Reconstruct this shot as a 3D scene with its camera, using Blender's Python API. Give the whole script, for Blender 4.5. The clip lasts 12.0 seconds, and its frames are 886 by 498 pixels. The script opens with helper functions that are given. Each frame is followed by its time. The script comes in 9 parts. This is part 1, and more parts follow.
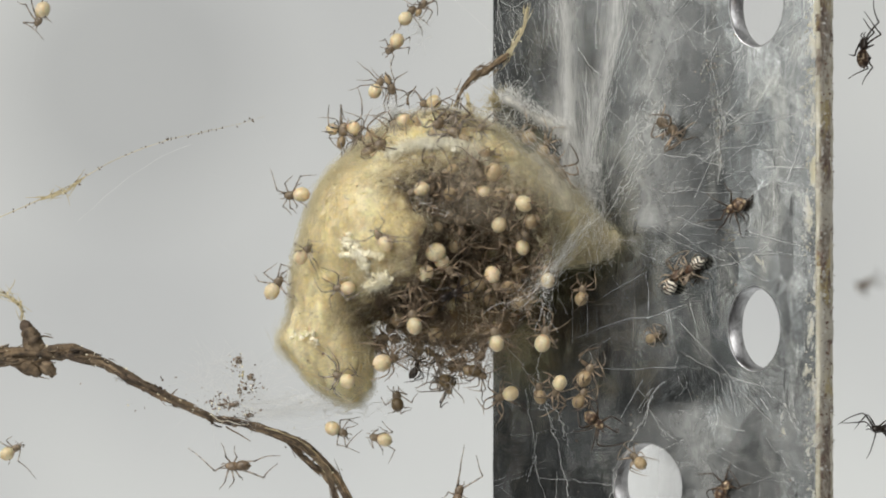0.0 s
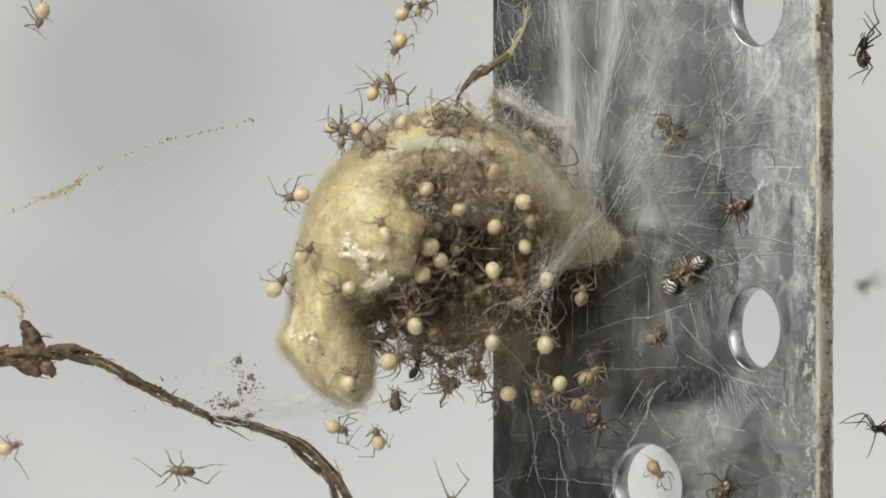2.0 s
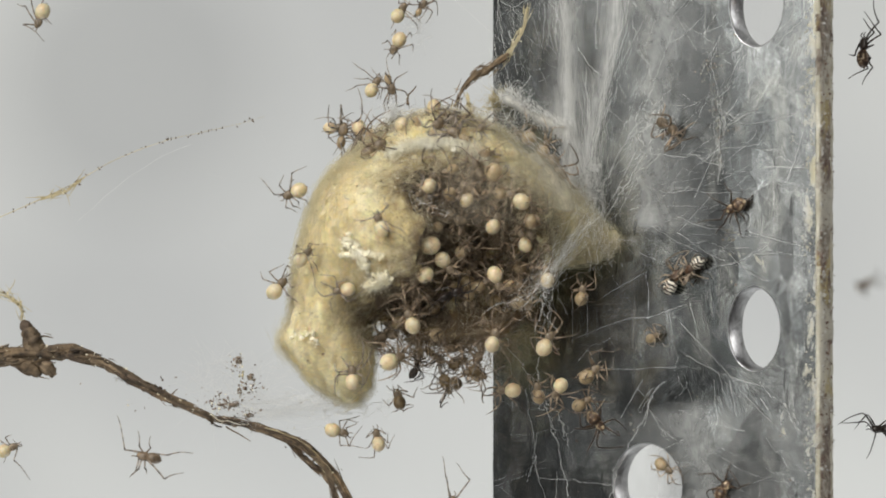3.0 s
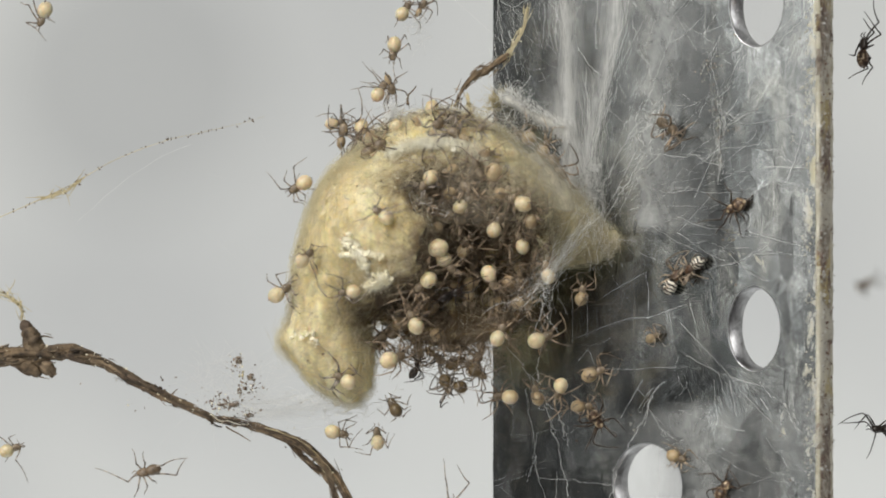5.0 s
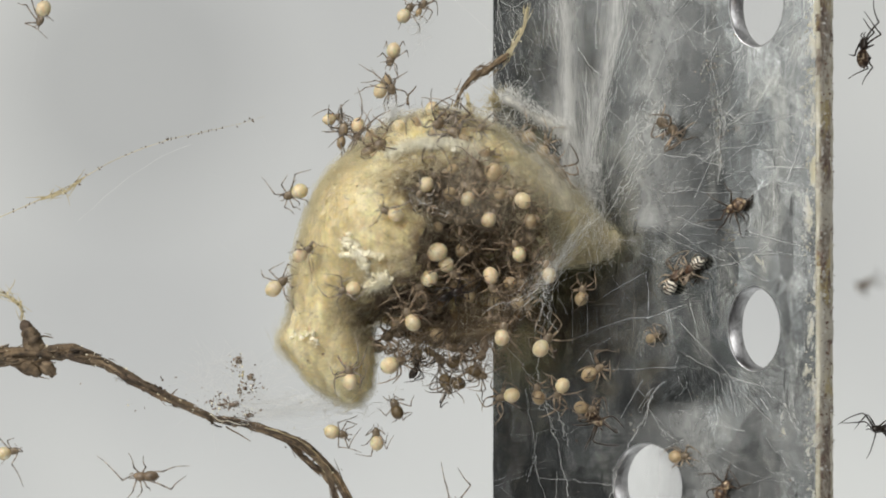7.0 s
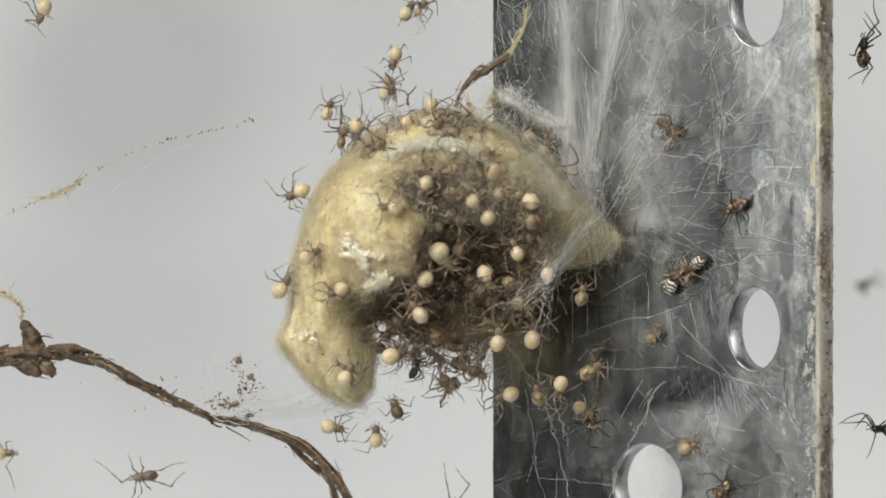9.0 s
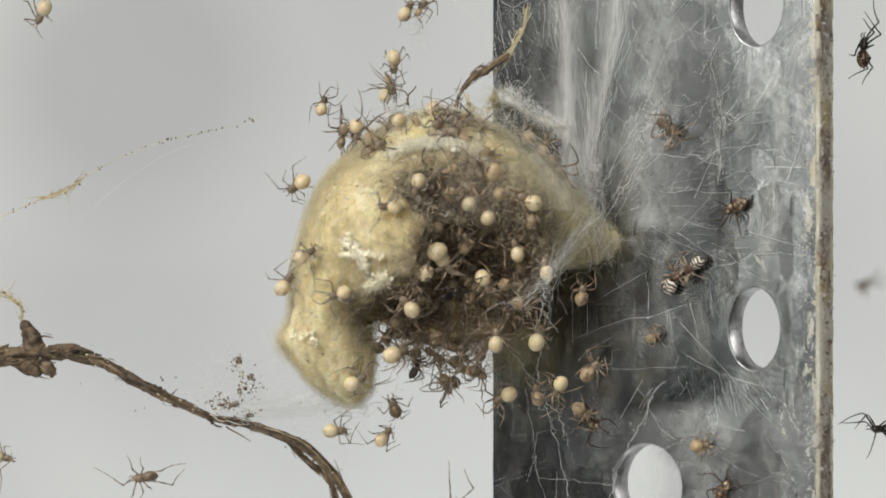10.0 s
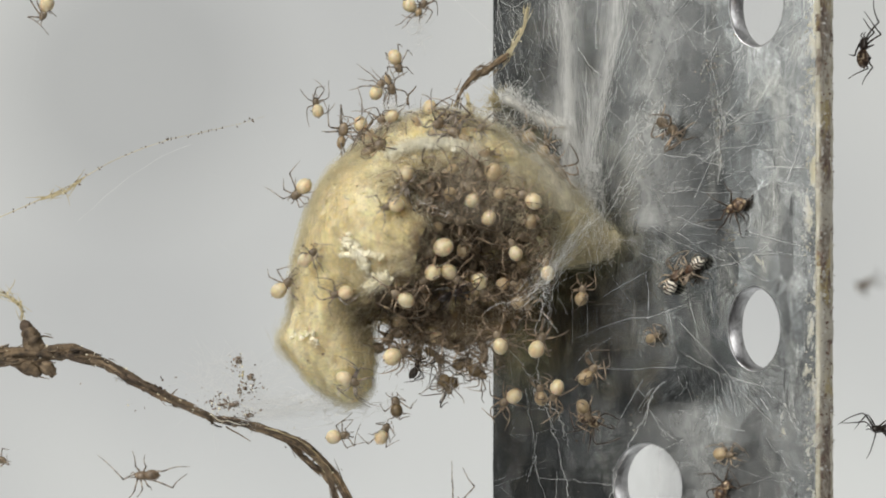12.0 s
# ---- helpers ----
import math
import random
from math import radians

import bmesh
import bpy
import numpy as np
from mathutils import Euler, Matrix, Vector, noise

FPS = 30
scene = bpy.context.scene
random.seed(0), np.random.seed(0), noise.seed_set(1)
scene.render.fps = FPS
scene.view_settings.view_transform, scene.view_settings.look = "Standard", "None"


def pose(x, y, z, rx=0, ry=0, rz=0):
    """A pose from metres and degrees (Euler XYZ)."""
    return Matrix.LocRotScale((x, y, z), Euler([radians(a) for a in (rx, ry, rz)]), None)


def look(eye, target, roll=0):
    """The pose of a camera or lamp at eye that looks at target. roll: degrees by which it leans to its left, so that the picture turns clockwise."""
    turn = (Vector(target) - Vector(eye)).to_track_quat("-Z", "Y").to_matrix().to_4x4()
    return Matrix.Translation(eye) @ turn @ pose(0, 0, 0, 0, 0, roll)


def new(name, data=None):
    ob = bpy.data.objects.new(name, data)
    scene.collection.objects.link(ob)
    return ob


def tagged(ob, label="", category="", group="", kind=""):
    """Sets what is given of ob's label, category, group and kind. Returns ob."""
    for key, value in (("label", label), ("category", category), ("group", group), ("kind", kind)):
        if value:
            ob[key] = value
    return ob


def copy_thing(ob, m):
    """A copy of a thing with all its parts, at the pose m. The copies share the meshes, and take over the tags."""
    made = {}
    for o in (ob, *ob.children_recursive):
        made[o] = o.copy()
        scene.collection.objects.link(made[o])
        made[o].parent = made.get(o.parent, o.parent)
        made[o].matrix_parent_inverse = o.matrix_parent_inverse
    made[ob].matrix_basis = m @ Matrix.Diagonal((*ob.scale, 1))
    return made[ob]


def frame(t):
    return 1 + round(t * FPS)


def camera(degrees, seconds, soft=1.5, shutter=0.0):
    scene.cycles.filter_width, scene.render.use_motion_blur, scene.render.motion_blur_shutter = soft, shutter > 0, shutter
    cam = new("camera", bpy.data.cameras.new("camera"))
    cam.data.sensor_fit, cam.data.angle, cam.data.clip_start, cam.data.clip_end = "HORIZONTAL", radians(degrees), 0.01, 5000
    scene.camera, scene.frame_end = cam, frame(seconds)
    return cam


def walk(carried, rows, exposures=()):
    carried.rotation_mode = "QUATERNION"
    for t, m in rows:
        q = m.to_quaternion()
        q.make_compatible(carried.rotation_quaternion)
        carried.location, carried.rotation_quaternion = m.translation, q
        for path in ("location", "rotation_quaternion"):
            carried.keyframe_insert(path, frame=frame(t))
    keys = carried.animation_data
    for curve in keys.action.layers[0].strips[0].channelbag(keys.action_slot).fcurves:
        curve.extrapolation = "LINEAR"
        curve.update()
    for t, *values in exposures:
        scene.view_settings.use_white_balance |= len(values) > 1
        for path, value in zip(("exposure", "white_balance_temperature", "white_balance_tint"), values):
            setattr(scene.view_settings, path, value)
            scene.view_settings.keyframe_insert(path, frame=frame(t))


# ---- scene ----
MM = 0.001
# the metal strip: near edge, turn about the upright, width and thickness, in millimetres
STRIP_X, STRIP_Y, STRIP_YAW, STRIP_W, STRIP_T = 2.686, 5.500, -0.5711, 19.425, 1.55
EYE = (0.0, -0.1334, 0.0)

# the camera stands still
cam = camera(20, 12.0, soft=1.85)
walk(cam, [(0, look(EYE, (0, 0, 0))), (12, look(EYE, (0, 0, 0)))])
cam.data.dof.use_dof = True
cam.data.dof.focus_distance = 0.1345
cam.data.dof.aperture_fstop = 60.0
scene.view_settings.exposure = 0.0

# ---- light: the grey room, a large soft key on the left, added fills out of view ----
world = bpy.data.worlds.new("room_light")
scene.world = world
world.use_nodes = True
world.node_tree.nodes["Background"].inputs[0].default_value = (1.0, 0.99, 0.95, 1)
world.node_tree.nodes["Background"].inputs[1].default_value = 0.10


def soft_lamp(name, eye, target, size, watts, colour, roll=0):
    data = bpy.data.lights.new(name, "AREA")
    data.shape, data.size, data.size_y, data.energy, data.color = "RECTANGLE", size[0], size[1], watts, colour
    ob = new(name, data)
    ob.matrix_world = look(eye, target, roll)
    return ob


# key added out of view, placed and rolled for its reflection in the strip
soft_lamp("window_light", (-0.228, -0.349, 0.175), (0.01, 0, 0.01), (0.450, 0.74), 1.90, (1.0, 0.985, 0.94), 12)
# fill added high in front to brighten the sac
soft_lamp("top_lamp", (-0.11, -0.225, 0.21), (0, 0, 0), (0.14, 0.14), 0.60, (1.0, 0.98, 0.93))
# fill added on the right to brighten the slot walls
soft_lamp("side_lamp", (0.36, 0.03, 0.10), (0.01, 0, 0), (0.15, 0.20), 0.35, (1.0, 0.99, 0.96))
# fill added below, only to brighten the backdrop
soft_lamp("backdrop_lamp", (0.06, 0.06, -0.30), (0.0, 0.30, 0.0), (0.30, 0.12), 0.71, (0.975, 1.0, 0.985))


# ---- materials ----
def material(name):
    m = bpy.data.materials.new(name)
    m.use_nodes = True
    t = m.node_tree
    return m, t, t.nodes["Principled BSDF"]


def node(t, kind, **values):
    n = t.nodes.new(kind)
    for key, value in values.items():
        n.inputs[key].default_value = value
    return n


def coords(t, scale=(1, 1, 1)):
    c = t.nodes.new("ShaderNodeTexCoord")
    m = node(t, "ShaderNodeMapping", Scale=scale)
    t.links.new(c.outputs["Object"], m.inputs["Vector"])
    return m.outputs["Vector"]


def noise_tex(t, vector, scale, detail=5.0, rough=0.6, distortion=0.0):
    n = node(t, "ShaderNodeTexNoise", Scale=scale, Detail=detail, Roughness=rough, Distortion=distortion)
    t.links.new(vector, n.inputs["Vector"])
    return n.outputs["Fac"]


def ramp(t, fac, stops):
    r = t.nodes.new("ShaderNodeValToRGB")
    e = r.color_ramp.elements
    while len(e) < len(stops):
        e.new(0.5)
    for item, (p, c) in zip(e, stops):
        item.position = p
        item.color = (*c, 1) if len(c) == 3 else c
    t.links.new(fac, r.inputs["Fac"])
    return r.outputs["Color"]


def blend(t, fac, a, b, mode="MIX"):
    n = t.nodes.new("ShaderNodeMix")
    n.data_type, n.blend_type = "RGBA", mode
    for value, socket in ((fac, n.inputs[0]), (a, n.inputs[6]), (b, n.inputs[7])):
        if isinstance(value, (int, float)):
            socket.default_value = value
        elif isinstance(value, tuple):
            socket.default_value = (*value, 1)
        else:
            t.links.new(value, socket)
    return n.outputs[2]


def bump(t, p, height, strength, distance):
    b = node(t, "ShaderNodeBump", Strength=strength, Distance=distance)
    t.links.new(height, b.inputs["Height"])
    t.links.new(b.outputs["Normal"], p.inputs["Normal"])


def grey(v):
    return (v, v, v)


def tissue(name, dark, light, scale, rough=0.5, sub=0.0, bump_mm=0.02, spread=0.25):
    """Organic stuff: two tones at two scales, shifted a little from thing to thing."""
    m, t, p = material(name)
    v = coords(t)
    big, small = noise_tex(t, v, scale, 4), noise_tex(t, v, scale * 6, 4)
    c = ramp(t, big, [(0.32, dark), (0.68, light)])
    c = blend(t, 0.5, c, ramp(t, small, [(0.3, grey(0.55)), (0.7, grey(1.0))]), "MULTIPLY")
    info = t.nodes.new("ShaderNodeObjectInfo")
    shift = ramp(t, info.outputs["Random"], [(0.0, grey(1.0 - spread)), (1.0, grey(1.0))])
    c = blend(t, 1.0, c, shift, "MULTIPLY")
    t.links.new(c, p.inputs["Base Color"])
    p.inputs["Roughness"].default_value = rough
    if sub:
        p.inputs["Subsurface Weight"].default_value = sub
        p.inputs["Subsurface Radius"].default_value = (1.0, 0.6, 0.3)
        p.inputs["Subsurface Scale"].default_value = 0.25 * MM
    bump(t, p, small, 0.5, bump_mm * MM)
    return m


def silk(name, colour, clear):
    """Fine silk: white fibre, lit through from behind, that lets part of the light by."""
    m, t, p = material(name)
    v = coords(t)
    c = ramp(t, noise_tex(t, v, 900, 3), [(0.3, tuple(0.85 * k for k in colour)), (0.7, colour)])
    t.links.new(c, p.inputs["Base Color"])
    p.inputs["Roughness"].default_value = 0.45
    through_light = t.nodes.new("ShaderNodeBsdfTranslucent")
    t.links.new(c, through_light.inputs["Color"])
    both = node(t, "ShaderNodeMixShader", Fac=0.18)
    t.links.new(p.outputs[0], both.inputs[1])
    t.links.new(through_light.outputs[0], both.inputs[2])
    gap = t.nodes.new("ShaderNodeBsdfTransparent")
    out = node(t, "ShaderNodeMixShader", Fac=clear)
    t.links.new(both.outputs[0], out.inputs[1])
    t.links.new(gap.outputs[0], out.inputs[2])
    t.links.new(out.outputs[0], t.nodes["Material Output"].inputs["Surface"])
    return m


M = {}
M["cream"] = tissue("cream_abdomen", (0.77, 0.61, 0.36), (0.95, 0.845, 0.605), 1500, 0.33, 0.35, 0.01, 0.16)
M["tan"] = tissue("tan_abdomen", (0.40, 0.29, 0.16), (0.72, 0.57, 0.36), 1800, 0.4, 0.2, 0.01, 0.35)
M["brown"] = tissue("brown_carapace", (0.14, 0.10, 0.064), (0.38, 0.295, 0.195), 3500, 0.4, 0.0, 0.01, 0.3)
M["dark"] = tissue("dark_cuticle", (0.012, 0.009, 0.008), (0.055, 0.035, 0.025), 2500, 0.3, 0.0, 0.01, 0.3)
M["russet"] = tissue("russet_cuticle", (0.045, 0.025, 0.016), (0.19, 0.105, 0.06), 2500, 0.35, 0.0, 0.01, 0.3)
M["bark"] = tissue("dry_bark", (0.026, 0.016, 0.009), (0.43, 0.30, 0.175), 1700, 0.7, 0.0, 0.14, 0.75)
M["straw"] = tissue("dry_straw", (0.62, 0.50, 0.25), (0.88, 0.79, 0.54), 700, 0.6, 0.0, 0.04, 0.2)
M["husk"] = tissue("dry_husk", (0.07, 0.045, 0.027), (0.45, 0.33, 0.205), 1500, 0.7, 0.0, 0.12, 0.6)
M["grit"] = tissue("grit", (0.06, 0.042, 0.03), (0.28, 0.20, 0.135), 900, 0.8, 0.0, 0.03, 0.5)
M["frass"] = tissue("frass", (0.22, 0.16, 0.115), (0.58, 0.46, 0.35), 1500, 0.8, 0.0, 0.04, 0.3)
M["silk"] = silk("white_silk", (0.96, 0.96, 0.94), 0.12)
M["bright_silk"] = silk("bright_silk", (0.97, 0.97, 0.95), 0.0)
M["cream_silk"] = silk("cream_silk", (0.88, 0.79, 0.56), 0.3)
M["dusty_silk"] = silk("dusty_silk", (0.30, 0.23, 0.16), 0.3)
M["mist_silk"] = silk("misty_silk", (0.95, 0.88, 0.63), 0.5)
M["veil_silk"] = silk("veil_silk", (0.97, 0.97, 0.95), 0.2)
M["rust_fleck"] = tissue("rust_fleck", (0.08, 0.045, 0.035), (0.26, 0.16, 0.11), 2500, 0.8, 0.0, 0.03, 0.1)
M["bloom"] = tissue("zinc_bloom", (0.50, 0.48, 0.43), (0.85, 0.85, 0.82), 2500, 0.8, 0.0, 0.03, 0.1)
M["dun"] = tissue("dun_cuticle", (0.09, 0.062, 0.04), (0.34, 0.25, 0.165), 3000, 0.4, 0.0, 0.01, 0.2)
M["olive"] = tissue("olive_abdomen", (0.13, 0.088, 0.045), (0.38, 0.275, 0.14), 1700, 0.4, 0.1, 0.01, 0.3)
M["haze_silk"] = silk("hazy_silk", (0.74, 0.64, 0.51), 0.35)
M["paint"] = tissue("chipped_paint", (0.46, 0.42, 0.30), (0.76, 0.73, 0.62), 900, 0.6, 0.0, 0.06, 0.05)


def leg_material(name, dark, light):
    """Leg cuticle: pale rings between darker joints."""
    m, t, p = material(name)
    v = coords(t)
    c = ramp(t, noise_tex(t, v, 2600, 4), [(0.3, dark), (0.7, light)])
    w = node(t, "ShaderNodeTexWave", Scale=620.0, Distortion=2.5, Detail=2.0)
    t.links.new(v, w.inputs["Vector"])
    c = blend(t, 1.0, c, ramp(t, w.outputs["Fac"], [(0.15, grey(0.5)), (0.55, grey(1.0)), (0.9, grey(1.2))]), "MULTIPLY")
    info = t.nodes.new("ShaderNodeObjectInfo")
    c = blend(t, 1.0, c, ramp(t, info.outputs["Random"], [(0.0, grey(0.75)), (1.0, grey(1.05))]), "MULTIPLY")
    t.links.new(c, p.inputs["Base Color"])
    p.inputs["Roughness"].default_value = 0.4
    return m


M["leg"] = leg_material("leg_cuticle", (0.17, 0.14, 0.115), (0.48, 0.415, 0.35))
M["pale_leg"] = leg_material("pale_leg_cuticle", (0.26, 0.195, 0.135), (0.54, 0.43, 0.31))
M["dark_leg"] = leg_material("dark_leg_cuticle", (0.028, 0.018, 0.012), (0.115, 0.075, 0.048))
M["dim_leg"] = leg_material("shaded_leg_cuticle", (0.16, 0.112, 0.072), (0.46, 0.345, 0.235))


def pad_material():
    """Matted silk: bright and dull."""
    m, t, p = material("matted_white_silk")
    c = ramp(t, noise_tex(t, coords(t), 1600, 4), [(0.3, (0.95, 0.86, 0.60)), (0.6, (1.0, 0.95, 0.78))])
    t.links.new(c, p.inputs["Base Color"])
    p.inputs["Roughness"].default_value = 0.7
    return m


M["white_pad"] = pad_material()
M["rim_silk"] = tissue("rim_silk", (0.93, 0.86, 0.64), (1.0, 0.97, 0.84), 1200, 0.8, 0.0, 0.03, 0.05)


def striped_material():
    m, t, p = material("striped_cuticle")
    v = coords(t)
    w = node(t, "ShaderNodeTexWave", Scale=1450.0, Distortion=9.0, Detail=3.0)
    t.links.new(v, w.inputs["Vector"])
    t.links.new(ramp(t, w.outputs["Fac"], [(0.44, (0.02, 0.014, 0.010)), (0.55, (0.16, 0.11, 0.07)), (0.64, (0.82, 0.77, 0.66))]), p.inputs["Base Color"])
    p.inputs["Roughness"].default_value = 0.45
    return m


M["striped"] = striped_material()


def spotted_material():
    m, t, p = material("spotted_cuticle")
    v = coords(t)
    spots = ramp(t, noise_tex(t, v, 4200, 3, 0.5), [(0.40, (0.035, 0.020, 0.013)), (0.55, (0.16, 0.095, 0.055)), (0.64, (0.62, 0.50, 0.32))])
    t.links.new(spots, p.inputs["Base Color"])
    p.inputs["Roughness"].default_value = 0.45
    bump(t, p, noise_tex(t, v, 6000, 3), 0.4, 0.02 * MM)
    return m


M["spotted"] = spotted_material()


def sac_material():
    m, t, p = material("papery_silk")
    v = coords(t)
    fold = noise_tex(t, coords(t, (1.5, 1, 0.8)), 300, 7, 0.65, 1.0)
    mott = noise_tex(t, v, 950, 6, 0.7, 0.6)
    fibre = noise_tex(t, coords(t, (2.2, 1, 0.8)), 1500, 5, 0.65, 4.0)
    cross = noise_tex(t, coords(t, (0.8, 1, 2.2)), 1900, 5, 0.65, 4.0)
    fine = blend(t, 0.5, fibre, cross)
    c = ramp(t, fold, [(0.25, (0.72, 0.60, 0.32)), (0.45, (0.84, 0.73, 0.43)), (0.60, (0.91, 0.82, 0.54)), (0.80, (0.97, 0.92, 0.72))])
    crease = noise_tex(t, coords(t, (3.2, 1, 0.55)), 420, 6, 0.65, 1.2)
    c = blend(t, 0.35, c, ramp(t, crease, [(0.36, (0.62, 0.56, 0.42)), (0.52, (1.0, 1.0, 1.0)), (0.68, (1.12, 1.12, 1.12))]), "MULTIPLY")
    c = blend(t, 0.42, c, ramp(t, mott, [(0.32, (0.55, 0.48, 0.32)), (0.52, (1.0, 1.0, 1.0)), (0.70, (1.15, 1.15, 1.2))]), "MULTIPLY")
    c = blend(t, 0.32, c, ramp(t, fine, [(0.38, grey(0.55)), (0.58, grey(1.12))]), "MULTIPLY")
    speck = ramp(t, noise_tex(t, v, 1700, 3, 0.5), [(0.70, grey(0.0)), (0.75, grey(0.7))])
    c = blend(t, speck, c, (0.24, 0.16, 0.07))
    # browner parts of the shell, stored per point and broken up by noise
    browning = t.nodes.new("ShaderNodeAttribute")
    browning.attribute_name = "browning"
    patchy = blend(t, 1.0, browning.outputs["Color"], ramp(t, noise_tex(t, v, 900, 5, 0.7), [(0.36, grey(0.12)), (0.54, grey(1.0))]), "MULTIPLY")
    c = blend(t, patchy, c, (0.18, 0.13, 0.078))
    t.links.new(c, p.inputs["Base Color"])
    p.inputs["Roughness"].default_value = 0.85
    p.inputs["Specular IOR Level"].default_value = 0.1
    p.inputs["Subsurface Weight"].default_value = 0.6
    p.inputs["Subsurface Radius"].default_value = (1.0, 0.75, 0.4)
    p.inputs["Subsurface Scale"].default_value = 1.8 * MM
    big = node(t, "ShaderNodeBump", Strength=0.40, Distance=0.16 * MM)
    t.links.new(blend(t, 0.5, mott, crease), big.inputs["Height"])
    small = node(t, "ShaderNodeBump", Strength=0.55, Distance=0.06 * MM)
    t.links.new(fine, small.inputs["Height"])
    t.links.new(big.outputs["Normal"], small.inputs["Normal"])
    t.links.new(small.outputs["Normal"], p.inputs["Normal"])
    return m


# inside of the torn opening: silk mottled from dark to middling brown
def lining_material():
    m, t, p = material("dark_inner_silk")
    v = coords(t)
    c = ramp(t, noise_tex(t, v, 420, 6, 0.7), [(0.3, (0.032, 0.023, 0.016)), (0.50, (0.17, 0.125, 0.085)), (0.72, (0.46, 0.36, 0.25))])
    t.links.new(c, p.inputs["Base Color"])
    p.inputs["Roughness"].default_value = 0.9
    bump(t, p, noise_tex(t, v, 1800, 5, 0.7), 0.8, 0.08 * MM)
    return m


def strip_coords(t, scale=(1, 1, 1)):
    """Coordinates on the strip: across, behind its face, up."""
    c, n = math.cos(STRIP_YAW), math.sin(STRIP_YAW)
    tc = t.nodes.new("ShaderNodeTexCoord")
    off = t.nodes.new("ShaderNodeVectorMath")
    off.operation = "SUBTRACT"
    off.inputs[1].default_value = (STRIP_X * MM, STRIP_Y * MM, 0)
    t.links.new(tc.outputs["Object"], off.inputs[0])
    out = t.nodes.new("ShaderNodeCombineXYZ")
    for k, way in enumerate(((c * scale[0], n * scale[0], 0), (-n * scale[1], c * scale[1], 0), (0, 0, scale[2]))):
        d = t.nodes.new("ShaderNodeVectorMath")
        d.operation = "DOT_PRODUCT"
        d.inputs[1].default_value = way
        t.links.new(off.outputs[0], d.inputs[0])
        t.links.new(d.outputs["Value"], out.inputs[k])
    return out.outputs[0]


def warped(t, vector, scale, size):
    """Coordinates shifted a little by noise."""
    w = node(t, "ShaderNodeTexNoise", Scale=scale, Detail=3.0)
    t.links.new(vector, w.inputs["Vector"])
    add = t.nodes.new("ShaderNodeMixRGB")
    add.blend_type = "LINEAR_LIGHT"
    add.inputs["Fac"].default_value = size
    t.links.new(vector, add.inputs[1])
    t.links.new(w.outputs["Color"], add.inputs[2])
    return add.outputs["Color"]


def band_mask(t, axis_socket, lo, hi):
    r = t.nodes.new("ShaderNodeMapRange")
    r.inputs["From Min"].default_value, r.inputs["From Max"].default_value = lo * MM, hi * MM
    t.links.new(axis_socket, r.inputs["Value"])
    return r.outputs["Result"]


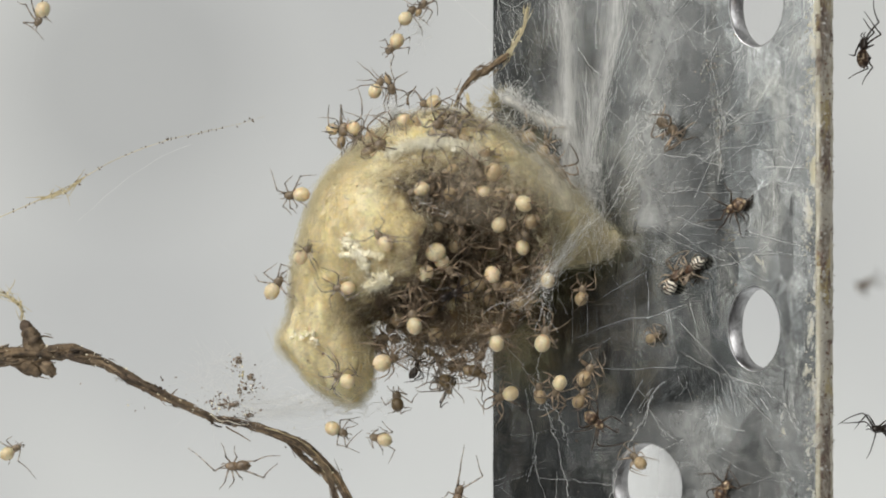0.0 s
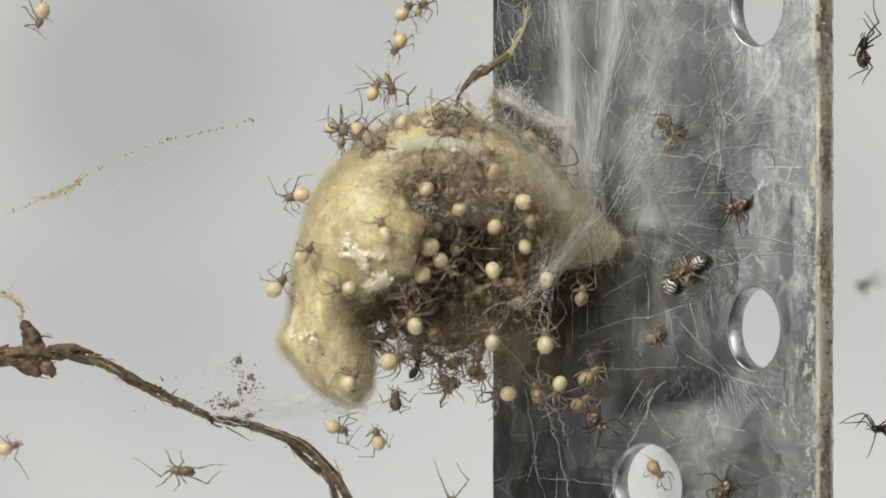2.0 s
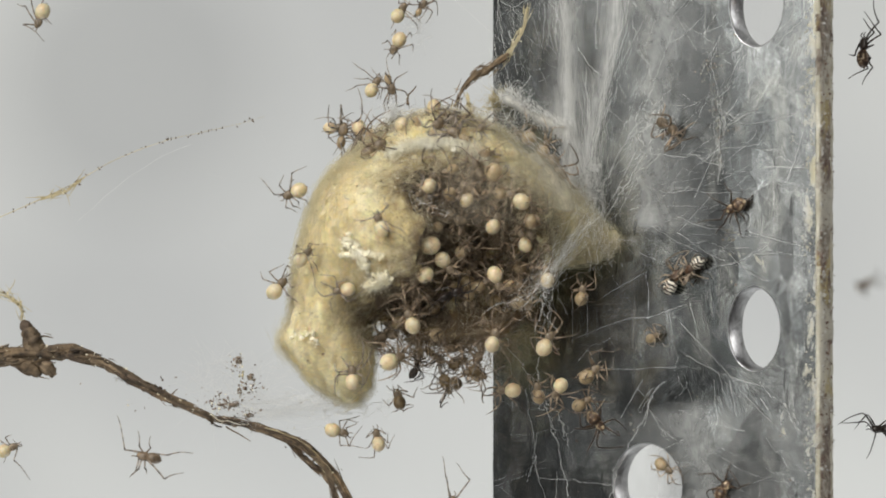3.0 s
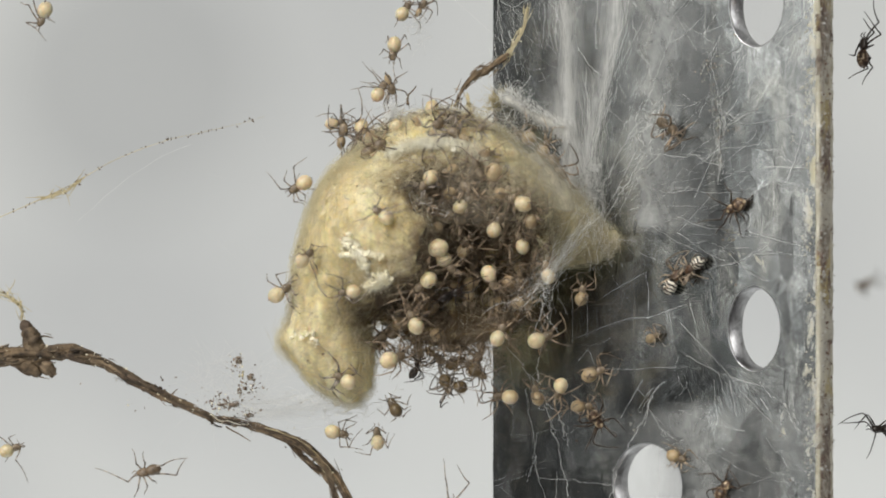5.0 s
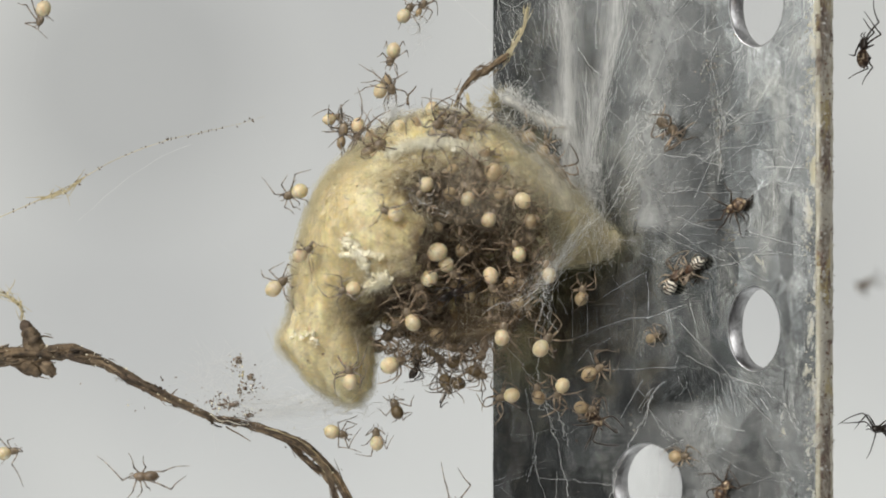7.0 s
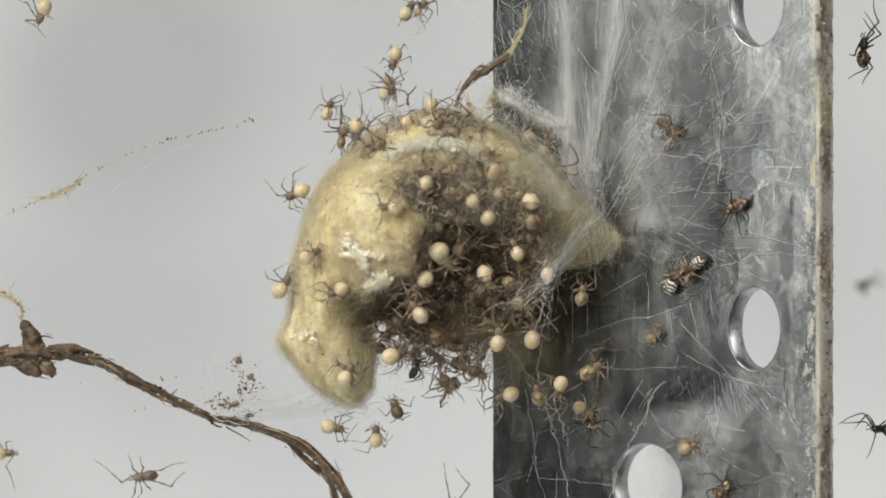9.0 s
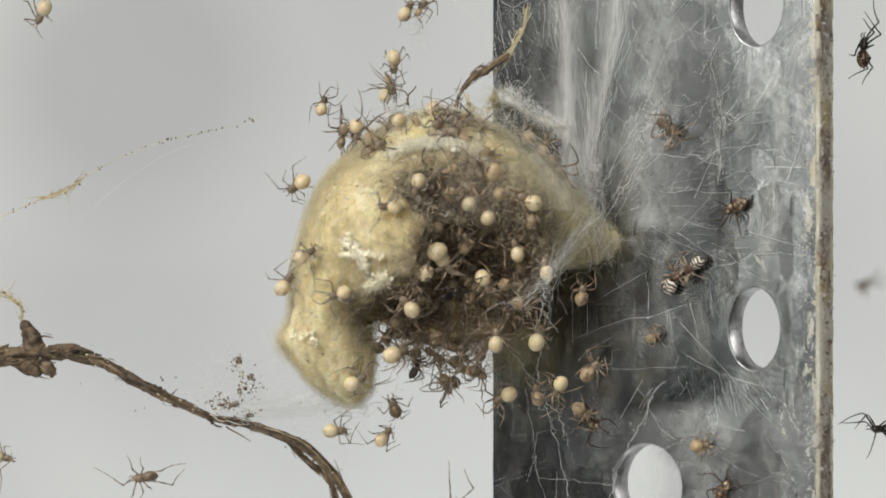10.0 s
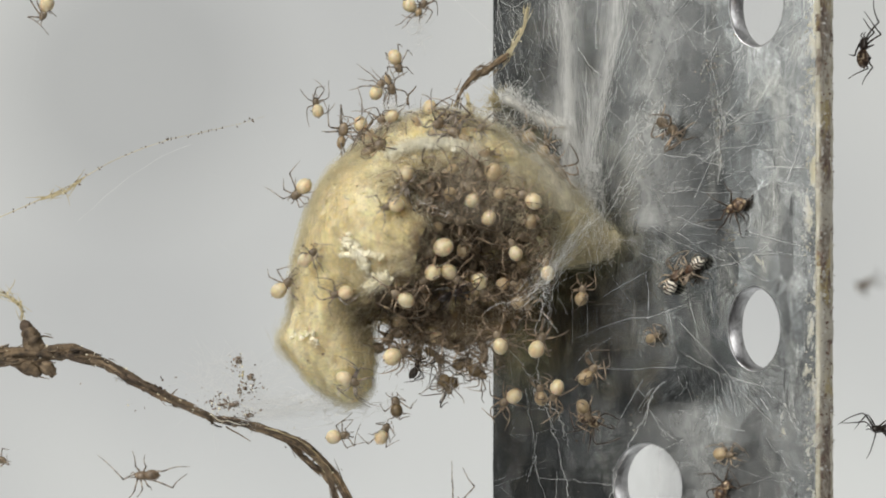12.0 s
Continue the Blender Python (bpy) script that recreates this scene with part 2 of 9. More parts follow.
def zinc_material():
    """Galvanised steel: angular crystals, each brushed its own way, with scratches, oxide and old paint by the edge."""
    m, t, p = material("galvanised_steel")
    plain = strip_coords(t)
    crystals = []
    for scale, size, shift in ((( 1.25, 1, 0.72), 270.0, 0.00040), ((1.5, 1, 0.55), 640.0, 0.00022), ((1.2, 1, 0.8), 1350.0, 0.00012)):
        cell = node(t, "ShaderNodeTexVoronoi", Scale=size, Randomness=1.0)
        t.links.new(warped(t, strip_coords(t, scale), 900.0, shift), cell.inputs["Vector"])
        sep = t.nodes.new("ShaderNodeSeparateColor")
        t.links.new(cell.outputs["Color"], sep.inputs["Color"])
        crystals.append(sep)
    cloud = noise_tex(t, plain, 190, 8, 0.62, 0.5)
    streak = noise_tex(t, strip_coords(t, (10, 1, 0.5)), 300, 5, 0.65)
    fine = noise_tex(t, strip_coords(t, (2, 1, 1)), 2400, 6, 0.75)
    c = ramp(t, cloud, [(0.33, (0.234, 0.25, 0.255)), (0.50, (0.320, 0.338, 0.342)), (0.68, (0.440, 0.455, 0.454))])
    c = blend(t, 0.8, c, ramp(t, crystals[0].outputs["Red"], [(0.0, grey(0.55)), (0.16, grey(0.70)), (0.17, grey(0.90)), (0.55, grey(1.0)), (0.56, grey(1.12)), (0.84, grey(1.14)), (0.85, grey(1.24)), (1.0, grey(1.3))]), "MULTIPLY")
    c = blend(t, 0.7, c, ramp(t, crystals[1].outputs["Red"], [(0.0, grey(0.38)), (0.08, grey(0.5)), (0.09, grey(0.9)), (0.6, grey(1.0)), (0.88, grey(1.08)), (0.89, grey(1.4)), (1.0, grey(1.5))]), "MULTIPLY")
    c = blend(t, 0.5, c, ramp(t, crystals[2].outputs["Red"], [(0.0, grey(0.45)), (0.07, grey(0.6)), (0.08, grey(0.94)), (0.9, grey(1.02)), (0.91, grey(1.4)), (1.0, grey(1.5))]), "MULTIPLY")
    # each crystal is brushed in a direction of its own
    turn = t.nodes.new("ShaderNodeVectorRotate")
    turn.rotation_type = "Y_AXIS"
    angle = t.nodes.new("ShaderNodeMath")
    angle.operation = "MULTIPLY"
    angle.inputs[1].default_value = 2.2
    t.links.new(crystals[0].outputs["Blue"], angle.inputs[0])
    t.links.new(plain, turn.inputs["Vector"])
    t.links.new(angle.outputs[0], turn.inputs["Angle"])
    long = node(t, "ShaderNodeMapping", Scale=(9, 1, 0.6))
    t.links.new(turn.outputs[0], long.inputs["Vector"])
    brushed = noise_tex(t, long.outputs[0], 520, 5, 0.7, 0.2)
    c = blend(t, 0.28, c, ramp(t, brushed, [(0.34, grey(0.55)), (0.5, grey(1.0)), (0.66, grey(1.25))]), "MULTIPLY")
    c = blend(t, 0.35, c, ramp(t, streak, [(0.34, grey(0.6)), (0.58, grey(1.1))]), "MULTIPLY")
    c = blend(t, 0.50, c, ramp(t, fine, [(0.36, grey(0.45)), (0.62, grey(1.12))]), "MULTIPLY")
    oxide = ramp(t, noise_tex(t, strip_coords(t, (1.3, 1, 0.6)), 380, 9, 0.75, 0.8), [(0.50, grey(0.0)), (0.66, grey(0.75))])
    c = blend(t, oxide, c, (0.52, 0.53, 0.505))
    mark = ramp(t, noise_tex(t, strip_coords(t, (6, 1, 0.8)), 420, 3, 0.5, 0.3), [(0.665, grey(0.0)), (0.69, grey(0.8))])
    c = blend(t, mark, c, (0.10, 0.105, 0.105))
    for scale in ((14, 1, 0.35), (0.5, 1, 16)):
        scratch = noise_tex(t, strip_coords(t, scale), 420, 3, 0.5, 0.4)
        c = blend(t, ramp(t, scratch, [(0.67, grey(0.0)), (0.71, grey(0.55))]), c, (0.70, 0.71, 0.69))
    # old cream paint, thickest by the cut edge
    place = t.nodes.new("ShaderNodeSeparateXYZ")
    t.links.new(plain, place.inputs[0])
    near = band_mask(t, place.outputs["X"], STRIP_W - 1.1, STRIP_W - 0.1)
    flake = noise_tex(t, strip_coords(t, (1.6, 1, 0.8)), 620, 7, 0.7, 0.6)
    both = t.nodes.new("ShaderNodeMath")
    both.operation = "MULTIPLY_ADD"
    both.inputs[1].default_value, both.inputs[2].default_value = 0.17, 0.0
    t.links.new(near, both.inputs[0])
    t.links.new(flake, both.inputs[2])
    paint = ramp(t, both.outputs[0], [(0.655, grey(0.0)), (0.70, grey(0.85))])
    tone = ramp(t, noise_tex(t, plain, 420, 4, 0.6), [(0.45, (0.62, 0.61, 0.56)), (0.64, (0.60, 0.55, 0.36))])
    c = blend(t, paint, c, tone)
    t.links.new(c, p.inputs["Base Color"])
    bare = ramp(t, oxide, [(0.0, grey(1.0)), (1.0, grey(0.90))])
    t.links.new(blend(t, paint, bare, (0.0, 0.0, 0.0)), p.inputs["Metallic"])
    rough = blend(t, 0.5, ramp(t, crystals[0].outputs["Green"], [(0.0, grey(0.10)), (1.0, grey(0.22))]), ramp(t, cloud, [(0.3, grey(0.11)), (0.7, grey(0.27))]))
    t.links.new(blend(t, paint, rough, (0.6, 0.6, 0.6)), p.inputs["Roughness"])
    bump(t, p, blend(t, 0.5, noise_tex(t, plain, 1100, 8, 0.75), brushed), 0.24, 0.06 * MM)
    return m


def bore_material():
    """Sheared steel inside the slots: bright metal with dark grime."""
    m, t, p = material("sheared_steel")
    v = strip_coords(t, (1, 1, 1))
    n = noise_tex(t, v, 700, 7, 0.7, 0.4)
    c = ramp(t, n, [(0.36, (0.10, 0.095, 0.095)), (0.50, (0.36, 0.36, 0.37)), (0.66, (0.68, 0.68, 0.69))])
    grime = ramp(t, noise_tex(t, v, 1500, 5, 0.7), [(0.58, grey(0.0)), (0.70, grey(0.8))])
    c = blend(t, grime, c, (0.09, 0.07, 0.06))
    t.links.new(c, p.inputs["Base Color"])
    p.inputs["Metallic"].default_value = 0.85
    p.inputs["Roughness"].default_value = 0.30
    bump(t, p, n, 0.5, 0.06 * MM)
    return m


def rust_edge_material():
    """Cut edge: rust and old paint in patches."""
    m, t, p = material("rusted_cut_edge")
    v = coords(t, (1, 1, 0.8))
    n = noise_tex(t, v, 2300, 9, 0.8, 0.2)
    c = ramp(t, n, [(0.36, (0.07, 0.05, 0.04)), (0.46, (0.20, 0.16, 0.125)), (0.54, (0.36, 0.32, 0.26)), (0.66, (0.60, 0.58, 0.52))])
    rust = ramp(t, noise_tex(t, coords(t, (1, 1, 0.55)), 620, 5, 0.65), [(0.50, grey(0.0)), (0.58, grey(0.85))])
    c = blend(t, rust, c, ramp(t, n, [(0.40, (0.055, 0.028, 0.022)), (0.60, (0.21, 0.11, 0.075))]))
    ochre = ramp(t, noise_tex(t, coords(t, (1.2, 1, 0.5)), 800, 5, 0.65), [(0.52, grey(0.0)), (0.60, grey(0.8))])
    c = blend(t, ochre, c, (0.50, 0.41, 0.20))
    pale = ramp(t, noise_tex(t, coords(t, (1, 1, 0.7)), 480, 6, 0.7), [(0.49, grey(0.0)), (0.58, grey(0.8))])
    c = blend(t, pale, c, (0.60, 0.575, 0.49))
    t.links.new(c, p.inputs["Base Color"])
    p.inputs["Roughness"].default_value = 0.7
    p.inputs["Metallic"].default_value = 0.1
    bump(t, p, n, 0.8, 0.14 * MM)
    return m


def gauze_material(name, colour, lo, hi, most, stretch, scale):
    """A thin sheet of silk: fibres and gaps, thinning out towards its sides."""
    m, t, p = material(name)
    uv = t.nodes.new("ShaderNodeUVMap")
    sep = t.nodes.new("ShaderNodeSeparateXYZ")
    t.links.new(uv.outputs[0], sep.inputs[0])
    side = ramp(t, sep.outputs["X"], [(0.0, grey(0.0)), (0.30, grey(0.45)), (0.5, grey(1.0)), (0.70, grey(0.45)), (1.0, grey(0.0))])
    ends = ramp(t, sep.outputs["Y"], [(0.0, grey(0.0)), (0.12, grey(1.0)), (0.88, grey(1.0)), (1.0, grey(0.0))])
    fibre = noise_tex(t, coords(t, stretch), scale, 7, 0.72, 1.2)
    wisps = noise_tex(t, coords(t), 300, 5, 0.65, 0.6)
    a = ramp(t, blend(t, 0.5, fibre, wisps), [(lo, grey(0.0)), (hi, grey(most))])
    a = blend(t, 1.0, blend(t, 1.0, a, side, "MULTIPLY"), ends, "MULTIPLY")
    p.inputs["Base Color"].default_value = (*colour, 1)
    p.inputs["Roughness"].default_value = 0.7
    lit = t.nodes.new("ShaderNodeBsdfTranslucent")
    lit.inputs["Color"].default_value = (*colour, 1)
    both = node(t, "ShaderNodeMixShader", Fac=0.5)
    t.links.new(p.outputs[0], both.inputs[1])
    t.links.new(lit.outputs[0], both.inputs[2])
    gap = t.nodes.new("ShaderNodeBsdfTransparent")
    out = t.nodes.new("ShaderNodeMixShader")
    t.links.new(a, out.inputs[0])
    t.links.new(gap.outputs[0], out.inputs[1])
    t.links.new(both.outputs[0], out.inputs[2])
    t.links.new(out.outputs[0], t.nodes["Material Output"].inputs["Surface"])
    return m


M["bore"] = bore_material()
M["gauze"] = gauze_material("white_gauze", (0.95, 0.95, 0.93), 0.32, 0.62, 0.90, (6, 3, 0.5), 420)
M["mist"] = gauze_material("thin_gauze", (0.93, 0.94, 0.93), 0.36, 0.66, 0.62, (1.6, 1, 1), 500)
M["dust_gauze"] = gauze_material("dusty_gauze", (0.80, 0.71, 0.55), 0.44, 0.66, 0.40, (1.3, 1, 1.3), 1100)
M["mat"] = gauze_material("matted_cobweb", (0.95, 0.93, 0.86), 0.30, 0.50, 0.90, (1, 1, 1), 700)
M["shoulder_gauze"] = gauze_material("pale_straw_gauze", (0.98, 0.94, 0.80), 0.30, 0.60, 0.80, (1.4, 1, 1.4), 800)
M["film"] = gauze_material("grey_film", (0.66, 0.67, 0.68), 0.12, 0.45, 0.85, (1.2, 1, 0.8), 300)
M["sac_gauze"] = gauze_material("straw_gauze", (0.97, 0.92, 0.76), 0.44, 0.68, 0.42, (1.4, 1, 1.4), 800)


def wall_material():
    m, t, p = material("grey_painted_wall")
    v = coords(t)
    soft = noise_tex(t, v, 11, 2, 0.4)
    c = ramp(t, soft, [(0.36, (0.60, 0.61, 0.62)), (0.60, (0.74, 0.75, 0.745))])
    # one soft round blotch, darker towards its middle, at the upper left
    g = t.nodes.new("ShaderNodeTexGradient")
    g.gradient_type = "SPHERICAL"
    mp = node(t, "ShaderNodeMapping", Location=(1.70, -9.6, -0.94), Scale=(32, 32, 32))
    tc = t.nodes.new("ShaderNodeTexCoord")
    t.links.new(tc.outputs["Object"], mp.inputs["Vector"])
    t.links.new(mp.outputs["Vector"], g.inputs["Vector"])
    dark_blotch = ramp(t, g.outputs["Fac"], [(0.0, grey(0.0)), (0.55, grey(0.62))])
    c = blend(t, dark_blotch, c, (0.46, 0.47, 0.48))
    t.links.new(c, p.inputs["Base Color"])
    p.inputs["Roughness"].default_value = 0.8
    return m


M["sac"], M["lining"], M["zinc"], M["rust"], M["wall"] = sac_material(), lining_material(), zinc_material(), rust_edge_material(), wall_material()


# ---- building helpers ----
def mesh_of(name, verts, faces, mats, smooth=True, index=None):
    me = bpy.data.meshes.new(name)
    me.from_pydata([tuple(v) for v in verts], [], faces)
    for m in mats if isinstance(mats, (list, tuple)) else [mats]:
        me.materials.append(m)
    if smooth:
        me.polygons.foreach_set("use_smooth", [True] * len(me.polygons))
    if index is not None:
        me.polygons.foreach_set("material_index", index)
    me.update()
    return me


def part(name, me, parent, label="", m=None, kind=""):
    ob = new(name, me)
    ob.parent = parent
    if m is not None:
        ob.matrix_basis = m
    return tagged(ob, label, kind=kind)


class Tubes:
    """Gathers round tubes and small lumps; all lengths in millimetres."""

    def __init__(self):
        self.v, self.f = [], []

    def tube(self, points, radii, sides=4):
        pts = [Vector(p) for p in points]
        base = len(self.v)
        side = Vector((0.31, 0.83, 0.46)).normalized()
        for i, p in enumerate(pts):
            d = (pts[min(i + 1, len(pts) - 1)] - pts[max(i - 1, 0)])
            d = d.normalized() if d.length > 1e-9 else Vector((0, 0, 1))
            a = side - d * side.dot(d)
            if a.length < 0.1:
                a = d.orthogonal()
            a.normalize()
            side = a
            b = d.cross(a)
            r = radii[i] if isinstance(radii, (list, tuple)) else radii
            for k in range(sides):
                w = 2 * math.pi * k / sides
                self.v.append((p + a * (r * math.cos(w)) + b * (r * math.sin(w))) * MM)
        for i in range(len(pts) - 1):
            for k in range(sides):
                k2 = (k + 1) % sides
                q = base + i * sides
                self.f.append((q + k, q + k2, q + sides + k2, q + sides + k))
        self.f.append(tuple(base + k for k in reversed(range(sides))))
        q = base + (len(pts) - 1) * sides
        self.f.append(tuple(q + k for k in range(sides)))

    def lump(self, centre, radii, rough=0.25, rings=5, sides=7):
        base, c = len(self.v), Vector(centre)
        turn = Euler((random.random() * 6, random.random() * 6, random.random() * 6)).to_matrix()
        for i in range(1, rings):
            th = math.pi * i / rings
            for k in range(sides):
                w = 2 * math.pi * k / sides
                d = Vector((math.sin(th) * math.cos(w) * radii[0], math.sin(th) * math.sin(w) * radii[1], math.cos(th) * radii[2]))
                self.v.append((c + turn @ d * (1 + rough * (random.uniform(-1, 1) if rings < 10 else 2.4 * noise.noise(Vector((w * 1.6, th * 0.7, c.x))) + 0.5 * random.uniform(-1, 1)))) * MM)
        top, low = len(self.v), len(self.v) + 1
        self.v += [(c + turn @ Vector((0, 0, radii[2]))) * MM, (c - turn @ Vector((0, 0, radii[2]))) * MM]
        for i in range(rings - 2):
            for k in range(sides):
                k2 = (k + 1) % sides
                q = base + i * sides
                self.f.append((q + k, q + sides + k, q + sides + k2, q + k2))
        for k in range(sides):
            k2 = (k + 1) % sides
            self.f.append((top, base + k, base + k2))
            q = base + (rings - 2) * sides
            self.f.append((low, q + k2, q + k))

    def mesh(self, name, mat):
        return mesh_of(name, self.v, self.f, mat)


def smooth_path(points, steps):
    """A Catmull-Rom curve through the points."""
    p = [Vector(q) for q in points]
    p = [p[0] * 2 - p[1]] + p + [p[-1] * 2 - p[-2]]
    out = []
    for i in range(1, len(p) - 2):
        for s in range(steps):
            u = s / steps
            out.append(0.5 * (2 * p[i] + (p[i + 1] - p[i - 1]) * u + (2 * p[i - 1] - 5 * p[i] + 4 * p[i + 1] - p[i + 2]) * u * u
                              + (3 * p[i] - p[i - 1] - 3 * p[i + 1] + p[i + 2]) * u ** 3))
    return out + [p[-2]]


def shaken(points, size, freq=1.5, seed=0.0):
    out = []
    for p in points:
        q = p * freq + Vector((seed, seed * 1.7, -seed))
        out.append(p + size * noise.noise_vector(q))
    return out


def thread(a, b, sag, steps, wiggle, seed):
    """Points of a silk thread from a to b."""
    a, b = Vector(a), Vector(b)
    pts = []
    for i in range(steps + 1):
        u = i / steps
        p = a.lerp(b, u) + Vector((0, 0, -sag * 4 * u * (1 - u)))
        pts.append(p)
    return shaken(shaken(pts, wiggle, 0.45, seed), 0.3 * wiggle, 2.6, seed)


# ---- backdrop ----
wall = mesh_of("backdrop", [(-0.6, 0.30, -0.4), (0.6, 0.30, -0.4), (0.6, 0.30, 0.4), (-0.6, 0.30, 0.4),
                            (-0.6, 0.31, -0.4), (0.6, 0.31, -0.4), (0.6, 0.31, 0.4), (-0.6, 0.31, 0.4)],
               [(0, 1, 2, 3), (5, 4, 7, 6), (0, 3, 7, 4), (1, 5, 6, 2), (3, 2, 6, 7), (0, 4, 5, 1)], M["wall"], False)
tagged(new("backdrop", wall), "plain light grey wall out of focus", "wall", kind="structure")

SLOTS = ((15.98, -4.13, 2.90, 4.31), (16.11, 12.72, 3.03, 4.43), (9.72, -12.62, 4.07, 4.51), (16.11, -20.86, 3.03, 4.07))
PAINT_SPOTS = ((19.08, 11.02, 0.18, 0.42, 50), (18.95, 8.42, 0.18, 0.54, 70), (19.02, 7.55, 0.15, 0.30, 30), (18.23, 5.54, 0.15, 0.24, 24), (19.11, 4.51, 0.15, 0.48, 40), (18.70, 0.03, 0.12, 0.42, 24), (14.60, 0.82, 0.21, 0.21, 26), (14.82, -0.21, 0.21, 0.42, 30), (19.21, 2.63, 0.09, 0.90, 30), (19.24, -4.59, 0.06, 1.80, 40))

def strip_point(s, z, depth=0.0):
    """A point of the strip in millimetres: s across from its near edge, depth behind its face."""
    c, n = math.cos(STRIP_YAW), math.sin(STRIP_YAW)
    return Vector((STRIP_X + s * c - depth * n, STRIP_Y + s * n + depth * c, z))


def strip_face(x, z, off=0.0):
    return strip_point((x - STRIP_X) / math.cos(STRIP_YAW), z, -off)


def slot_loop(s, z, w, h, grow, count=56):
    """A slot with round ends."""
    out = []
    for k in range(count):
        a = 2 * math.pi * k / count
        r = 1.0
        cx, cz = math.cos(a), math.sin(a)
        x = (w / 2 + grow) * math.copysign(abs(cx) ** r, cx)
        y = (h / 2 + grow) * math.copysign(abs(cz) ** 1.0, cz)
        out.append((s + x, z + y))
    return out


def metal_strip():
    thing = new("perforated_metal_strip")
    tagged(thing, "upright galvanised steel strip with oblong slots, scratched and silk-covered", "metal strip")
    bm = bmesh.new()
    thick, top, low = STRIP_T, 40.0, -40.0
    width = STRIP_W
    outer = []
    n = 60
    for i in range(n + 1):
        outer.append((0.10 + 0.03 * noise.noise((0, 0, i * 0.7)), low + (top - low) * i / n))
    for i in range(n + 1):
        outer.append((width, top + (low - top) * i / n))

    def ring(points, depth):
        return [bm.verts.new(strip_point(s, z, depth) * MM) for s, z in points]

    def edges(vs):
        return [bm.edges.new((vs[i], vs[(i + 1) % len(vs)])) for i in range(len(vs))]

    def wallring(a, b):
        for i in range(len(a)):
            j = (i + 1) % len(a)
            bm.faces.new((a[i], b[i], b[j], a[j]))

    front, back = [], []
    f, b = ring(outer, 0), ring(outer, thick)
    front += edges(f)
    back += edges(b)
    wallring(f, b)
    for s, z, w, h in SLOTS:
        rings = [ring(slot_loop(s, z, w, h, g), d) for g, d in ((0.07, 0), (0.02, 0.02), (-0.01, 0.09), (-0.02, thick * 0.6), (-0.05, thick - 0.06), (-0.02, thick))]
        front += edges(rings[0])
        back += edges(rings[-1])
        first = len(bm.faces)
        for r1, r2 in zip(rings, rings[1:]):
            wallring(r1, r2)
        bm.faces.ensure_lookup_table()
        for face in bm.faces[first:]:
            face.material_index, face.smooth = 1, True
    bmesh.ops.triangle_fill(bm, edges=front, use_beauty=True)
    bmesh.ops.triangle_fill(bm, edges=back, use_beauty=True)
    bmesh.ops.recalc_face_normals(bm, faces=bm.faces)
    me = bpy.data.meshes.new("plate")
    bm.to_mesh(me)
    bm.free()
    me.materials.append(M["zinc"])
    me.materials.append(M["bore"])
    part("plate", me, thing)
    # rusty rolled edge
    prof = [(0.0, 0.02), (0.10, -0.05), (0.24, 0.03), (0.31, 0.30), (0.29, 0.55), (0.35, 0.85), (0.32, 1.15), (0.36, 1.35), (0.27, thick), (0.0, thick)]
    v, fc = [], []
    rows = 180
    for i in range(rows + 1):
        z = low + (top - low) * i / rows
        for k, (s, d) in enumerate(prof):
            j = 0.05 * noise.noise((k * 1.3, 4.0, z * 1.7)) + 0.04 * noise.noise((k * 2.1, 9.0, z * 4.5))
            v.append(strip_point(width + 0.004 + s + (0 if k in (0, 9) else j), z, d + j) * MM)
    m = len(prof)
    for i in range(rows):
        for k in range(m):
            k2 = (k + 1) % m
            fc.append((i * m + k, i * m + k2, (i + 1) * m + k2, (i + 1) * m + k))
    part("cut_edge", mesh_of("cut_edge", v, fc, [M["rust"], M["paint"]], True, [1 if (k < 2 or k == 6) and noise.noise((k * 2.0, 3.0, i * 0.23)) > -0.12 else 0 for i in range(rows) for k in range(m)]), thing, "rough cut edge flecked with rust and yellowed paint")
    rng = random.Random(8)
    flakes, dots = Tubes(), Tubes()
    for n in range(120):
        p = strip_point(width - 0.12 - 0.5 * rng.random() ** 2, rng.uniform(-14, 14), 0.0)
        flakes.lump(p, (0.03 + 0.04 * rng.random(), 0.02, 0.03 + 0.07 * rng.random() ** 2), 0.5, 5, 7)
    for s, z, wide, tall, count in PAINT_SPOTS:
        for n in range(count):
            p = strip_point(s + rng.gauss(0, wide), z + rng.gauss(0, tall), 0.0)
            k = 0.02 + 0.04 * rng.random() ** 2
            if n % 2:
                flakes.lump(p, (k, k * 0.3, k * rng.uniform(0.6, 1.8)), 0.5, 5, 7)
    for n in range(150):
        s = 0.018 + 0.05 * rng.random() ** 3
        across, up = rng.uniform(3, width), rng.uniform(-14, 14)
        if all(((across - q[0]) / (q[2] / 2 + 0.1)) ** 2 + ((up - q[1]) / (q[3] / 2 + 0.1)) ** 2 > 1 for q in SLOTS):
            dots.lump(strip_point(across, up, 0.0), (s, s * 0.6, s), 0.5, 4, 6)
    rust, chalk = Tubes(), Tubes()
    for n in range(900):
        k = 0.02 + 0.06 * rng.random() ** 2
        p = strip_point(width + 0.30 + rng.uniform(-0.04, 0.05), rng.uniform(-14, 14), thick * rng.random())
        (rust if rng.random() < 0.42 else chalk).lump(p, (k, k * 0.8, k * rng.uniform(0.5, 1.6)), 0.5, 4, 6)
    for n in range(420):
        k = 0.02 + 0.035 * rng.random() ** 2
        chalk.lump(strip_point(width + 0.06 + rng.gauss(0, 0.04), rng.uniform(-14, 14), -0.01), (k, k * 0.6, k * rng.uniform(0.8, 2.4)), 0.5, 4, 6)
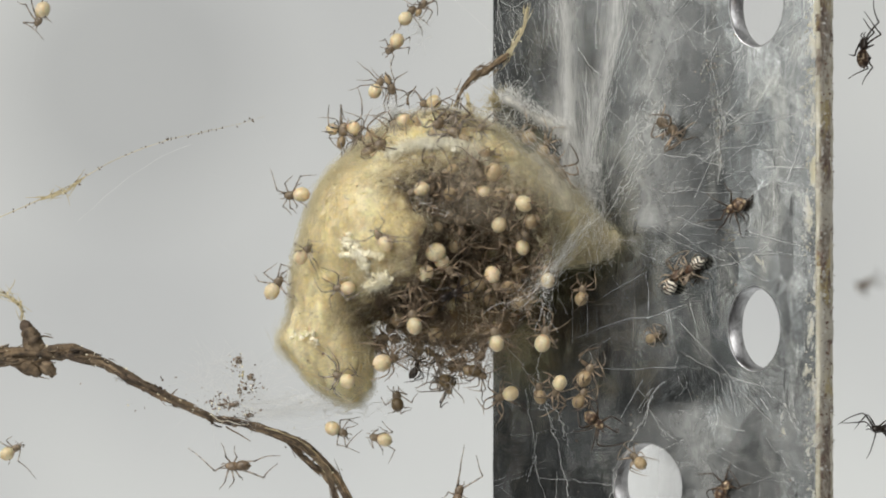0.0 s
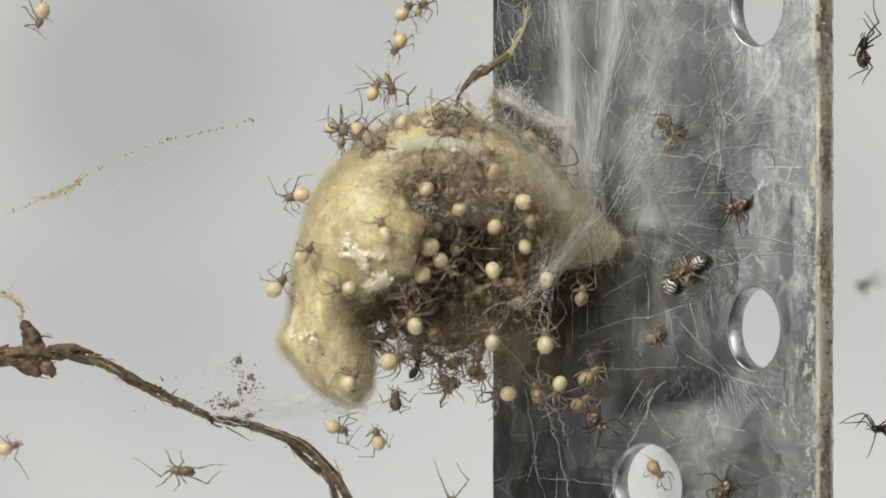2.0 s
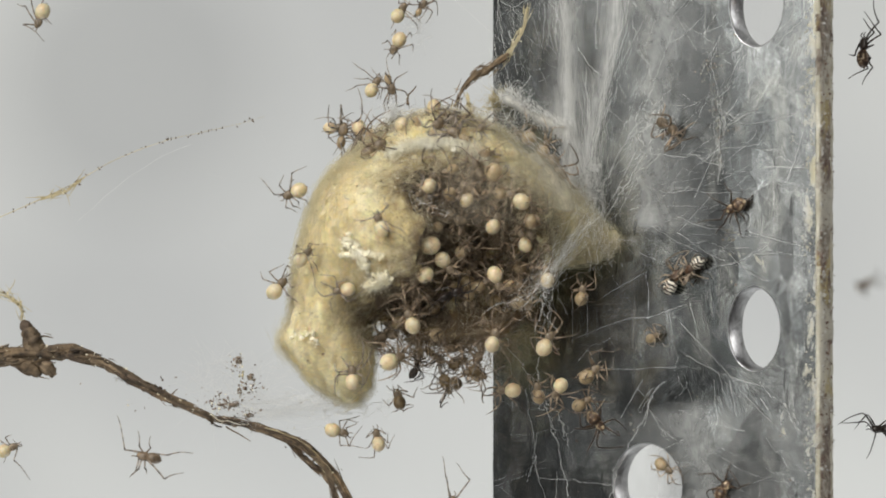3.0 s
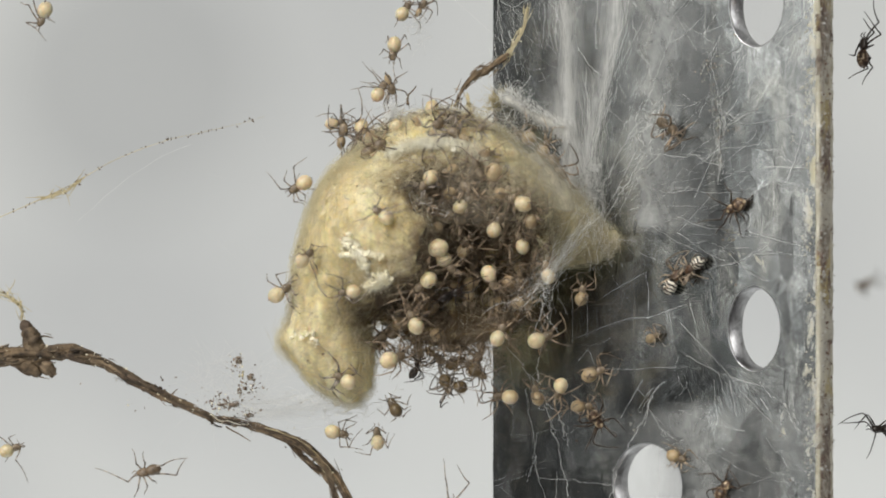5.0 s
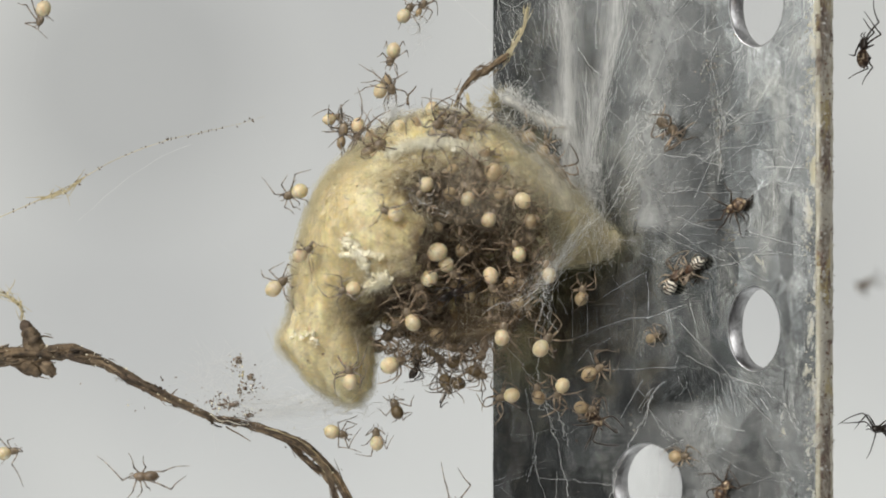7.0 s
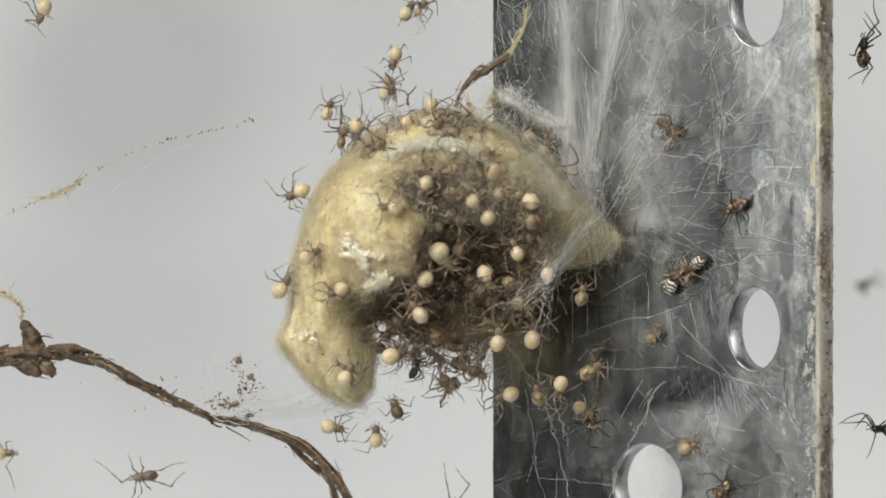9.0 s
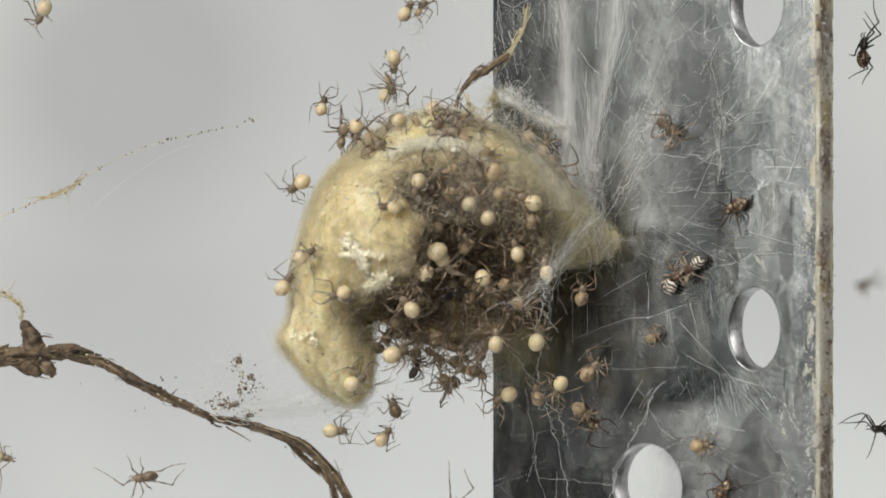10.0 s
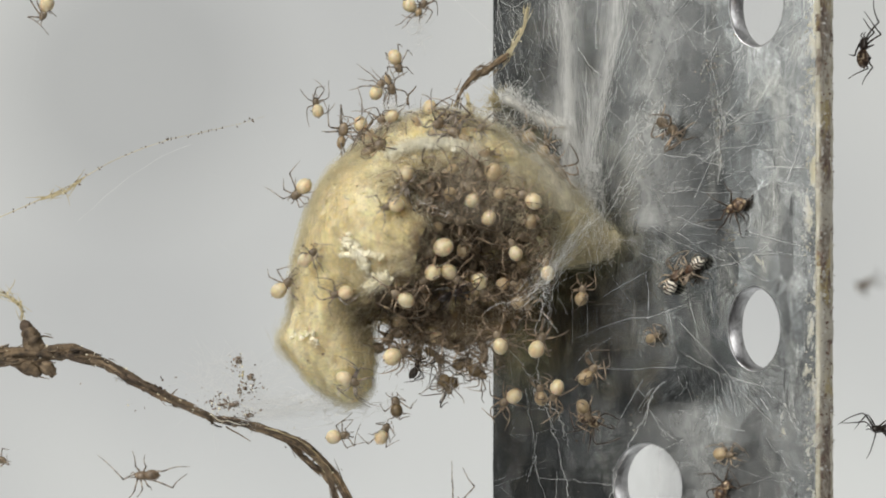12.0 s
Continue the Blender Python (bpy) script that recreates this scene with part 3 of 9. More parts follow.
    part("rust_scale", rust.mesh("rust_scale", M["rust_fleck"]), thing, "dark flaking rust on the cut edge", kind="stuff")
    part("zinc_bloom", chalk.mesh("zinc_bloom", M["bloom"]), thing, "chalky white zinc bloom along the cut edge", kind="stuff")
    part("flecked_paint", flakes.mesh("flecked_paint", M["paint"]), thing, "flecks of yellowed paint", kind="stuff")
    part("dirt_specks", dots.mesh("dirt_specks", M["grit"]), thing, "dark specks of dirt", kind="stuff")
    return thing


metal_strip()


# ---- egg sac ----
SAC_LOBES = (((0.18, -1.00, 0.33), (5.55, 4.90, 4.86)),
             ((-3.57, -1.20, 1.10), (3.24, 4.00, 3.66)),
             ((2.62, 0.40, 2.58), (2.92, 3.00, 2.36)),
             ((-0.42, 0.00, 3.33), (4.50, 3.40, 3.36)),
             ((0.20, 0.35, 5.40), (2.55, 1.60, 1.48)),
             ((0.72, -0.50, -3.25), (3.00, 2.60, 1.55)),
             ((-5.93, -1.00, -1.76), (1.80, 2.60, 2.94)),
             ((-6.05, -1.00, -4.45), (1.66, 2.00, 2.10)),
             ((-5.62, -0.80, -5.75), (1.22, 1.40, 1.35)),
             ((-5.10, -0.80, -6.70), (0.62, 0.90, 0.72)),
             ((-4.72, -0.70, -6.20), (0.36, 0.80, 1.05)),
             ((-7.72, -1.00, -4.82), (0.62, 0.80, 0.48)),
             ((5.38, 1.00, 1.42), (2.28, 1.90, 1.92)),
             ((7.95, 1.60, 0.42), (1.20, 0.90, 0.58)),
             ((6.85, 1.40, 0.58), (1.20, 1.10, 0.85)))
SAC_HOLES = (((2.30, -5.60, -0.82), (3.51, 5.40, 3.62)),
             ((-1.15, -5.00, -3.30), (3.15, 4.80, 1.78)),
             ((0.70, -4.60, 3.15), (2.75, 1.75, 1.72)),
             ((3.20, -5.20, -1.85), (2.52, 5.70, 2.22)))
PADS = (
    ('silk_rim', [(-2.76, -3.02, 4.87), (-1.73, -2.82, 5.37), (-0.12, -2.87, 5.49), (1.35, -2.87, 5.25), (2.52, -3.27, 4.42)], 0.25, 900),
    ('silk_patch', [(-4.97, -4.82, 0.42), (-4.40, -5.07, -0.05), (-4.10, -5.17, -0.50), (-3.85, -5.07, -1.00)], 0.26, 230),
    ('silk_patch', [(-3.80, -4.57, -1.90), (-3.30, -4.77, -1.72), (-2.80, -5.07, -1.45)], 0.30, 210),
    ('silk_patch', [(-4.45, -5.07, -0.15), (-3.70, -5.17, -0.25), (-3.00, -5.27, -0.50)], 0.13, 60),
    ('silk_patch', [(-5.20, -4.87, -0.30), (-4.50, -5.07, -0.28)], 0.08, 24),
    ('silk_patch', [(-7.76, -2.67, -4.67), (-6.99, -3.27, -4.36), (-6.55, -3.42, -4.94)], 0.20, 12),
)

def sac_field(p):
    """Distance-like field of the sac, in millimetres; negative inside. p: (n, 3)."""
    total = np.zeros(len(p))
    for c, r in SAC_LOBES:
        q = (p - np.array(c)) / np.array(r)
        k = np.sqrt((q * q).sum(1)) + 1e-9
        d = (k - 1) * min(r)
        total += np.exp(-d / 0.45)
    union = -0.45 * np.log(total + 1e-30)
    total = np.zeros(len(p))
    for c, r in SAC_HOLES:
        q = (p - np.array(c)) / np.array(r)
        total += np.exp(-(np.sqrt((q * q).sum(1)) - 1) * min(r) / 0.35)
    hole = 0.35 * np.log(total + 1e-30)
    low = np.maximum(union, hole)
    return low + 0.22 * np.log(np.exp((union - low) / 0.22) + np.exp((hole - low) / 0.22))


def sac_front(x, z, start=-12.0):
    """Depth of the sac's front at x, z, or None."""
    ys = np.arange(start, 6.0, 0.05)
    d = sac_field(np.stack([np.full_like(ys, x), ys, np.full_like(ys, z)], 1))
    hit = np.nonzero(d < 0)[0]
    return float(ys[hit[0]]) if len(hit) else None


def net_surface(field, low, high, step):
    """The zero surface of a field as a mesh of quads (surface nets): points, faces, outward directions."""
    axes = [np.arange(a, b, step) for a, b in zip(low, high)]
    grid = np.stack(np.meshgrid(*axes, indexing="ij"), -1)
    f = field(grid.reshape(-1, 3)).reshape(grid.shape[:3])
    size = [n - 1 for n in f.shape]
    total, count = np.zeros((*size, 3)), np.zeros(size)
    for axis in range(3):
        b, c = [k for k in range(3) if k != axis]
        for ob in (0, 1):
            for oc in (0, 1):
                start = [0, 0, 0]
                start[b], start[c] = ob, oc
                end = list(start)
                end[axis] = 1
                f0 = f[tuple(slice(o, o + n) for o, n in zip(start, size))]
                f1 = f[tuple(slice(o, o + n) for o, n in zip(end, size))]
                cross = (f0 < 0) != (f1 < 0)
                u = np.where(cross, f0 / np.where(cross, f0 - f1, 1.0), 0.0)
                for k in range(3):
                    total[..., k] += cross * (start[k] + (u if k == axis else 0.0))
                count += cross
    used = count > 0
    index = np.full(size, -1)
    index[used] = np.arange(used.sum())
    pts = np.array(low) + step * (np.argwhere(used) + total[used] / count[used][:, None])
    faces = []
    for axis in range(3):
        b, c = [(1, 2), (2, 0), (0, 1)][axis]
        ends = [slice(1, -1)] * 3
        ends[axis] = slice(0, -1)
        f0 = f[tuple(ends)]
        ends[axis] = slice(1, None)
        f1 = f[tuple(ends)]
        for rising in (True, False):
            hit = np.argwhere((f0 < 0) & (f1 >= 0) if rising else (f0 >= 0) & (f1 < 0))
            hit[:, b] += 1
            hit[:, c] += 1
            corners = []
            for ob, oc in ((1, 1), (0, 1), (0, 0), (1, 0)):
                q = hit.copy()
                q[:, b] -= ob
                q[:, c] -= oc
                corners.append(index[q[:, 0], q[:, 1], q[:, 2]])
            faces += [tuple(int(i) for i in (row if rising else row[::-1])) for row in np.stack(corners, 1)]
    e = 0.05
    ways = np.stack([field(pts + e * np.eye(3)[k]) - field(pts - e * np.eye(3)[k]) for k in range(3)], 1)
    return pts, faces, ways / (np.linalg.norm(ways, axis=1)[:, None] + 1e-9)


def egg_sac():
    thing = new("egg_sac")
    tagged(thing, "torn papery tan silk egg sac crowded with spiderlings", "egg sac")
    pts, faces, ways = net_surface(sac_field, (-9.2, -7.2, -9.4), (10.4, 4.6, 7.6), 0.17)
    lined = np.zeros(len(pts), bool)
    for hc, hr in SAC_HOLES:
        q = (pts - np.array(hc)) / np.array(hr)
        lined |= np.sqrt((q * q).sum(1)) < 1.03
    verts = []
    for p, w, inner in zip(pts, ways, lined):
        v = Vector(p)
        fold = noise.noise(Vector((v.x * 0.9, v.y * 0.7, v.z * 0.35)))
        low = min(max((-3.0 - v.z) / 3.0, 0.0), 1.0)
        d = 0.22 * fold + 0.15 * noise.noise(v * 1.3) + 0.09 * noise.noise(v * 3.1) + 0.035 * noise.noise(v * 8)
        d += low * 0.34 * abs(noise.noise(Vector((v.x * 2.2 + v.z * 0.5, v.y, v.z * 0.6)))) 
        if v.x > 5.5:
            d += 0.48 * min((v.x - 5.5) / 1.5, 1.0) * (noise.noise(v * 1.7) + 0.6 * noise.noise(v * 3.7))
        if v.x > 2.2 and not inner:
            d += 0.26 * min((v.x - 2.2) / 1.5, 1.0) * (noise.noise(v * 2.1) + 0.7 * noise.noise(v * 4.6))
        if inner:
            d *= 2.0
        verts.append((v + Vector(w) * d) * MM)
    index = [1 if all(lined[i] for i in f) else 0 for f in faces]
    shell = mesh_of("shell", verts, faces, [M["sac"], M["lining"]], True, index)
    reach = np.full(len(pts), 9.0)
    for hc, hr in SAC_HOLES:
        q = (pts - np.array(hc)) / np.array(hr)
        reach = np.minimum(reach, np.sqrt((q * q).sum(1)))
    # browner round the opening, along the underside and towards the right end
    browning = np.clip((1.62 + 0.12 * np.clip((pts[:, 0] - 2.0) / 2.0, 0, 1) - reach) / 0.60, 0, 1)
    browning = np.maximum(browning, np.clip((pts[:, 0] - 1.0) / 2.0, 0, 1) * np.clip((-0.3 - pts[:, 2]) / 1.5, 0, 1) * 0.95)
    browning = np.maximum(browning, (0.22 - 0.1 * np.clip((pts[:, 0] - 6.0) / 1.0, 0, 1)) * np.clip((pts[:, 0] - 2.6) / 1.6, 0, 1))
    browning = np.maximum(browning, 2.2 * np.clip((pts[:, 0] + 3.3) / 0.8, 0, 1) * np.clip((-2.7 - pts[:, 2]) / 0.7, 0, 1))
    browning = np.maximum(browning, 0.55 * np.clip((pts[:, 0] - 5.0) / 1.0, 0, 1) * np.clip((1.6 - pts[:, 2]) / 1.0, 0, 1))
    shell.attributes.new("browning", "FLOAT", "POINT").data.foreach_set("value", browning.astype(np.float32))
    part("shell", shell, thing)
    # loose fibres standing off the shell
    fuzz, inner_fuzz = Tubes(), Tubes()
    rng = random.Random(5)
    for n in range(15000):
        i = rng.randrange(len(pts))
        if pts[i][1] > 2.5:
            continue
        if lined[i] and rng.random() < 0.85:
            continue
        p, w = Vector(pts[i]), Vector(ways[i])
        along = w.orthogonal()
        along.rotate(Matrix.Rotation(rng.random() * 6.28, 3, w))
        size = rng.uniform(0.4, 1.2)
        lift = rng.uniform(0.02, 0.30)
        path = [p + along * (size * (u - 0.5)) + w * (lift * math.sin(math.pi * u) + 0.03) + 0.12 * noise.noise_vector(p + Vector((u * 3, n, 0))) for u in (0, 0.25, 0.5, 0.75, 1)]
        (inner_fuzz if lined[i] or rng.random() < browning[i] * 0.8 else fuzz).tube(path, rng.uniform(0.004, 0.010), 3)
    lip = np.nonzero((reach > 0.93) & (reach < 1.30) & (pts[:, 1] < 1.5))[0]
    for n in range(1700):
        i = lip[rng.randrange(len(lip))]
        p = Vector(pts[i]) + Vector(ways[i]) * 0.08
        goal = Vector(SAC_HOLES[rng.choice((0, 0, 0, 1, 2))][0])
        goal.y = p.y + rng.gauss(-0.2, 0.6)
        d = (goal - p).normalized() * rng.uniform(0.3, 1.3) + Vector((rng.gauss(0, 0.35), rng.gauss(0, 0.2), rng.gauss(0, 0.35)))
        path = shaken([p - d * 0.35, p, p + d * 0.5, p + d], 0.2, 0.9, n * 0.7)
        (fuzz if rng.random() < 0.35 else inner_fuzz).tube(path, rng.uniform(0.003, 0.008), 3)
    # a thin haze of silk over the outline
    mist = Tubes()
    for n in range(21000):
        i = rng.randrange(len(pts))
        if n > 5200 and pts[i][0] < 3.0 and abs(ways[i][1]) > 0.4:
            continue
        if pts[i][1] > 2.0 or lined[i] or (pts[i][0] < 5.0 and rng.random() < 1.3 * browning[i]) or (n < 5200 and ways[i][1] < -0.5):
            continue
        p, w = Vector(pts[i]), Vector(ways[i])
        along = w.orthogonal()
        along.rotate(Matrix.Rotation(rng.random() * 6.28, 3, w))
        size, lift = rng.uniform(0.8, 2.4), rng.uniform(0.1, 0.55)
        path = [p + along * (size * (u - 0.5)) + w * (lift * math.sin(math.pi * u) - 0.02) + 0.25 * noise.noise_vector(p * 0.8 + Vector((u * 2, n, 0))) for u in (0, 0.2, 0.4, 0.6, 0.8, 1)]
        mist.tube(path, rng.uniform(0.003, 0.007), 3)
    # a loose gauze that stands off the shell, farthest over its upper far side
    gv = []
    for p, w in zip(pts, ways):
        v = Vector(p)
        lift = 0.09 + 0.05 * noise.noise(v * 0.8) + 0.05 * noise.noise(v * 2.3)
        lift += 0.75 * min(max((v.x - 0.5) / 3.0, 0), 1) * min(max((v.z - 0.5) / 3.0, 0), 1) * (0.8 + 0.6 * noise.noise(v * 1.1))
        lift += 0.7 * min(max((v.z - 3.4) / 1.8, 0), 1) * min(max((v.y + 2.6) / 1.5, 0), 1) * (0.6 + 0.8 * noise.noise(v * 1.4))
        gv.append((v + Vector(w) * lift) * MM)
    keep = [f for f in faces if not any(lined[i] or reach[i] < 1.12 for i in f) and all(pts[i][1] < 3.0 for i in f)]
    gauze = mesh_of("outer_gauze", gv, keep, M["sac_gauze"])
    layer = gauze.uv_layers.new(name="UVMap")
    layer.data.foreach_set("uv", [0.5] * (2 * len(layer.data)))
    part("outer_gauze", gauze, thing, "thin loose gauze of straw-coloured silk")
    # crumbs and bright flecks of silk on the shell
    crumbs, flecks = Tubes(), Tubes()
    for n in range(900):
        i = rng.randrange(len(pts))
        if pts[i][1] > 1.5 or lined[i] or (pts[i][0] > -3.0 and n % 3 == 0):
            continue
        s = 0.018 + 0.06 * rng.random() ** 3
        (crumbs if rng.random() < 0.60 else flecks).lump(Vector(pts[i]) + Vector(ways[i]) * rng.uniform(0.05, 0.2), (s, s * 0.6, s * rng.uniform(0.6, 2.6)), 0.5, 4, 6)
    part("shell_crumbs", crumbs.mesh("shell_crumbs", M["grit"]), thing, "brown crumbs stuck to the sac", kind="stuff")
    part("silk_flecks", flecks.mesh("silk_flecks", M["white_pad"]), thing, "bright flecks of silk", kind="stuff")
    part("silk_mist", mist.mesh("silk_mist", M["mist_silk"]), thing, "hazy outermost silk", kind="stuff")
    part("silk_fuzz", fuzz.mesh("silk_fuzz", M["cream_silk"]), thing, "fine cream silk fibres", kind="stuff")
    part("inner_silk", inner_fuzz.mesh("inner_silk", M["dusty_silk"]), thing, "brown soiled silk threads", kind="stuff")
    # thick white silk along the torn lip and in two patches
    for name, line, wide, count in PADS:
        pad = Tubes()
        path = smooth_path(line, 10)
        for n in range(count * 4):
            i = rng.randrange(len(path) - 2)
            core = noise.noise(path[i] * 2.0 + Vector((n % 3, 0, 0)))
            p = path[i] + Vector((rng.gauss(0, 0.55 + 0.3 * core) * wide, 0, rng.gauss(0, 0.55 + 0.3 * core) * wide))
            p.y = (sac_front(p.x, p.z) or p.y) - rng.uniform(0.12, 0.48)
            if rng.random() < (0.06 if name == "silk_rim" else 0.50):
                s = 0.02 + 0.12 * rng.random() ** 2
                pad.lump(p, (s, s * 0.7, s * rng.uniform(0.5, 1.4)), 0.5, 4, 6)
                continue
            d = (path[i + 1] - path[i]).normalized() * rng.uniform(0.0, 0.2) + Vector((rng.gauss(0, 1), rng.gauss(0, 0.6), rng.gauss(0, 1))) * 0.15
            pad.tube([p - d, p + 0.1 * noise.noise_vector(p * 5), p + d], [0.005, rng.uniform(0.006, 0.015), 0.005], 3)
        part(name, pad.mesh(name, M["rim_silk" if name == "silk_rim" else "white_pad"]), thing, "matted white silk")
    return thing


egg_sac()


# ---- twigs, stalks and litter ----
def strand_points(line, radius, n, count, twist, seed):
    """One fibre strip of a twig: a wandering tube about its axis."""
    path = smooth_path(line, 14)
    pts, rad = [], []
    for i, p in enumerate(path):
        u = i / (len(path) - 1)
        a = 2 * math.pi * n / count + twist * u + 0.9 * noise.noise(Vector((u * 3, n * 7.0, seed)))
        r = radius(u) * (0.66 + 0.30 * noise.noise(Vector((u * 5, n * 3.1, seed))))
        pts.append(p + Vector((0.4 * math.sin(a), math.cos(a), math.sin(a))) * r + 0.05 * noise.noise_vector(p * 1.2 + Vector((n * 3.0, seed, 0))))
        rad.append(max(0.03, radius(u) * (0.36 + 0.30 * noise.noise(Vector((u * 6, n * 2.3, seed))) + 0.10 * noise.noise(Vector((u * 30, n * 2.3, seed))))))
    return pts, rad


def twig(name, label, lines, husks, splinters):
    thing = new(name)
    tagged(thing, label, "twig")
    rng = random.Random(name)
    for n, (line, r0, r1, count, mat) in enumerate(lines):
        for k in range(count):
            t = Tubes()
            pts, rad = strand_points(line, lambda u: r0 + (r1 - r0) * u, k, count, 2.2, n * 5.0)
            t.tube(pts, rad, 7)
            tone = rng.choice(("bark", "bark", "bark", "husk", "grit", "grit")) if mat == "bark" else mat
            part("bark_strip", t.mesh("bark_strip", M[tone]), thing)
        # frayed fibres
        t = Tubes()
        path = smooth_path(line, 14)
        for k in range(40):
            i = rng.randrange(len(path) - 1)
            d = (path[i + 1] - path[i]).normalized()
            r = r0 + (r1 - r0) * i / len(path)
            p = path[i] + Vector((rng.gauss(0, r * 0.5), -rng.uniform(0, r), rng.gauss(0, r * 0.7)))
            q = p + d * rng.uniform(0.3, 1.0) * rng.choice((1, -1)) + Vector((rng.gauss(0, 0.12), -0.05, rng.gauss(0, 0.16)))
            t.tube([p, p.lerp(q, 0.5) + 0.08 * noise.noise_vector(p * 4), q], [0.03, 0.025, 0.008], 4)
        part("frayed_bark", t.mesh("frayed_bark", M["husk" if mat == "bark" else mat]), thing, kind="stuff")
    specks, frost = Tubes(), Tubes()
    for line, r0, r1, count, mat in lines[:3]:
        path = smooth_path(line, 14)
        for k in range(260 if r0 > 0.15 and name == "dry_twig" else 14):
            i = rng.randrange(len(path))
            r = r0 + (r1 - r0) * i / len(path)
            p = path[i] + Vector((rng.gauss(0, 0.15), -rng.uniform(0.2, 0.9) * r, rng.gauss(0, r * 0.55)))
            s = 0.015 + 0.06 * rng.random() ** 2.5
            (specks if rng.random() < 0.72 else frost).lump(p, (s, s * 0.7, s * rng.uniform(0.5, 1.6)), 0.5, 4, 6)
    if name == "dry_twig":
        for tone in ("bark", "husk", "grit"):
            flakes = Tubes()
            for line, r0, r1, count, mat in lines:
                path = smooth_path(line, 14)
                for k in range(17):
                    i = rng.randrange(len(path) - 1)
                    r = r0 + (r1 - r0) * i / len(path)
                    d = (path[i + 1] - path[i]).normalized() * rng.uniform(0.10, 0.38)
                    a = rng.uniform(-1.8, 1.8)
                    p = path[i] + Vector((0, -math.cos(a), math.sin(a))) * (r * 1.05)
                    lift = Vector((0, -math.cos(a), math.sin(a))) * rng.uniform(-0.02, 0.10)
                    flakes.tube(shaken([p - d, p, p + d * 0.6 + lift, p + d + lift * 1.6], 0.07, 3.0, k), [0.02, rng.uniform(0.05, 0.11) * min(1, r / 0.2), 0.05 * min(1, r / 0.2), 0.012], 4)
            part("flaking_bark", flakes.mesh("flaking_bark", M[tone]), thing, "flaking strips of dry bark", kind="stuff")
    part("dirt_specks", specks.mesh("dirt_specks", M["grit"]), thing, kind="stuff")
    part("silk_frost", frost.mesh("silk_frost", M["white_pad"]), thing, "flecks of white silk", kind="stuff")
    for line, radii, mat in husks:
        t = Tubes()
        path = smooth_path(line, 6)
        thick = [float(np.interp(i / (len(path) - 1), np.linspace(0, 1, len(radii)), radii)) for i in range(len(path))]
        for k in range(5):
            off = Vector((math.cos(k * 1.26), math.sin(k * 1.26), 0.5 * math.sin(k * 2.1)))
            t.tube(shaken([p + off * (r * 0.45) for p, r in zip(path, thick)], 0.12, 1.6, k * 2.0), [r * (0.62 + 0.3 * noise.noise((k * 3.0, i * 0.6, 0))) for i, r in enumerate(thick)], 9)
        part("husk", t.mesh("husk", M[mat]), thing, "shrivelled brown husk")
    for line, r, mat in splinters:
        t = Tubes()
        path = shaken(smooth_path(line, 7), 0.10, 1.7, r * 90)
        r = r * (0.55 if mat in ("straw", "white_pad") else 1.0)
        t.tube(path, [r * (1 - 0.7 * i / len(path)) for i in range(len(path))], 5)
        part("splinter", t.mesh("splinter", M[mat]), thing)
    return thing


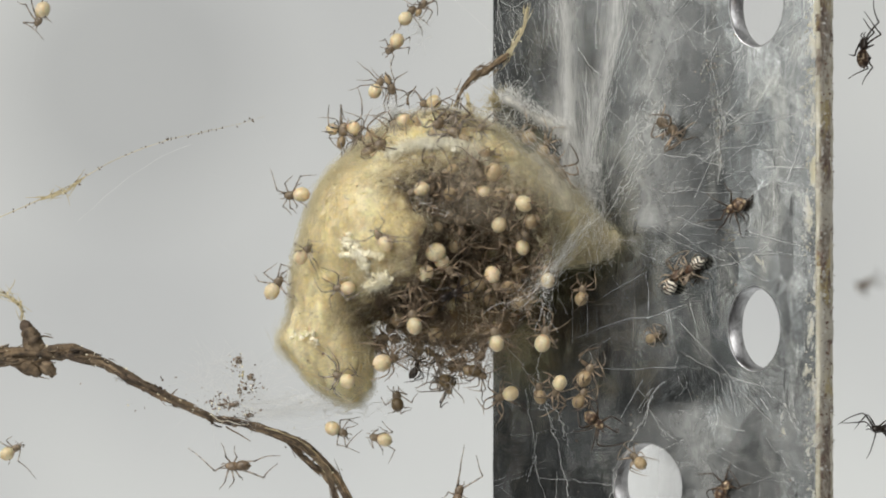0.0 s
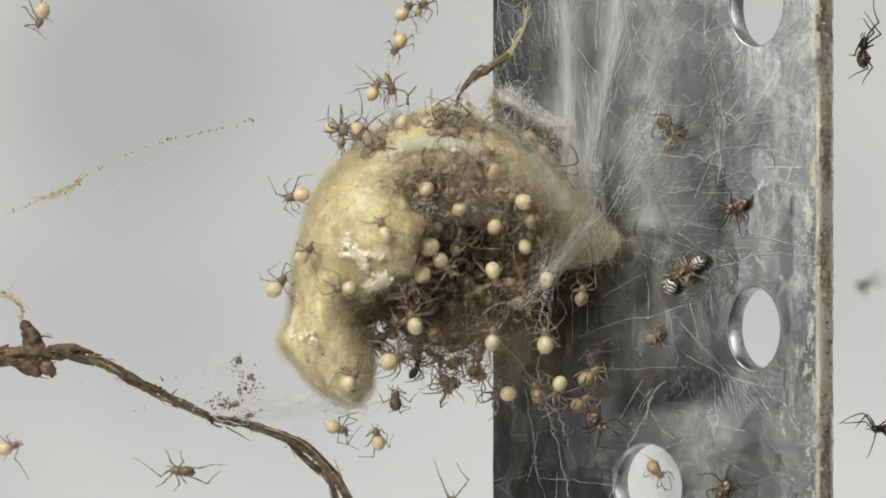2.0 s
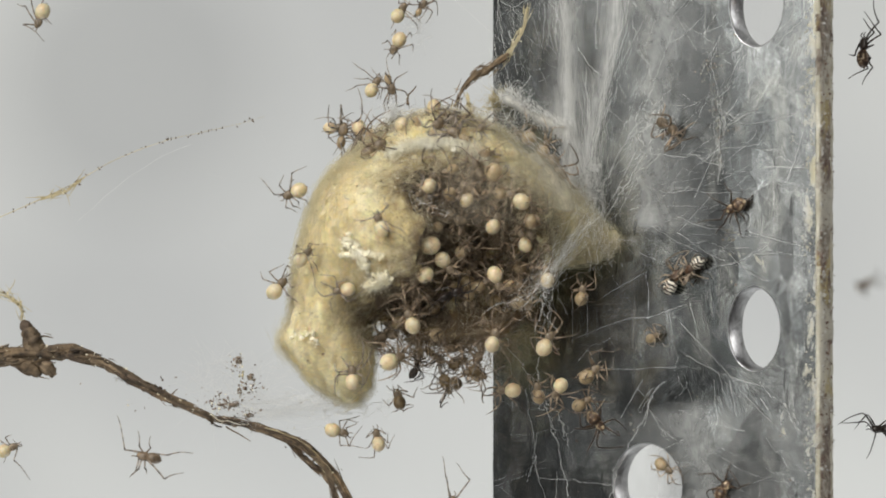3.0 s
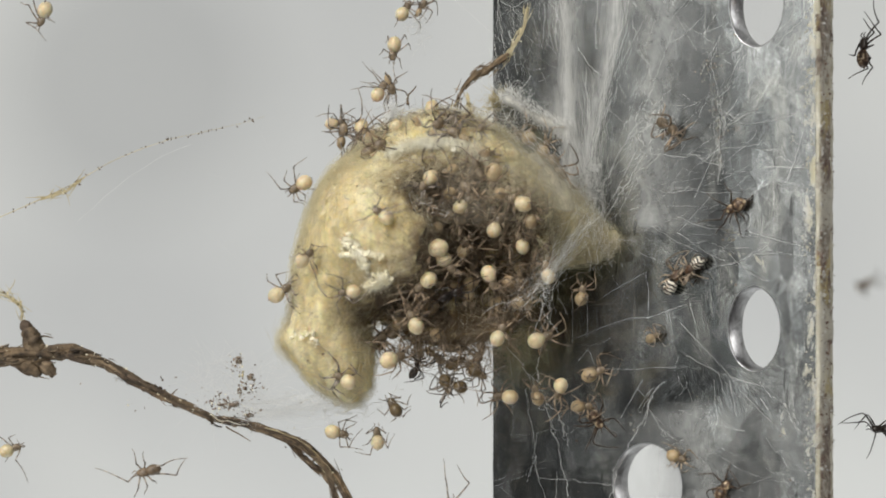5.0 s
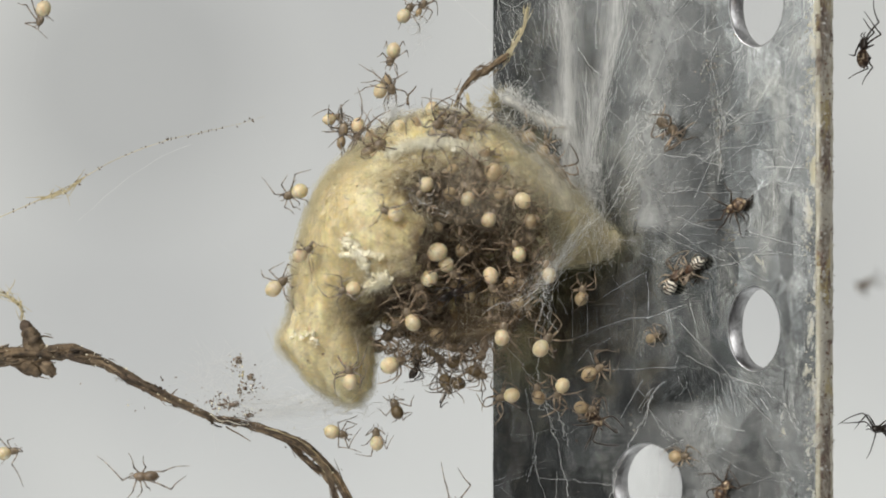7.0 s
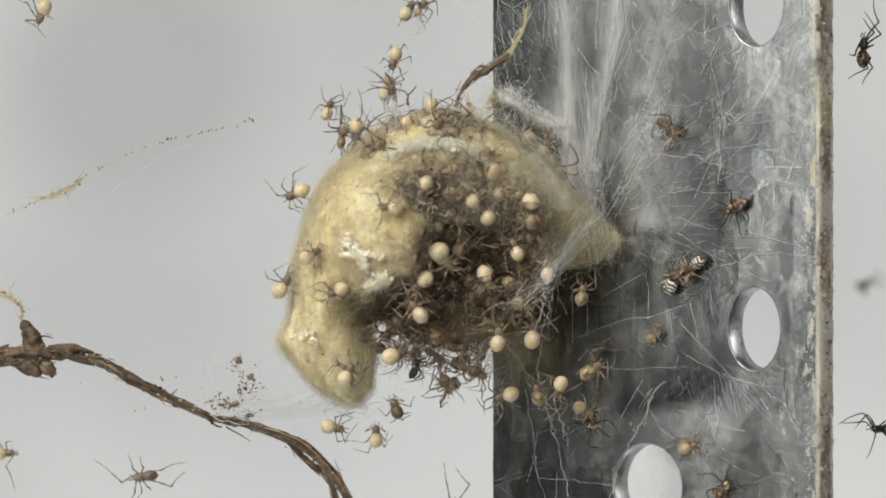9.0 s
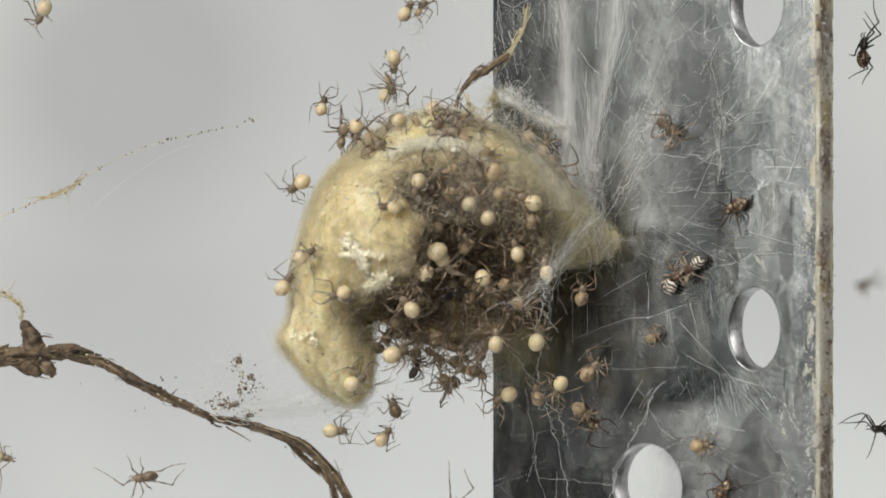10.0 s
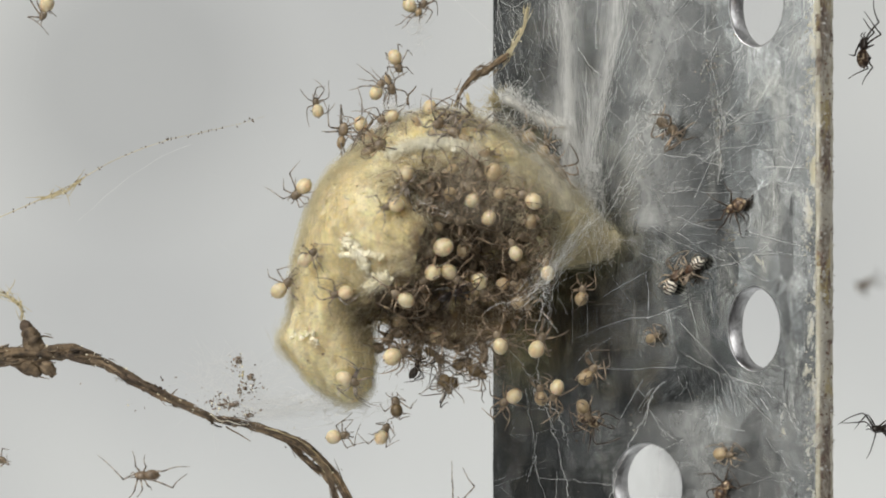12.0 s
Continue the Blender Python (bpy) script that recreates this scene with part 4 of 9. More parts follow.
twig("dry_twig", "curved dry brown twig of peeling twisted fibres below the egg sac",
     [([(-25.32, 0.00, -5.97), (-23.52, 0.00, -5.73), (-21.72, 0.00, -5.61), (-19.77, 0.00, -5.44), (-18.6, 0.00, -5.80)], 0.62, 0.28, 14, "bark"),
      ([(-20.07, 0.00, -5.43), (-18.12, 0.00, -6.03), (-16.32, 0.00, -7.02), (-14.22, 0.00, -8.07), (-12.12, 0.00, -9.03)], 0.34, 0.17, 11, "bark"),
      ([(-12.42, 0.00, -8.97), (-10.62, 0.00, -9.27), (-8.82, 0.00, -9.81), (-7.17, 0.00, -10.62), (-5.82, 0.00, -11.97), (-5.07, 0.00, -13.23), (-4.32, 0.00, -14.97)], 0.16, 0.30, 13, "bark"),
      ([(-8.23, 0.20, -10.19), (-7.18, 0.20, -11.33), (-6.28, 0.20, -11.99), (-5.83, 0.20, -12.89), (-5.53, 0.20, -14.69)], 0.17, 0.20, 4, "bark"),
      ([(-9.39, -0.40, -9.69), (-7.60, -0.40, -10.44), (-6.25, -0.40, -11.64), (-5.50, -0.40, -13.19)], 0.05, 0.06, 2, "husk")],
     [([(-21.54, 0.00, -5.52), (-21.78, 0.00, -4.92), (-22.02, 0.00, -4.32)], (0.45, 0.55, 0.40), "husk"), ([(-21.68, 0.10, -5.97), (-21.02, 0.10, -6.27), (-20.66, 0.10, -6.70)], (0.25, 0.42, 0.16), "husk"), ([(-22.92, 0.00, -5.97), (-21.96, 0.00, -6.33), (-21.42, 0.00, -6.69)], (0.2, 0.45, 0.2), "bark"), ([(-21.96, 0.00, -4.47), (-22.14, 0.00, -4.11), (-22.32, 0.00, -3.87)], (0.30, 0.34, 0.15), "grit")],
     [([(-21.72, 0.00, -4.77), (-21.12, 0.00, -4.65), (-20.67, 0.00, -4.68)], 0.07, "bark"), ([(-14.52, 0.00, -7.92), (-14.28, 0.00, -7.62), (-14.07, 0.00, -7.41)], 0.06, "bark"), ([(-12.34, -0.20, -8.81), (-12.25, -0.20, -9.20), (-11.74, -0.20, -9.47)], 0.10, "bark"), ([(-11.52, 0.00, -9.42), (-10.77, 0.00, -9.87), (-10.17, 0.00, -10.23)], 0.05, "bark"), ([(-21.72, 0.00, -6.69), (-21.18, 0.00, -6.81), (-20.88, 0.00, -6.93)], 0.04, "bark"), ([(-9.39, -0.45, -9.45), (-8.19, -0.45, -9.84), (-7.06, -0.45, -10.49), (-6.10, -0.45, -11.51), (-5.50, -0.45, -12.53)], 0.04, "straw"), ([(-8.79, -0.40, -9.90), (-7.60, -0.40, -10.44), (-6.64, -0.40, -11.19), (-5.95, -0.40, -12.23)], 0.035, "straw"), ([(-7.30, -0.35, -10.74), (-6.25, -0.35, -11.79), (-5.57, -0.35, -12.84)], 0.03, "straw"), ([(-12.33, -0.35, -8.74), (-11.79, -0.35, -9.10), (-11.04, -0.35, -9.19), (-10.29, -0.35, -9.31)], 0.04, "white_pad")])
twig("dry_stalk", "thin bent dry stalk with a frayed straw-coloured end",
     [([(4.44, 0.00, 12.78), (4.23, 0.00, 11.73), (3.72, 0.00, 10.68), (3.33, 0.00, 10.17)], 0.10, 0.22, 3, "straw"), ([(3.41, -0.20, 10.21), (2.34, -0.20, 9.56), (1.53, -0.20, 9.08), (1.02, -0.20, 8.42), (0.66, -0.20, 7.64)], 0.24, 0.18, 5, "bark"), ([(1.25, -1.00, 8.13), (1.43, -1.00, 7.18), (1.61, -1.00, 6.13), (1.73, -1.00, 5.54)], 0.09, 0.07, 2, "straw")],
     [([(1.86, -0.20, 9.26), (2.28, -0.20, 9.38), (2.76, -0.20, 9.74)], (0.10, 0.17, 0.08), "bark")],
     [([(-1.86, 0.00, 7.68), (-1.80, 0.00, 8.19), (-1.38, 0.00, 8.61)], 0.08, "bark"), ([(0.84, -0.50, 7.92), (0.48, -0.50, 7.50), (0.33, -0.50, 7.05)], 0.05, "straw"), ([(1.31, -0.60, 8.09), (1.13, -0.60, 7.05), (1.02, -0.60, 6.00)], 0.04, "straw"), ([(1.43, -0.60, 7.79), (1.97, -0.60, 7.05), (2.63, -0.60, 6.24)], 0.035, "straw"), ([(1.62, -0.40, 7.51), (2.15, -0.40, 7.33), (2.99, -0.40, 6.79)], 0.03, "straw")])
twig("straw_fibre", "pale yellow curled plant fibre beside the dry twig",
     [([(-24.12, 0.00, -2.22), (-23.28, 0.00, -2.43), (-22.68, 0.00, -2.79), (-22.38, 0.00, -3.21), (-22.44, 0.00, -3.75)], 0.10, 0.07, 2, "straw")], [], [([(-23.16, 0.00, -2.49), (-22.86, 0.00, -1.92), (-22.80, 0.00, -1.62)], 0.06, "straw"), ([(-23.67, 0.00, -2.43), (-23.37, 0.00, -2.67), (-23.10, 0.00, -2.76)], 0.05, "straw")])
twig("straw_scrap", "scrap of yellow straw caught on a silk line",
     [([(-21.18, 0.00, 2.67), (-20.37, 0.00, 2.94), (-19.77, 0.00, 3.27), (-19.02, 0.00, 3.87)], 0.05, 0.04, 2, "straw")], [], [([(-20.16, 0.00, 3.09), (-19.86, 0.00, 2.67), (-19.80, 0.00, 2.25)], 0.05, "straw"), ([(-20.37, 0.00, 2.94), (-19.98, 0.00, 2.94), (-19.74, 0.00, 2.79)], 0.03, "straw")])

# ---- silk ----
def silk_thing(name, label, tubes, mat, kind=""):
    return tagged(new(name, tubes.mesh(name, mat)), label, "silk", kind=kind)


rng = random.Random(21)
# drag line with specks of dust
line, specks = Tubes(), Tubes()
path = smooth_path([(-24.72, 0.00, 1.17), (-21.72, 0.00, 2.49), (-19.62, 0.00, 3.48), (-17.52, 0.00, 4.68), (-14.82, 0.00, 5.73), (-12.72, 0.00, 6.21), (-10.92, 0.00, 6.63), (-9.48, 0.00, 7.02)], 14)
line.tube(path, [0.03 - 0.024 * i / len(path) for i in range(len(path))], 4)
for n in range(46):
    p = path[rng.randrange(8, len(path) - 6)] + Vector((rng.gauss(0, 0.06), 0, rng.gauss(0, 0.05)))
    specks.lump(p, [rng.uniform(0.03, 0.10), 0.04, rng.uniform(0.03, 0.05)], 0.4, 4, 5)
far_line = Tubes()
far_line.tube(shaken(smooth_path([(-19.5, 0.3, 1.4), (-17.4, 0.3, 3.3), (-15.2, 0.3, 4.8), (-13.4, 0.3, 5.6)], 12), 0.1, 0.8, 3.0), 0.008, 3)
silk_thing("faint_line", "faint silk line beside the dusty one", far_line, M["silk"])
silk_thing("drag_line", "single silk line strung with dust", line, M["cream_silk"])
tagged(new("dust_specks", specks.mesh("dust_specks", M["grit"])), "dark dust specks along the silk line", "dust", kind="stuff")

# crumbs and frass held in a loose web over the twig
for name, mat, share in (("crumbs", "grit", 0.6), ("husk_flakes", "frass", 0.9), ("pale_flakes", "straw", 0.12), ("silk_crumbs", "white_pad", 0.35)):
    frass = Tubes()
    for cx, cz, wide, tall, count in ((-10.86, -6.12, 0.27, 0.30, 34), (-10.32, -7.17, 0.36, 0.30, 34), (-11.28, -8.25, 0.66, 0.21, 60), (-12.18, -8.25, 0.48, 0.42, 22), (-10.32, -8.82, 0.30, 0.15, 16), (-9.42, -7.77, 1.02, 0.72, 14), (-8.07, -9.48, 0.15, 0.09, 3), (-7.32, -5.97, 0.78, 0.24, 5), (-14.52, -7.77, 1.80, 0.54, 14)):
        for n in range(int(count * share)):
            p = Vector((cx + rng.gauss(0, wide), rng.uniform(-0.5, 0.3), cz + rng.gauss(0, tall)))
            s = 0.016 + 0.052 * rng.random() ** 2.5 + (0.05 if rng.random() < 0.06 else 0)
            frass.lump(p, [s, s * 0.7, s * rng.uniform(0.4, 1.5)], 0.55, 4, 6)
    tagged(new(name, frass.mesh(name, M[mat])), "brown crumbs and frass caught in silk", "debris", kind="stuff")
net = Tubes()
for n in range(70):
    a = Vector((rng.uniform(-12.12, -9.12), rng.uniform(-0.5, 0.6), rng.uniform(-9.12, -7.47)))
    b = Vector((rng.uniform(-8.52, -4.02), rng.uniform(-0.8, 0.6), rng.uniform(-8.82, -7.47)))
    net.tube(thread(a, b, rng.uniform(-0.4, 0.8), 8, 0.6, n), rng.uniform(0.003, 0.008), 3)
for n in range(240):
    a = Vector((rng.uniform(-13.02, -9.12), rng.uniform(-0.4, 0.4), rng.uniform(-8.97, -5.97)))
    b = a + Vector((rng.gauss(0, 1.2), 0, rng.gauss(0, 1.0)))
    net.tube(thread(a, b, 0, 6, 0.25, n), rng.uniform(0.003, 0.007), 3)
clump = Tubes()
for x, z in ((-10.92, -5.85), (-10.26, -6.81), (-11.58, -8.13), (-11.16, -8.31), (-10.44, -8.79), (-10.62, -7.47)):
    for n in range(7):
        s = rng.uniform(0.06, 0.15)
        clump.lump(Vector((x + rng.gauss(0, 0.14), rng.uniform(-0.3, 0.1), z + rng.gauss(0, 0.12))), (s, s * 0.7, s * rng.uniform(0.5, 1.2)), 0.4, 5, 7)
tagged(new("frass_clump", clump.mesh("frass_clump", M["frass"])), "clumps of brown frass in the loose web", "debris", kind="stuff")
silk_thing("loose_web", "wisps of white silk between the twig and the sac", net, M["silk"], "stuff")

band = Tubes()
for line, wide, count in (([(6.09, 1.41, 16.10), (6.48, 1.16, 11.53), (6.77, 0.98, 8.49), (7.06, 0.79, 5.46), (7.41, 0.56, 3.04), (7.85, 0.28, 1.23)], 0.30, 60),
                          ([(6.19, 1.58, 16.12), (6.55, 1.36, 12.15), (6.69, 1.26, 9.72), (6.90, 1.13, 6.69), (7.42, 0.79, 3.05)], 0.10, 60),
                          ([(10.01, -0.99, 15.81), (9.35, -0.56, 11.68), (8.72, -0.16, 9.02), (8.23, 0.16, 6.34), (7.94, 0.34, 3.34)], 0.11, 62),
                          ([(7.44, 1.02, 9.70), (7.79, 0.80, 6.07), (7.96, 0.68, 3.35), (7.87, 0.74, 0.63)], 0.30, 47),
                          ([(8.70, -0.50, 3.02), (7.74, -1.50, 1.36), (6.32, -3.20, -0.41), (4.81, -4.60, -2.14), (2.78, -4.80, -3.67)], 0.42, 17),
                          ([(8.25, -0.50, 2.42), (6.96, -2.20, 0.62), (5.57, -3.80, -1.14), (3.93, -4.80, -2.57)], 0.22, 11),
                          ([(6.56, -1.50, 1.96), (5.76, -2.80, 0.32), (5.07, -3.80, -1.14), (4.38, -4.50, -2.43)], 0.60, 12),
                          ([(8.28, 0.00, 3.33), (7.79, -0.60, 1.82), (8.27, -0.20, 0.33), (9.52, 0.50, 0.03)], 0.60, 19),
                          ([(1.97, -1.00, 7.47), (3.44, -1.50, 6.41), (5.23, -1.20, 4.79), (6.74, -0.80, 3.01)], 0.80, 60)):
    path = smooth_path(line, 8)
    for n in range(count):
        a, b = [Vector((rng.gauss(0, wide), rng.gauss(0, wide * 0.4), rng.gauss(0, wide * 0.4))) for k in range(2)]
        lo = rng.randrange(0, max(1, len(path) // 2))
        hi = len(path) - rng.randrange(0, max(1, (len(path) - lo) // 2))
        pts = [p + a.lerp(b, i / len(path)) for i, p in enumerate(path)][lo:hi]
        band.tube(shaken(shaken(pts, 0.20 + wide * 0.6, 0.6, n * 1.3), 0.12, 2.6, n), 0.0022 + 0.006 * rng.random() ** 4, 3)
silk_thing("silk_sheet", "hazy white band of silk stretched from the sac up the metal strip", band, M["veil_silk"], "stuff")

def silk_veil(name, label, rows, mat, along=24, across=14, ripple=0.12):
    """A thin sheet of silk between two edges; rows: (left point, right point) from top to bottom."""
    left, right = smooth_path([r[0] for r in rows], along), smooth_path([r[1] for r in rows], along)
    v, f, uv = [], [], []
    for i, (a, b) in enumerate(zip(left, right)):
        for k in range(across + 1):
            u = k / across
            p = a.lerp(b, u)
            v.append((p + Vector((0, -1, 0)) * (ripple * noise.noise(p * 1.1) + ripple * math.sin(math.pi * u))) * MM)
            uv.append((u, i / (len(left) - 1)))
    m = across + 1
    for i in range(len(left) - 1):
        for k in range(across):
            f.append((i * m + k, i * m + k + 1, (i + 1) * m + k + 1, (i + 1) * m + k))
    me = mesh_of(name, v, f, M[mat])
    layer = me.uv_layers.new(name="UVMap")
    layer.data.foreach_set("uv", [x for q in me.polygons for i in q.vertices for x in uv[i]])
    return tagged(new(name, me), label, "silk", kind="stuff")


silk_veil("silk_veil", "misty white sheet of silk down the metal to the sac",
          [(strip_face(5.7, 15.0, 0.5), strip_face(8.0, 15.0, 0.5)), (strip_face(5.9, 11.0, 0.6), strip_face(8.2, 11.0, 0.6)),
           (strip_face(5.3, 7.5, 1.0), strip_face(8.8, 7.4, 0.8)), (strip_face(6.2, 4.5, 1.6), strip_face(8.9, 4.5, 1.2)), (strip_face(6.4, 1.8, 2.4), strip_face(9.0, 1.5, 1.6))], "gauze")
silk_veil("silk_veil", "narrow white sheet of silk along a stretched thread",
          [(strip_face(8.9, 15.0, 0.5), strip_face(10.6, 15.0, 0.5)), (strip_face(8.3, 10.0, 0.6), strip_face(9.9, 10.5, 0.6)), (strip_face(7.6, 6.0, 0.8), strip_face(8.9, 6.5, 0.7)), (strip_face(7.4, 3.0, 1.2), strip_face(8.5, 3.2, 1.0))], "gauze")
silk_veil("silk_veil", "thin hazy sheet of silk over the bare metal",
          [(strip_face(7.5, 15.5, 0.2), strip_face(15.0, 15.5, 0.2)), (strip_face(7.5, 9.0, 0.3), strip_face(15.2, 9.0, 0.2)), (strip_face(7.8, 3.0, 0.4), strip_face(14.5, 3.0, 0.2)), (strip_face(9.4, 0.8, 0.4), strip_face(13.0, 0.6, 0.2))], "mist")
silk_veil("silk_veil", "thin hazy sheet of silk across the lower slot",
          [(strip_face(8.6, -8.6, 0.25), strip_face(18.2, -7.0, 0.15)), (strip_face(8.8, -11.5, 0.3), strip_face(18.6, -11.0, 0.15)), (strip_face(9.0, -15.0, 0.3), strip_face(18.6, -15.0, 0.15))], "mist")

silk_veil("silk_veil", "grey dusty film of silk in the lower slot",
          [(strip_face(10.4, -9.6, -1.0), strip_face(12.9, -9.6, -1.0)), (strip_face(10.2, -12.5, -1.0), strip_face(13.2, -12.5, -1.0)), (strip_face(10.0, -16.0, -1.0), strip_face(13.2, -16.0, -1.0))], "film", ripple=0.02)

silk_veil("silk_veil", "dusty brownish gauze across the top of the torn opening",
          [((-2.2, -4.2, 4.9), (4.2, -3.6, 4.7)), ((-2.0, -4.8, 3.9), (4.6, -4.2, 3.7)), ((-1.6, -5.0, 2.6), (4.8, -4.5, 2.4)), ((-1.0, -5.0, 1.2), (4.6, -4.5, 1.0))], "dust_gauze")
silk_veil("silk_veil", "matted sheet of cobweb over the edge of the metal strip",
          [((2.75, 2.6, 7.7), (3.2, 2.6, 8.8)), ((3.7, 2.5, 7.45), (4.15, 2.5, 8.4)), ((4.65, 2.4, 6.75), (5.25, 2.4, 7.65)), ((5.9, 2.2, 6.2), (6.35, 2.2, 7.2)), ((6.6, 2.0, 5.2), (7.5, 2.0, 6.0))], "mat")

silk_veil("silk_veil", "white misty silk over the shoulder of the sac",
          [((3.0, -2.6, 5.8), (6.6, -0.6, 4.9)), ((3.5, -3.2, 4.3), (7.5, -0.5, 3.5)), ((4.3, -3.4, 3.0), (8.2, -0.4, 2.5)), ((4.6, -3.4, 2.0), (8.4, -0.3, 1.5))], "shoulder_gauze")

# fluff on the pointed end of the sac
fluff = Tubes()
for n in range(420):
    u = rng.random() ** 0.8
    p = Vector((6.3 + 3.0 * u, 1.0 + rng.gauss(0, 0.5) - 0.6 * (1 - u), 0.75 - 0.55 * u + rng.gauss(0, 0.62 - 0.38 * u)))
    d = Vector((rng.gauss(0.5, 0.7), rng.gauss(0, 0.4), rng.gauss(-0.1, 0.6))) * 0.34
    fluff.tube(shaken(shaken([p - d, p - d * 0.4, p, p + d * 0.5, p + d], 0.4, 1.1, n * 0.43), 0.12, 4.0, n), 0.006 + 0.014 * rng.random() ** 2, 3)
silk_thing("straw_fluff", "straw-coloured fluff on the pointed end of the sac", fluff, M["cream_silk"], "stuff")

# loose pale silk in the upper part of the torn opening
shreds = Tubes()
for x, z, wide, tall, count in ((3.0, 3.1, 0.75, 0.50, 300), (4.4, 1.9, 0.35, 0.70, 140), (0.6, 4.2, 1.10, 0.30, 200), (-1.5, 3.0, 0.45, 0.80, 130)):
    for n in range(count):
        px, pz = x + rng.gauss(0, wide), z + rng.gauss(0, tall)
        y = sac_front(px, pz)
        if y is None:
            continue
        p = Vector((px, max(y, -4.2) - rng.uniform(0.05, 0.7), pz))
        d = Vector((rng.gauss(0, 1), rng.gauss(0, 0.4), rng.gauss(0, 1))) * 0.30
        shreds.tube(shaken(shaken([p - d, p - d * 0.4, p, p + d * 0.5, p + d], 0.4, 1.1, n * 0.43), 0.12, 4.0, n), 0.006 + 0.016 * rng.random() ** 2, 3)
silk_thing("torn_silk", "pale shreds of torn silk under the rim of the opening", shreds, M["cream_silk"], "stuff")

# tangle of threads over the metal
web = Tubes()
for x0, x1, z0, z1, count, reach, low, high in ((7.8, 14.4, 0.6, 13.3, 64, 2.8, 0.1, 1.8),
                                              (13.3, 18.0, -1.2, 13.5, 40, 2.2, 0.1, 0.4),
                                              (3.0, 13.5, -13.5, -3.6, 14, 3.0, 0.1, 1.8),
                                              (12.0, 18.4, -13.5, -5.4, 34, 1.6, 0.1, 0.3),
                                              (3.0, 6.9, 7.4, 13.5, 60, 3.2, 0.1, 0.9),
                                              (8.7, 13.4, -0.6, 5.3, 26, 2.0, 0.1, 1.6)):
    for n in range(count):
        x, z = rng.uniform(x0, x1), rng.uniform(z0, z1)
        a, way = strip_face(x, z, rng.uniform(low, high)), math.atan2(z - 2.2, x - 8.2) + rng.gauss(0, 0.7)
        s = reach * rng.uniform(0.4, 1.5)
        b = strip_face(x + s * math.cos(way), z + s * math.sin(way), rng.uniform(low, high))
        slack = rng.random() < 0.85
        web.tube(shaken(thread(a, b, rng.uniform(0, 0.25) * slack, 18, rng.uniform(0.01, 0.2) if slack else 0.03, n * 0.7), 0.07 if slack else 0.02, 4.5, n), 0.0024 + 0.008 * rng.random() ** 4, 3)
silk_thing("tangle_web", "tangled fine white threads over the metal strip", web, M["bright_silk"], "stuff")

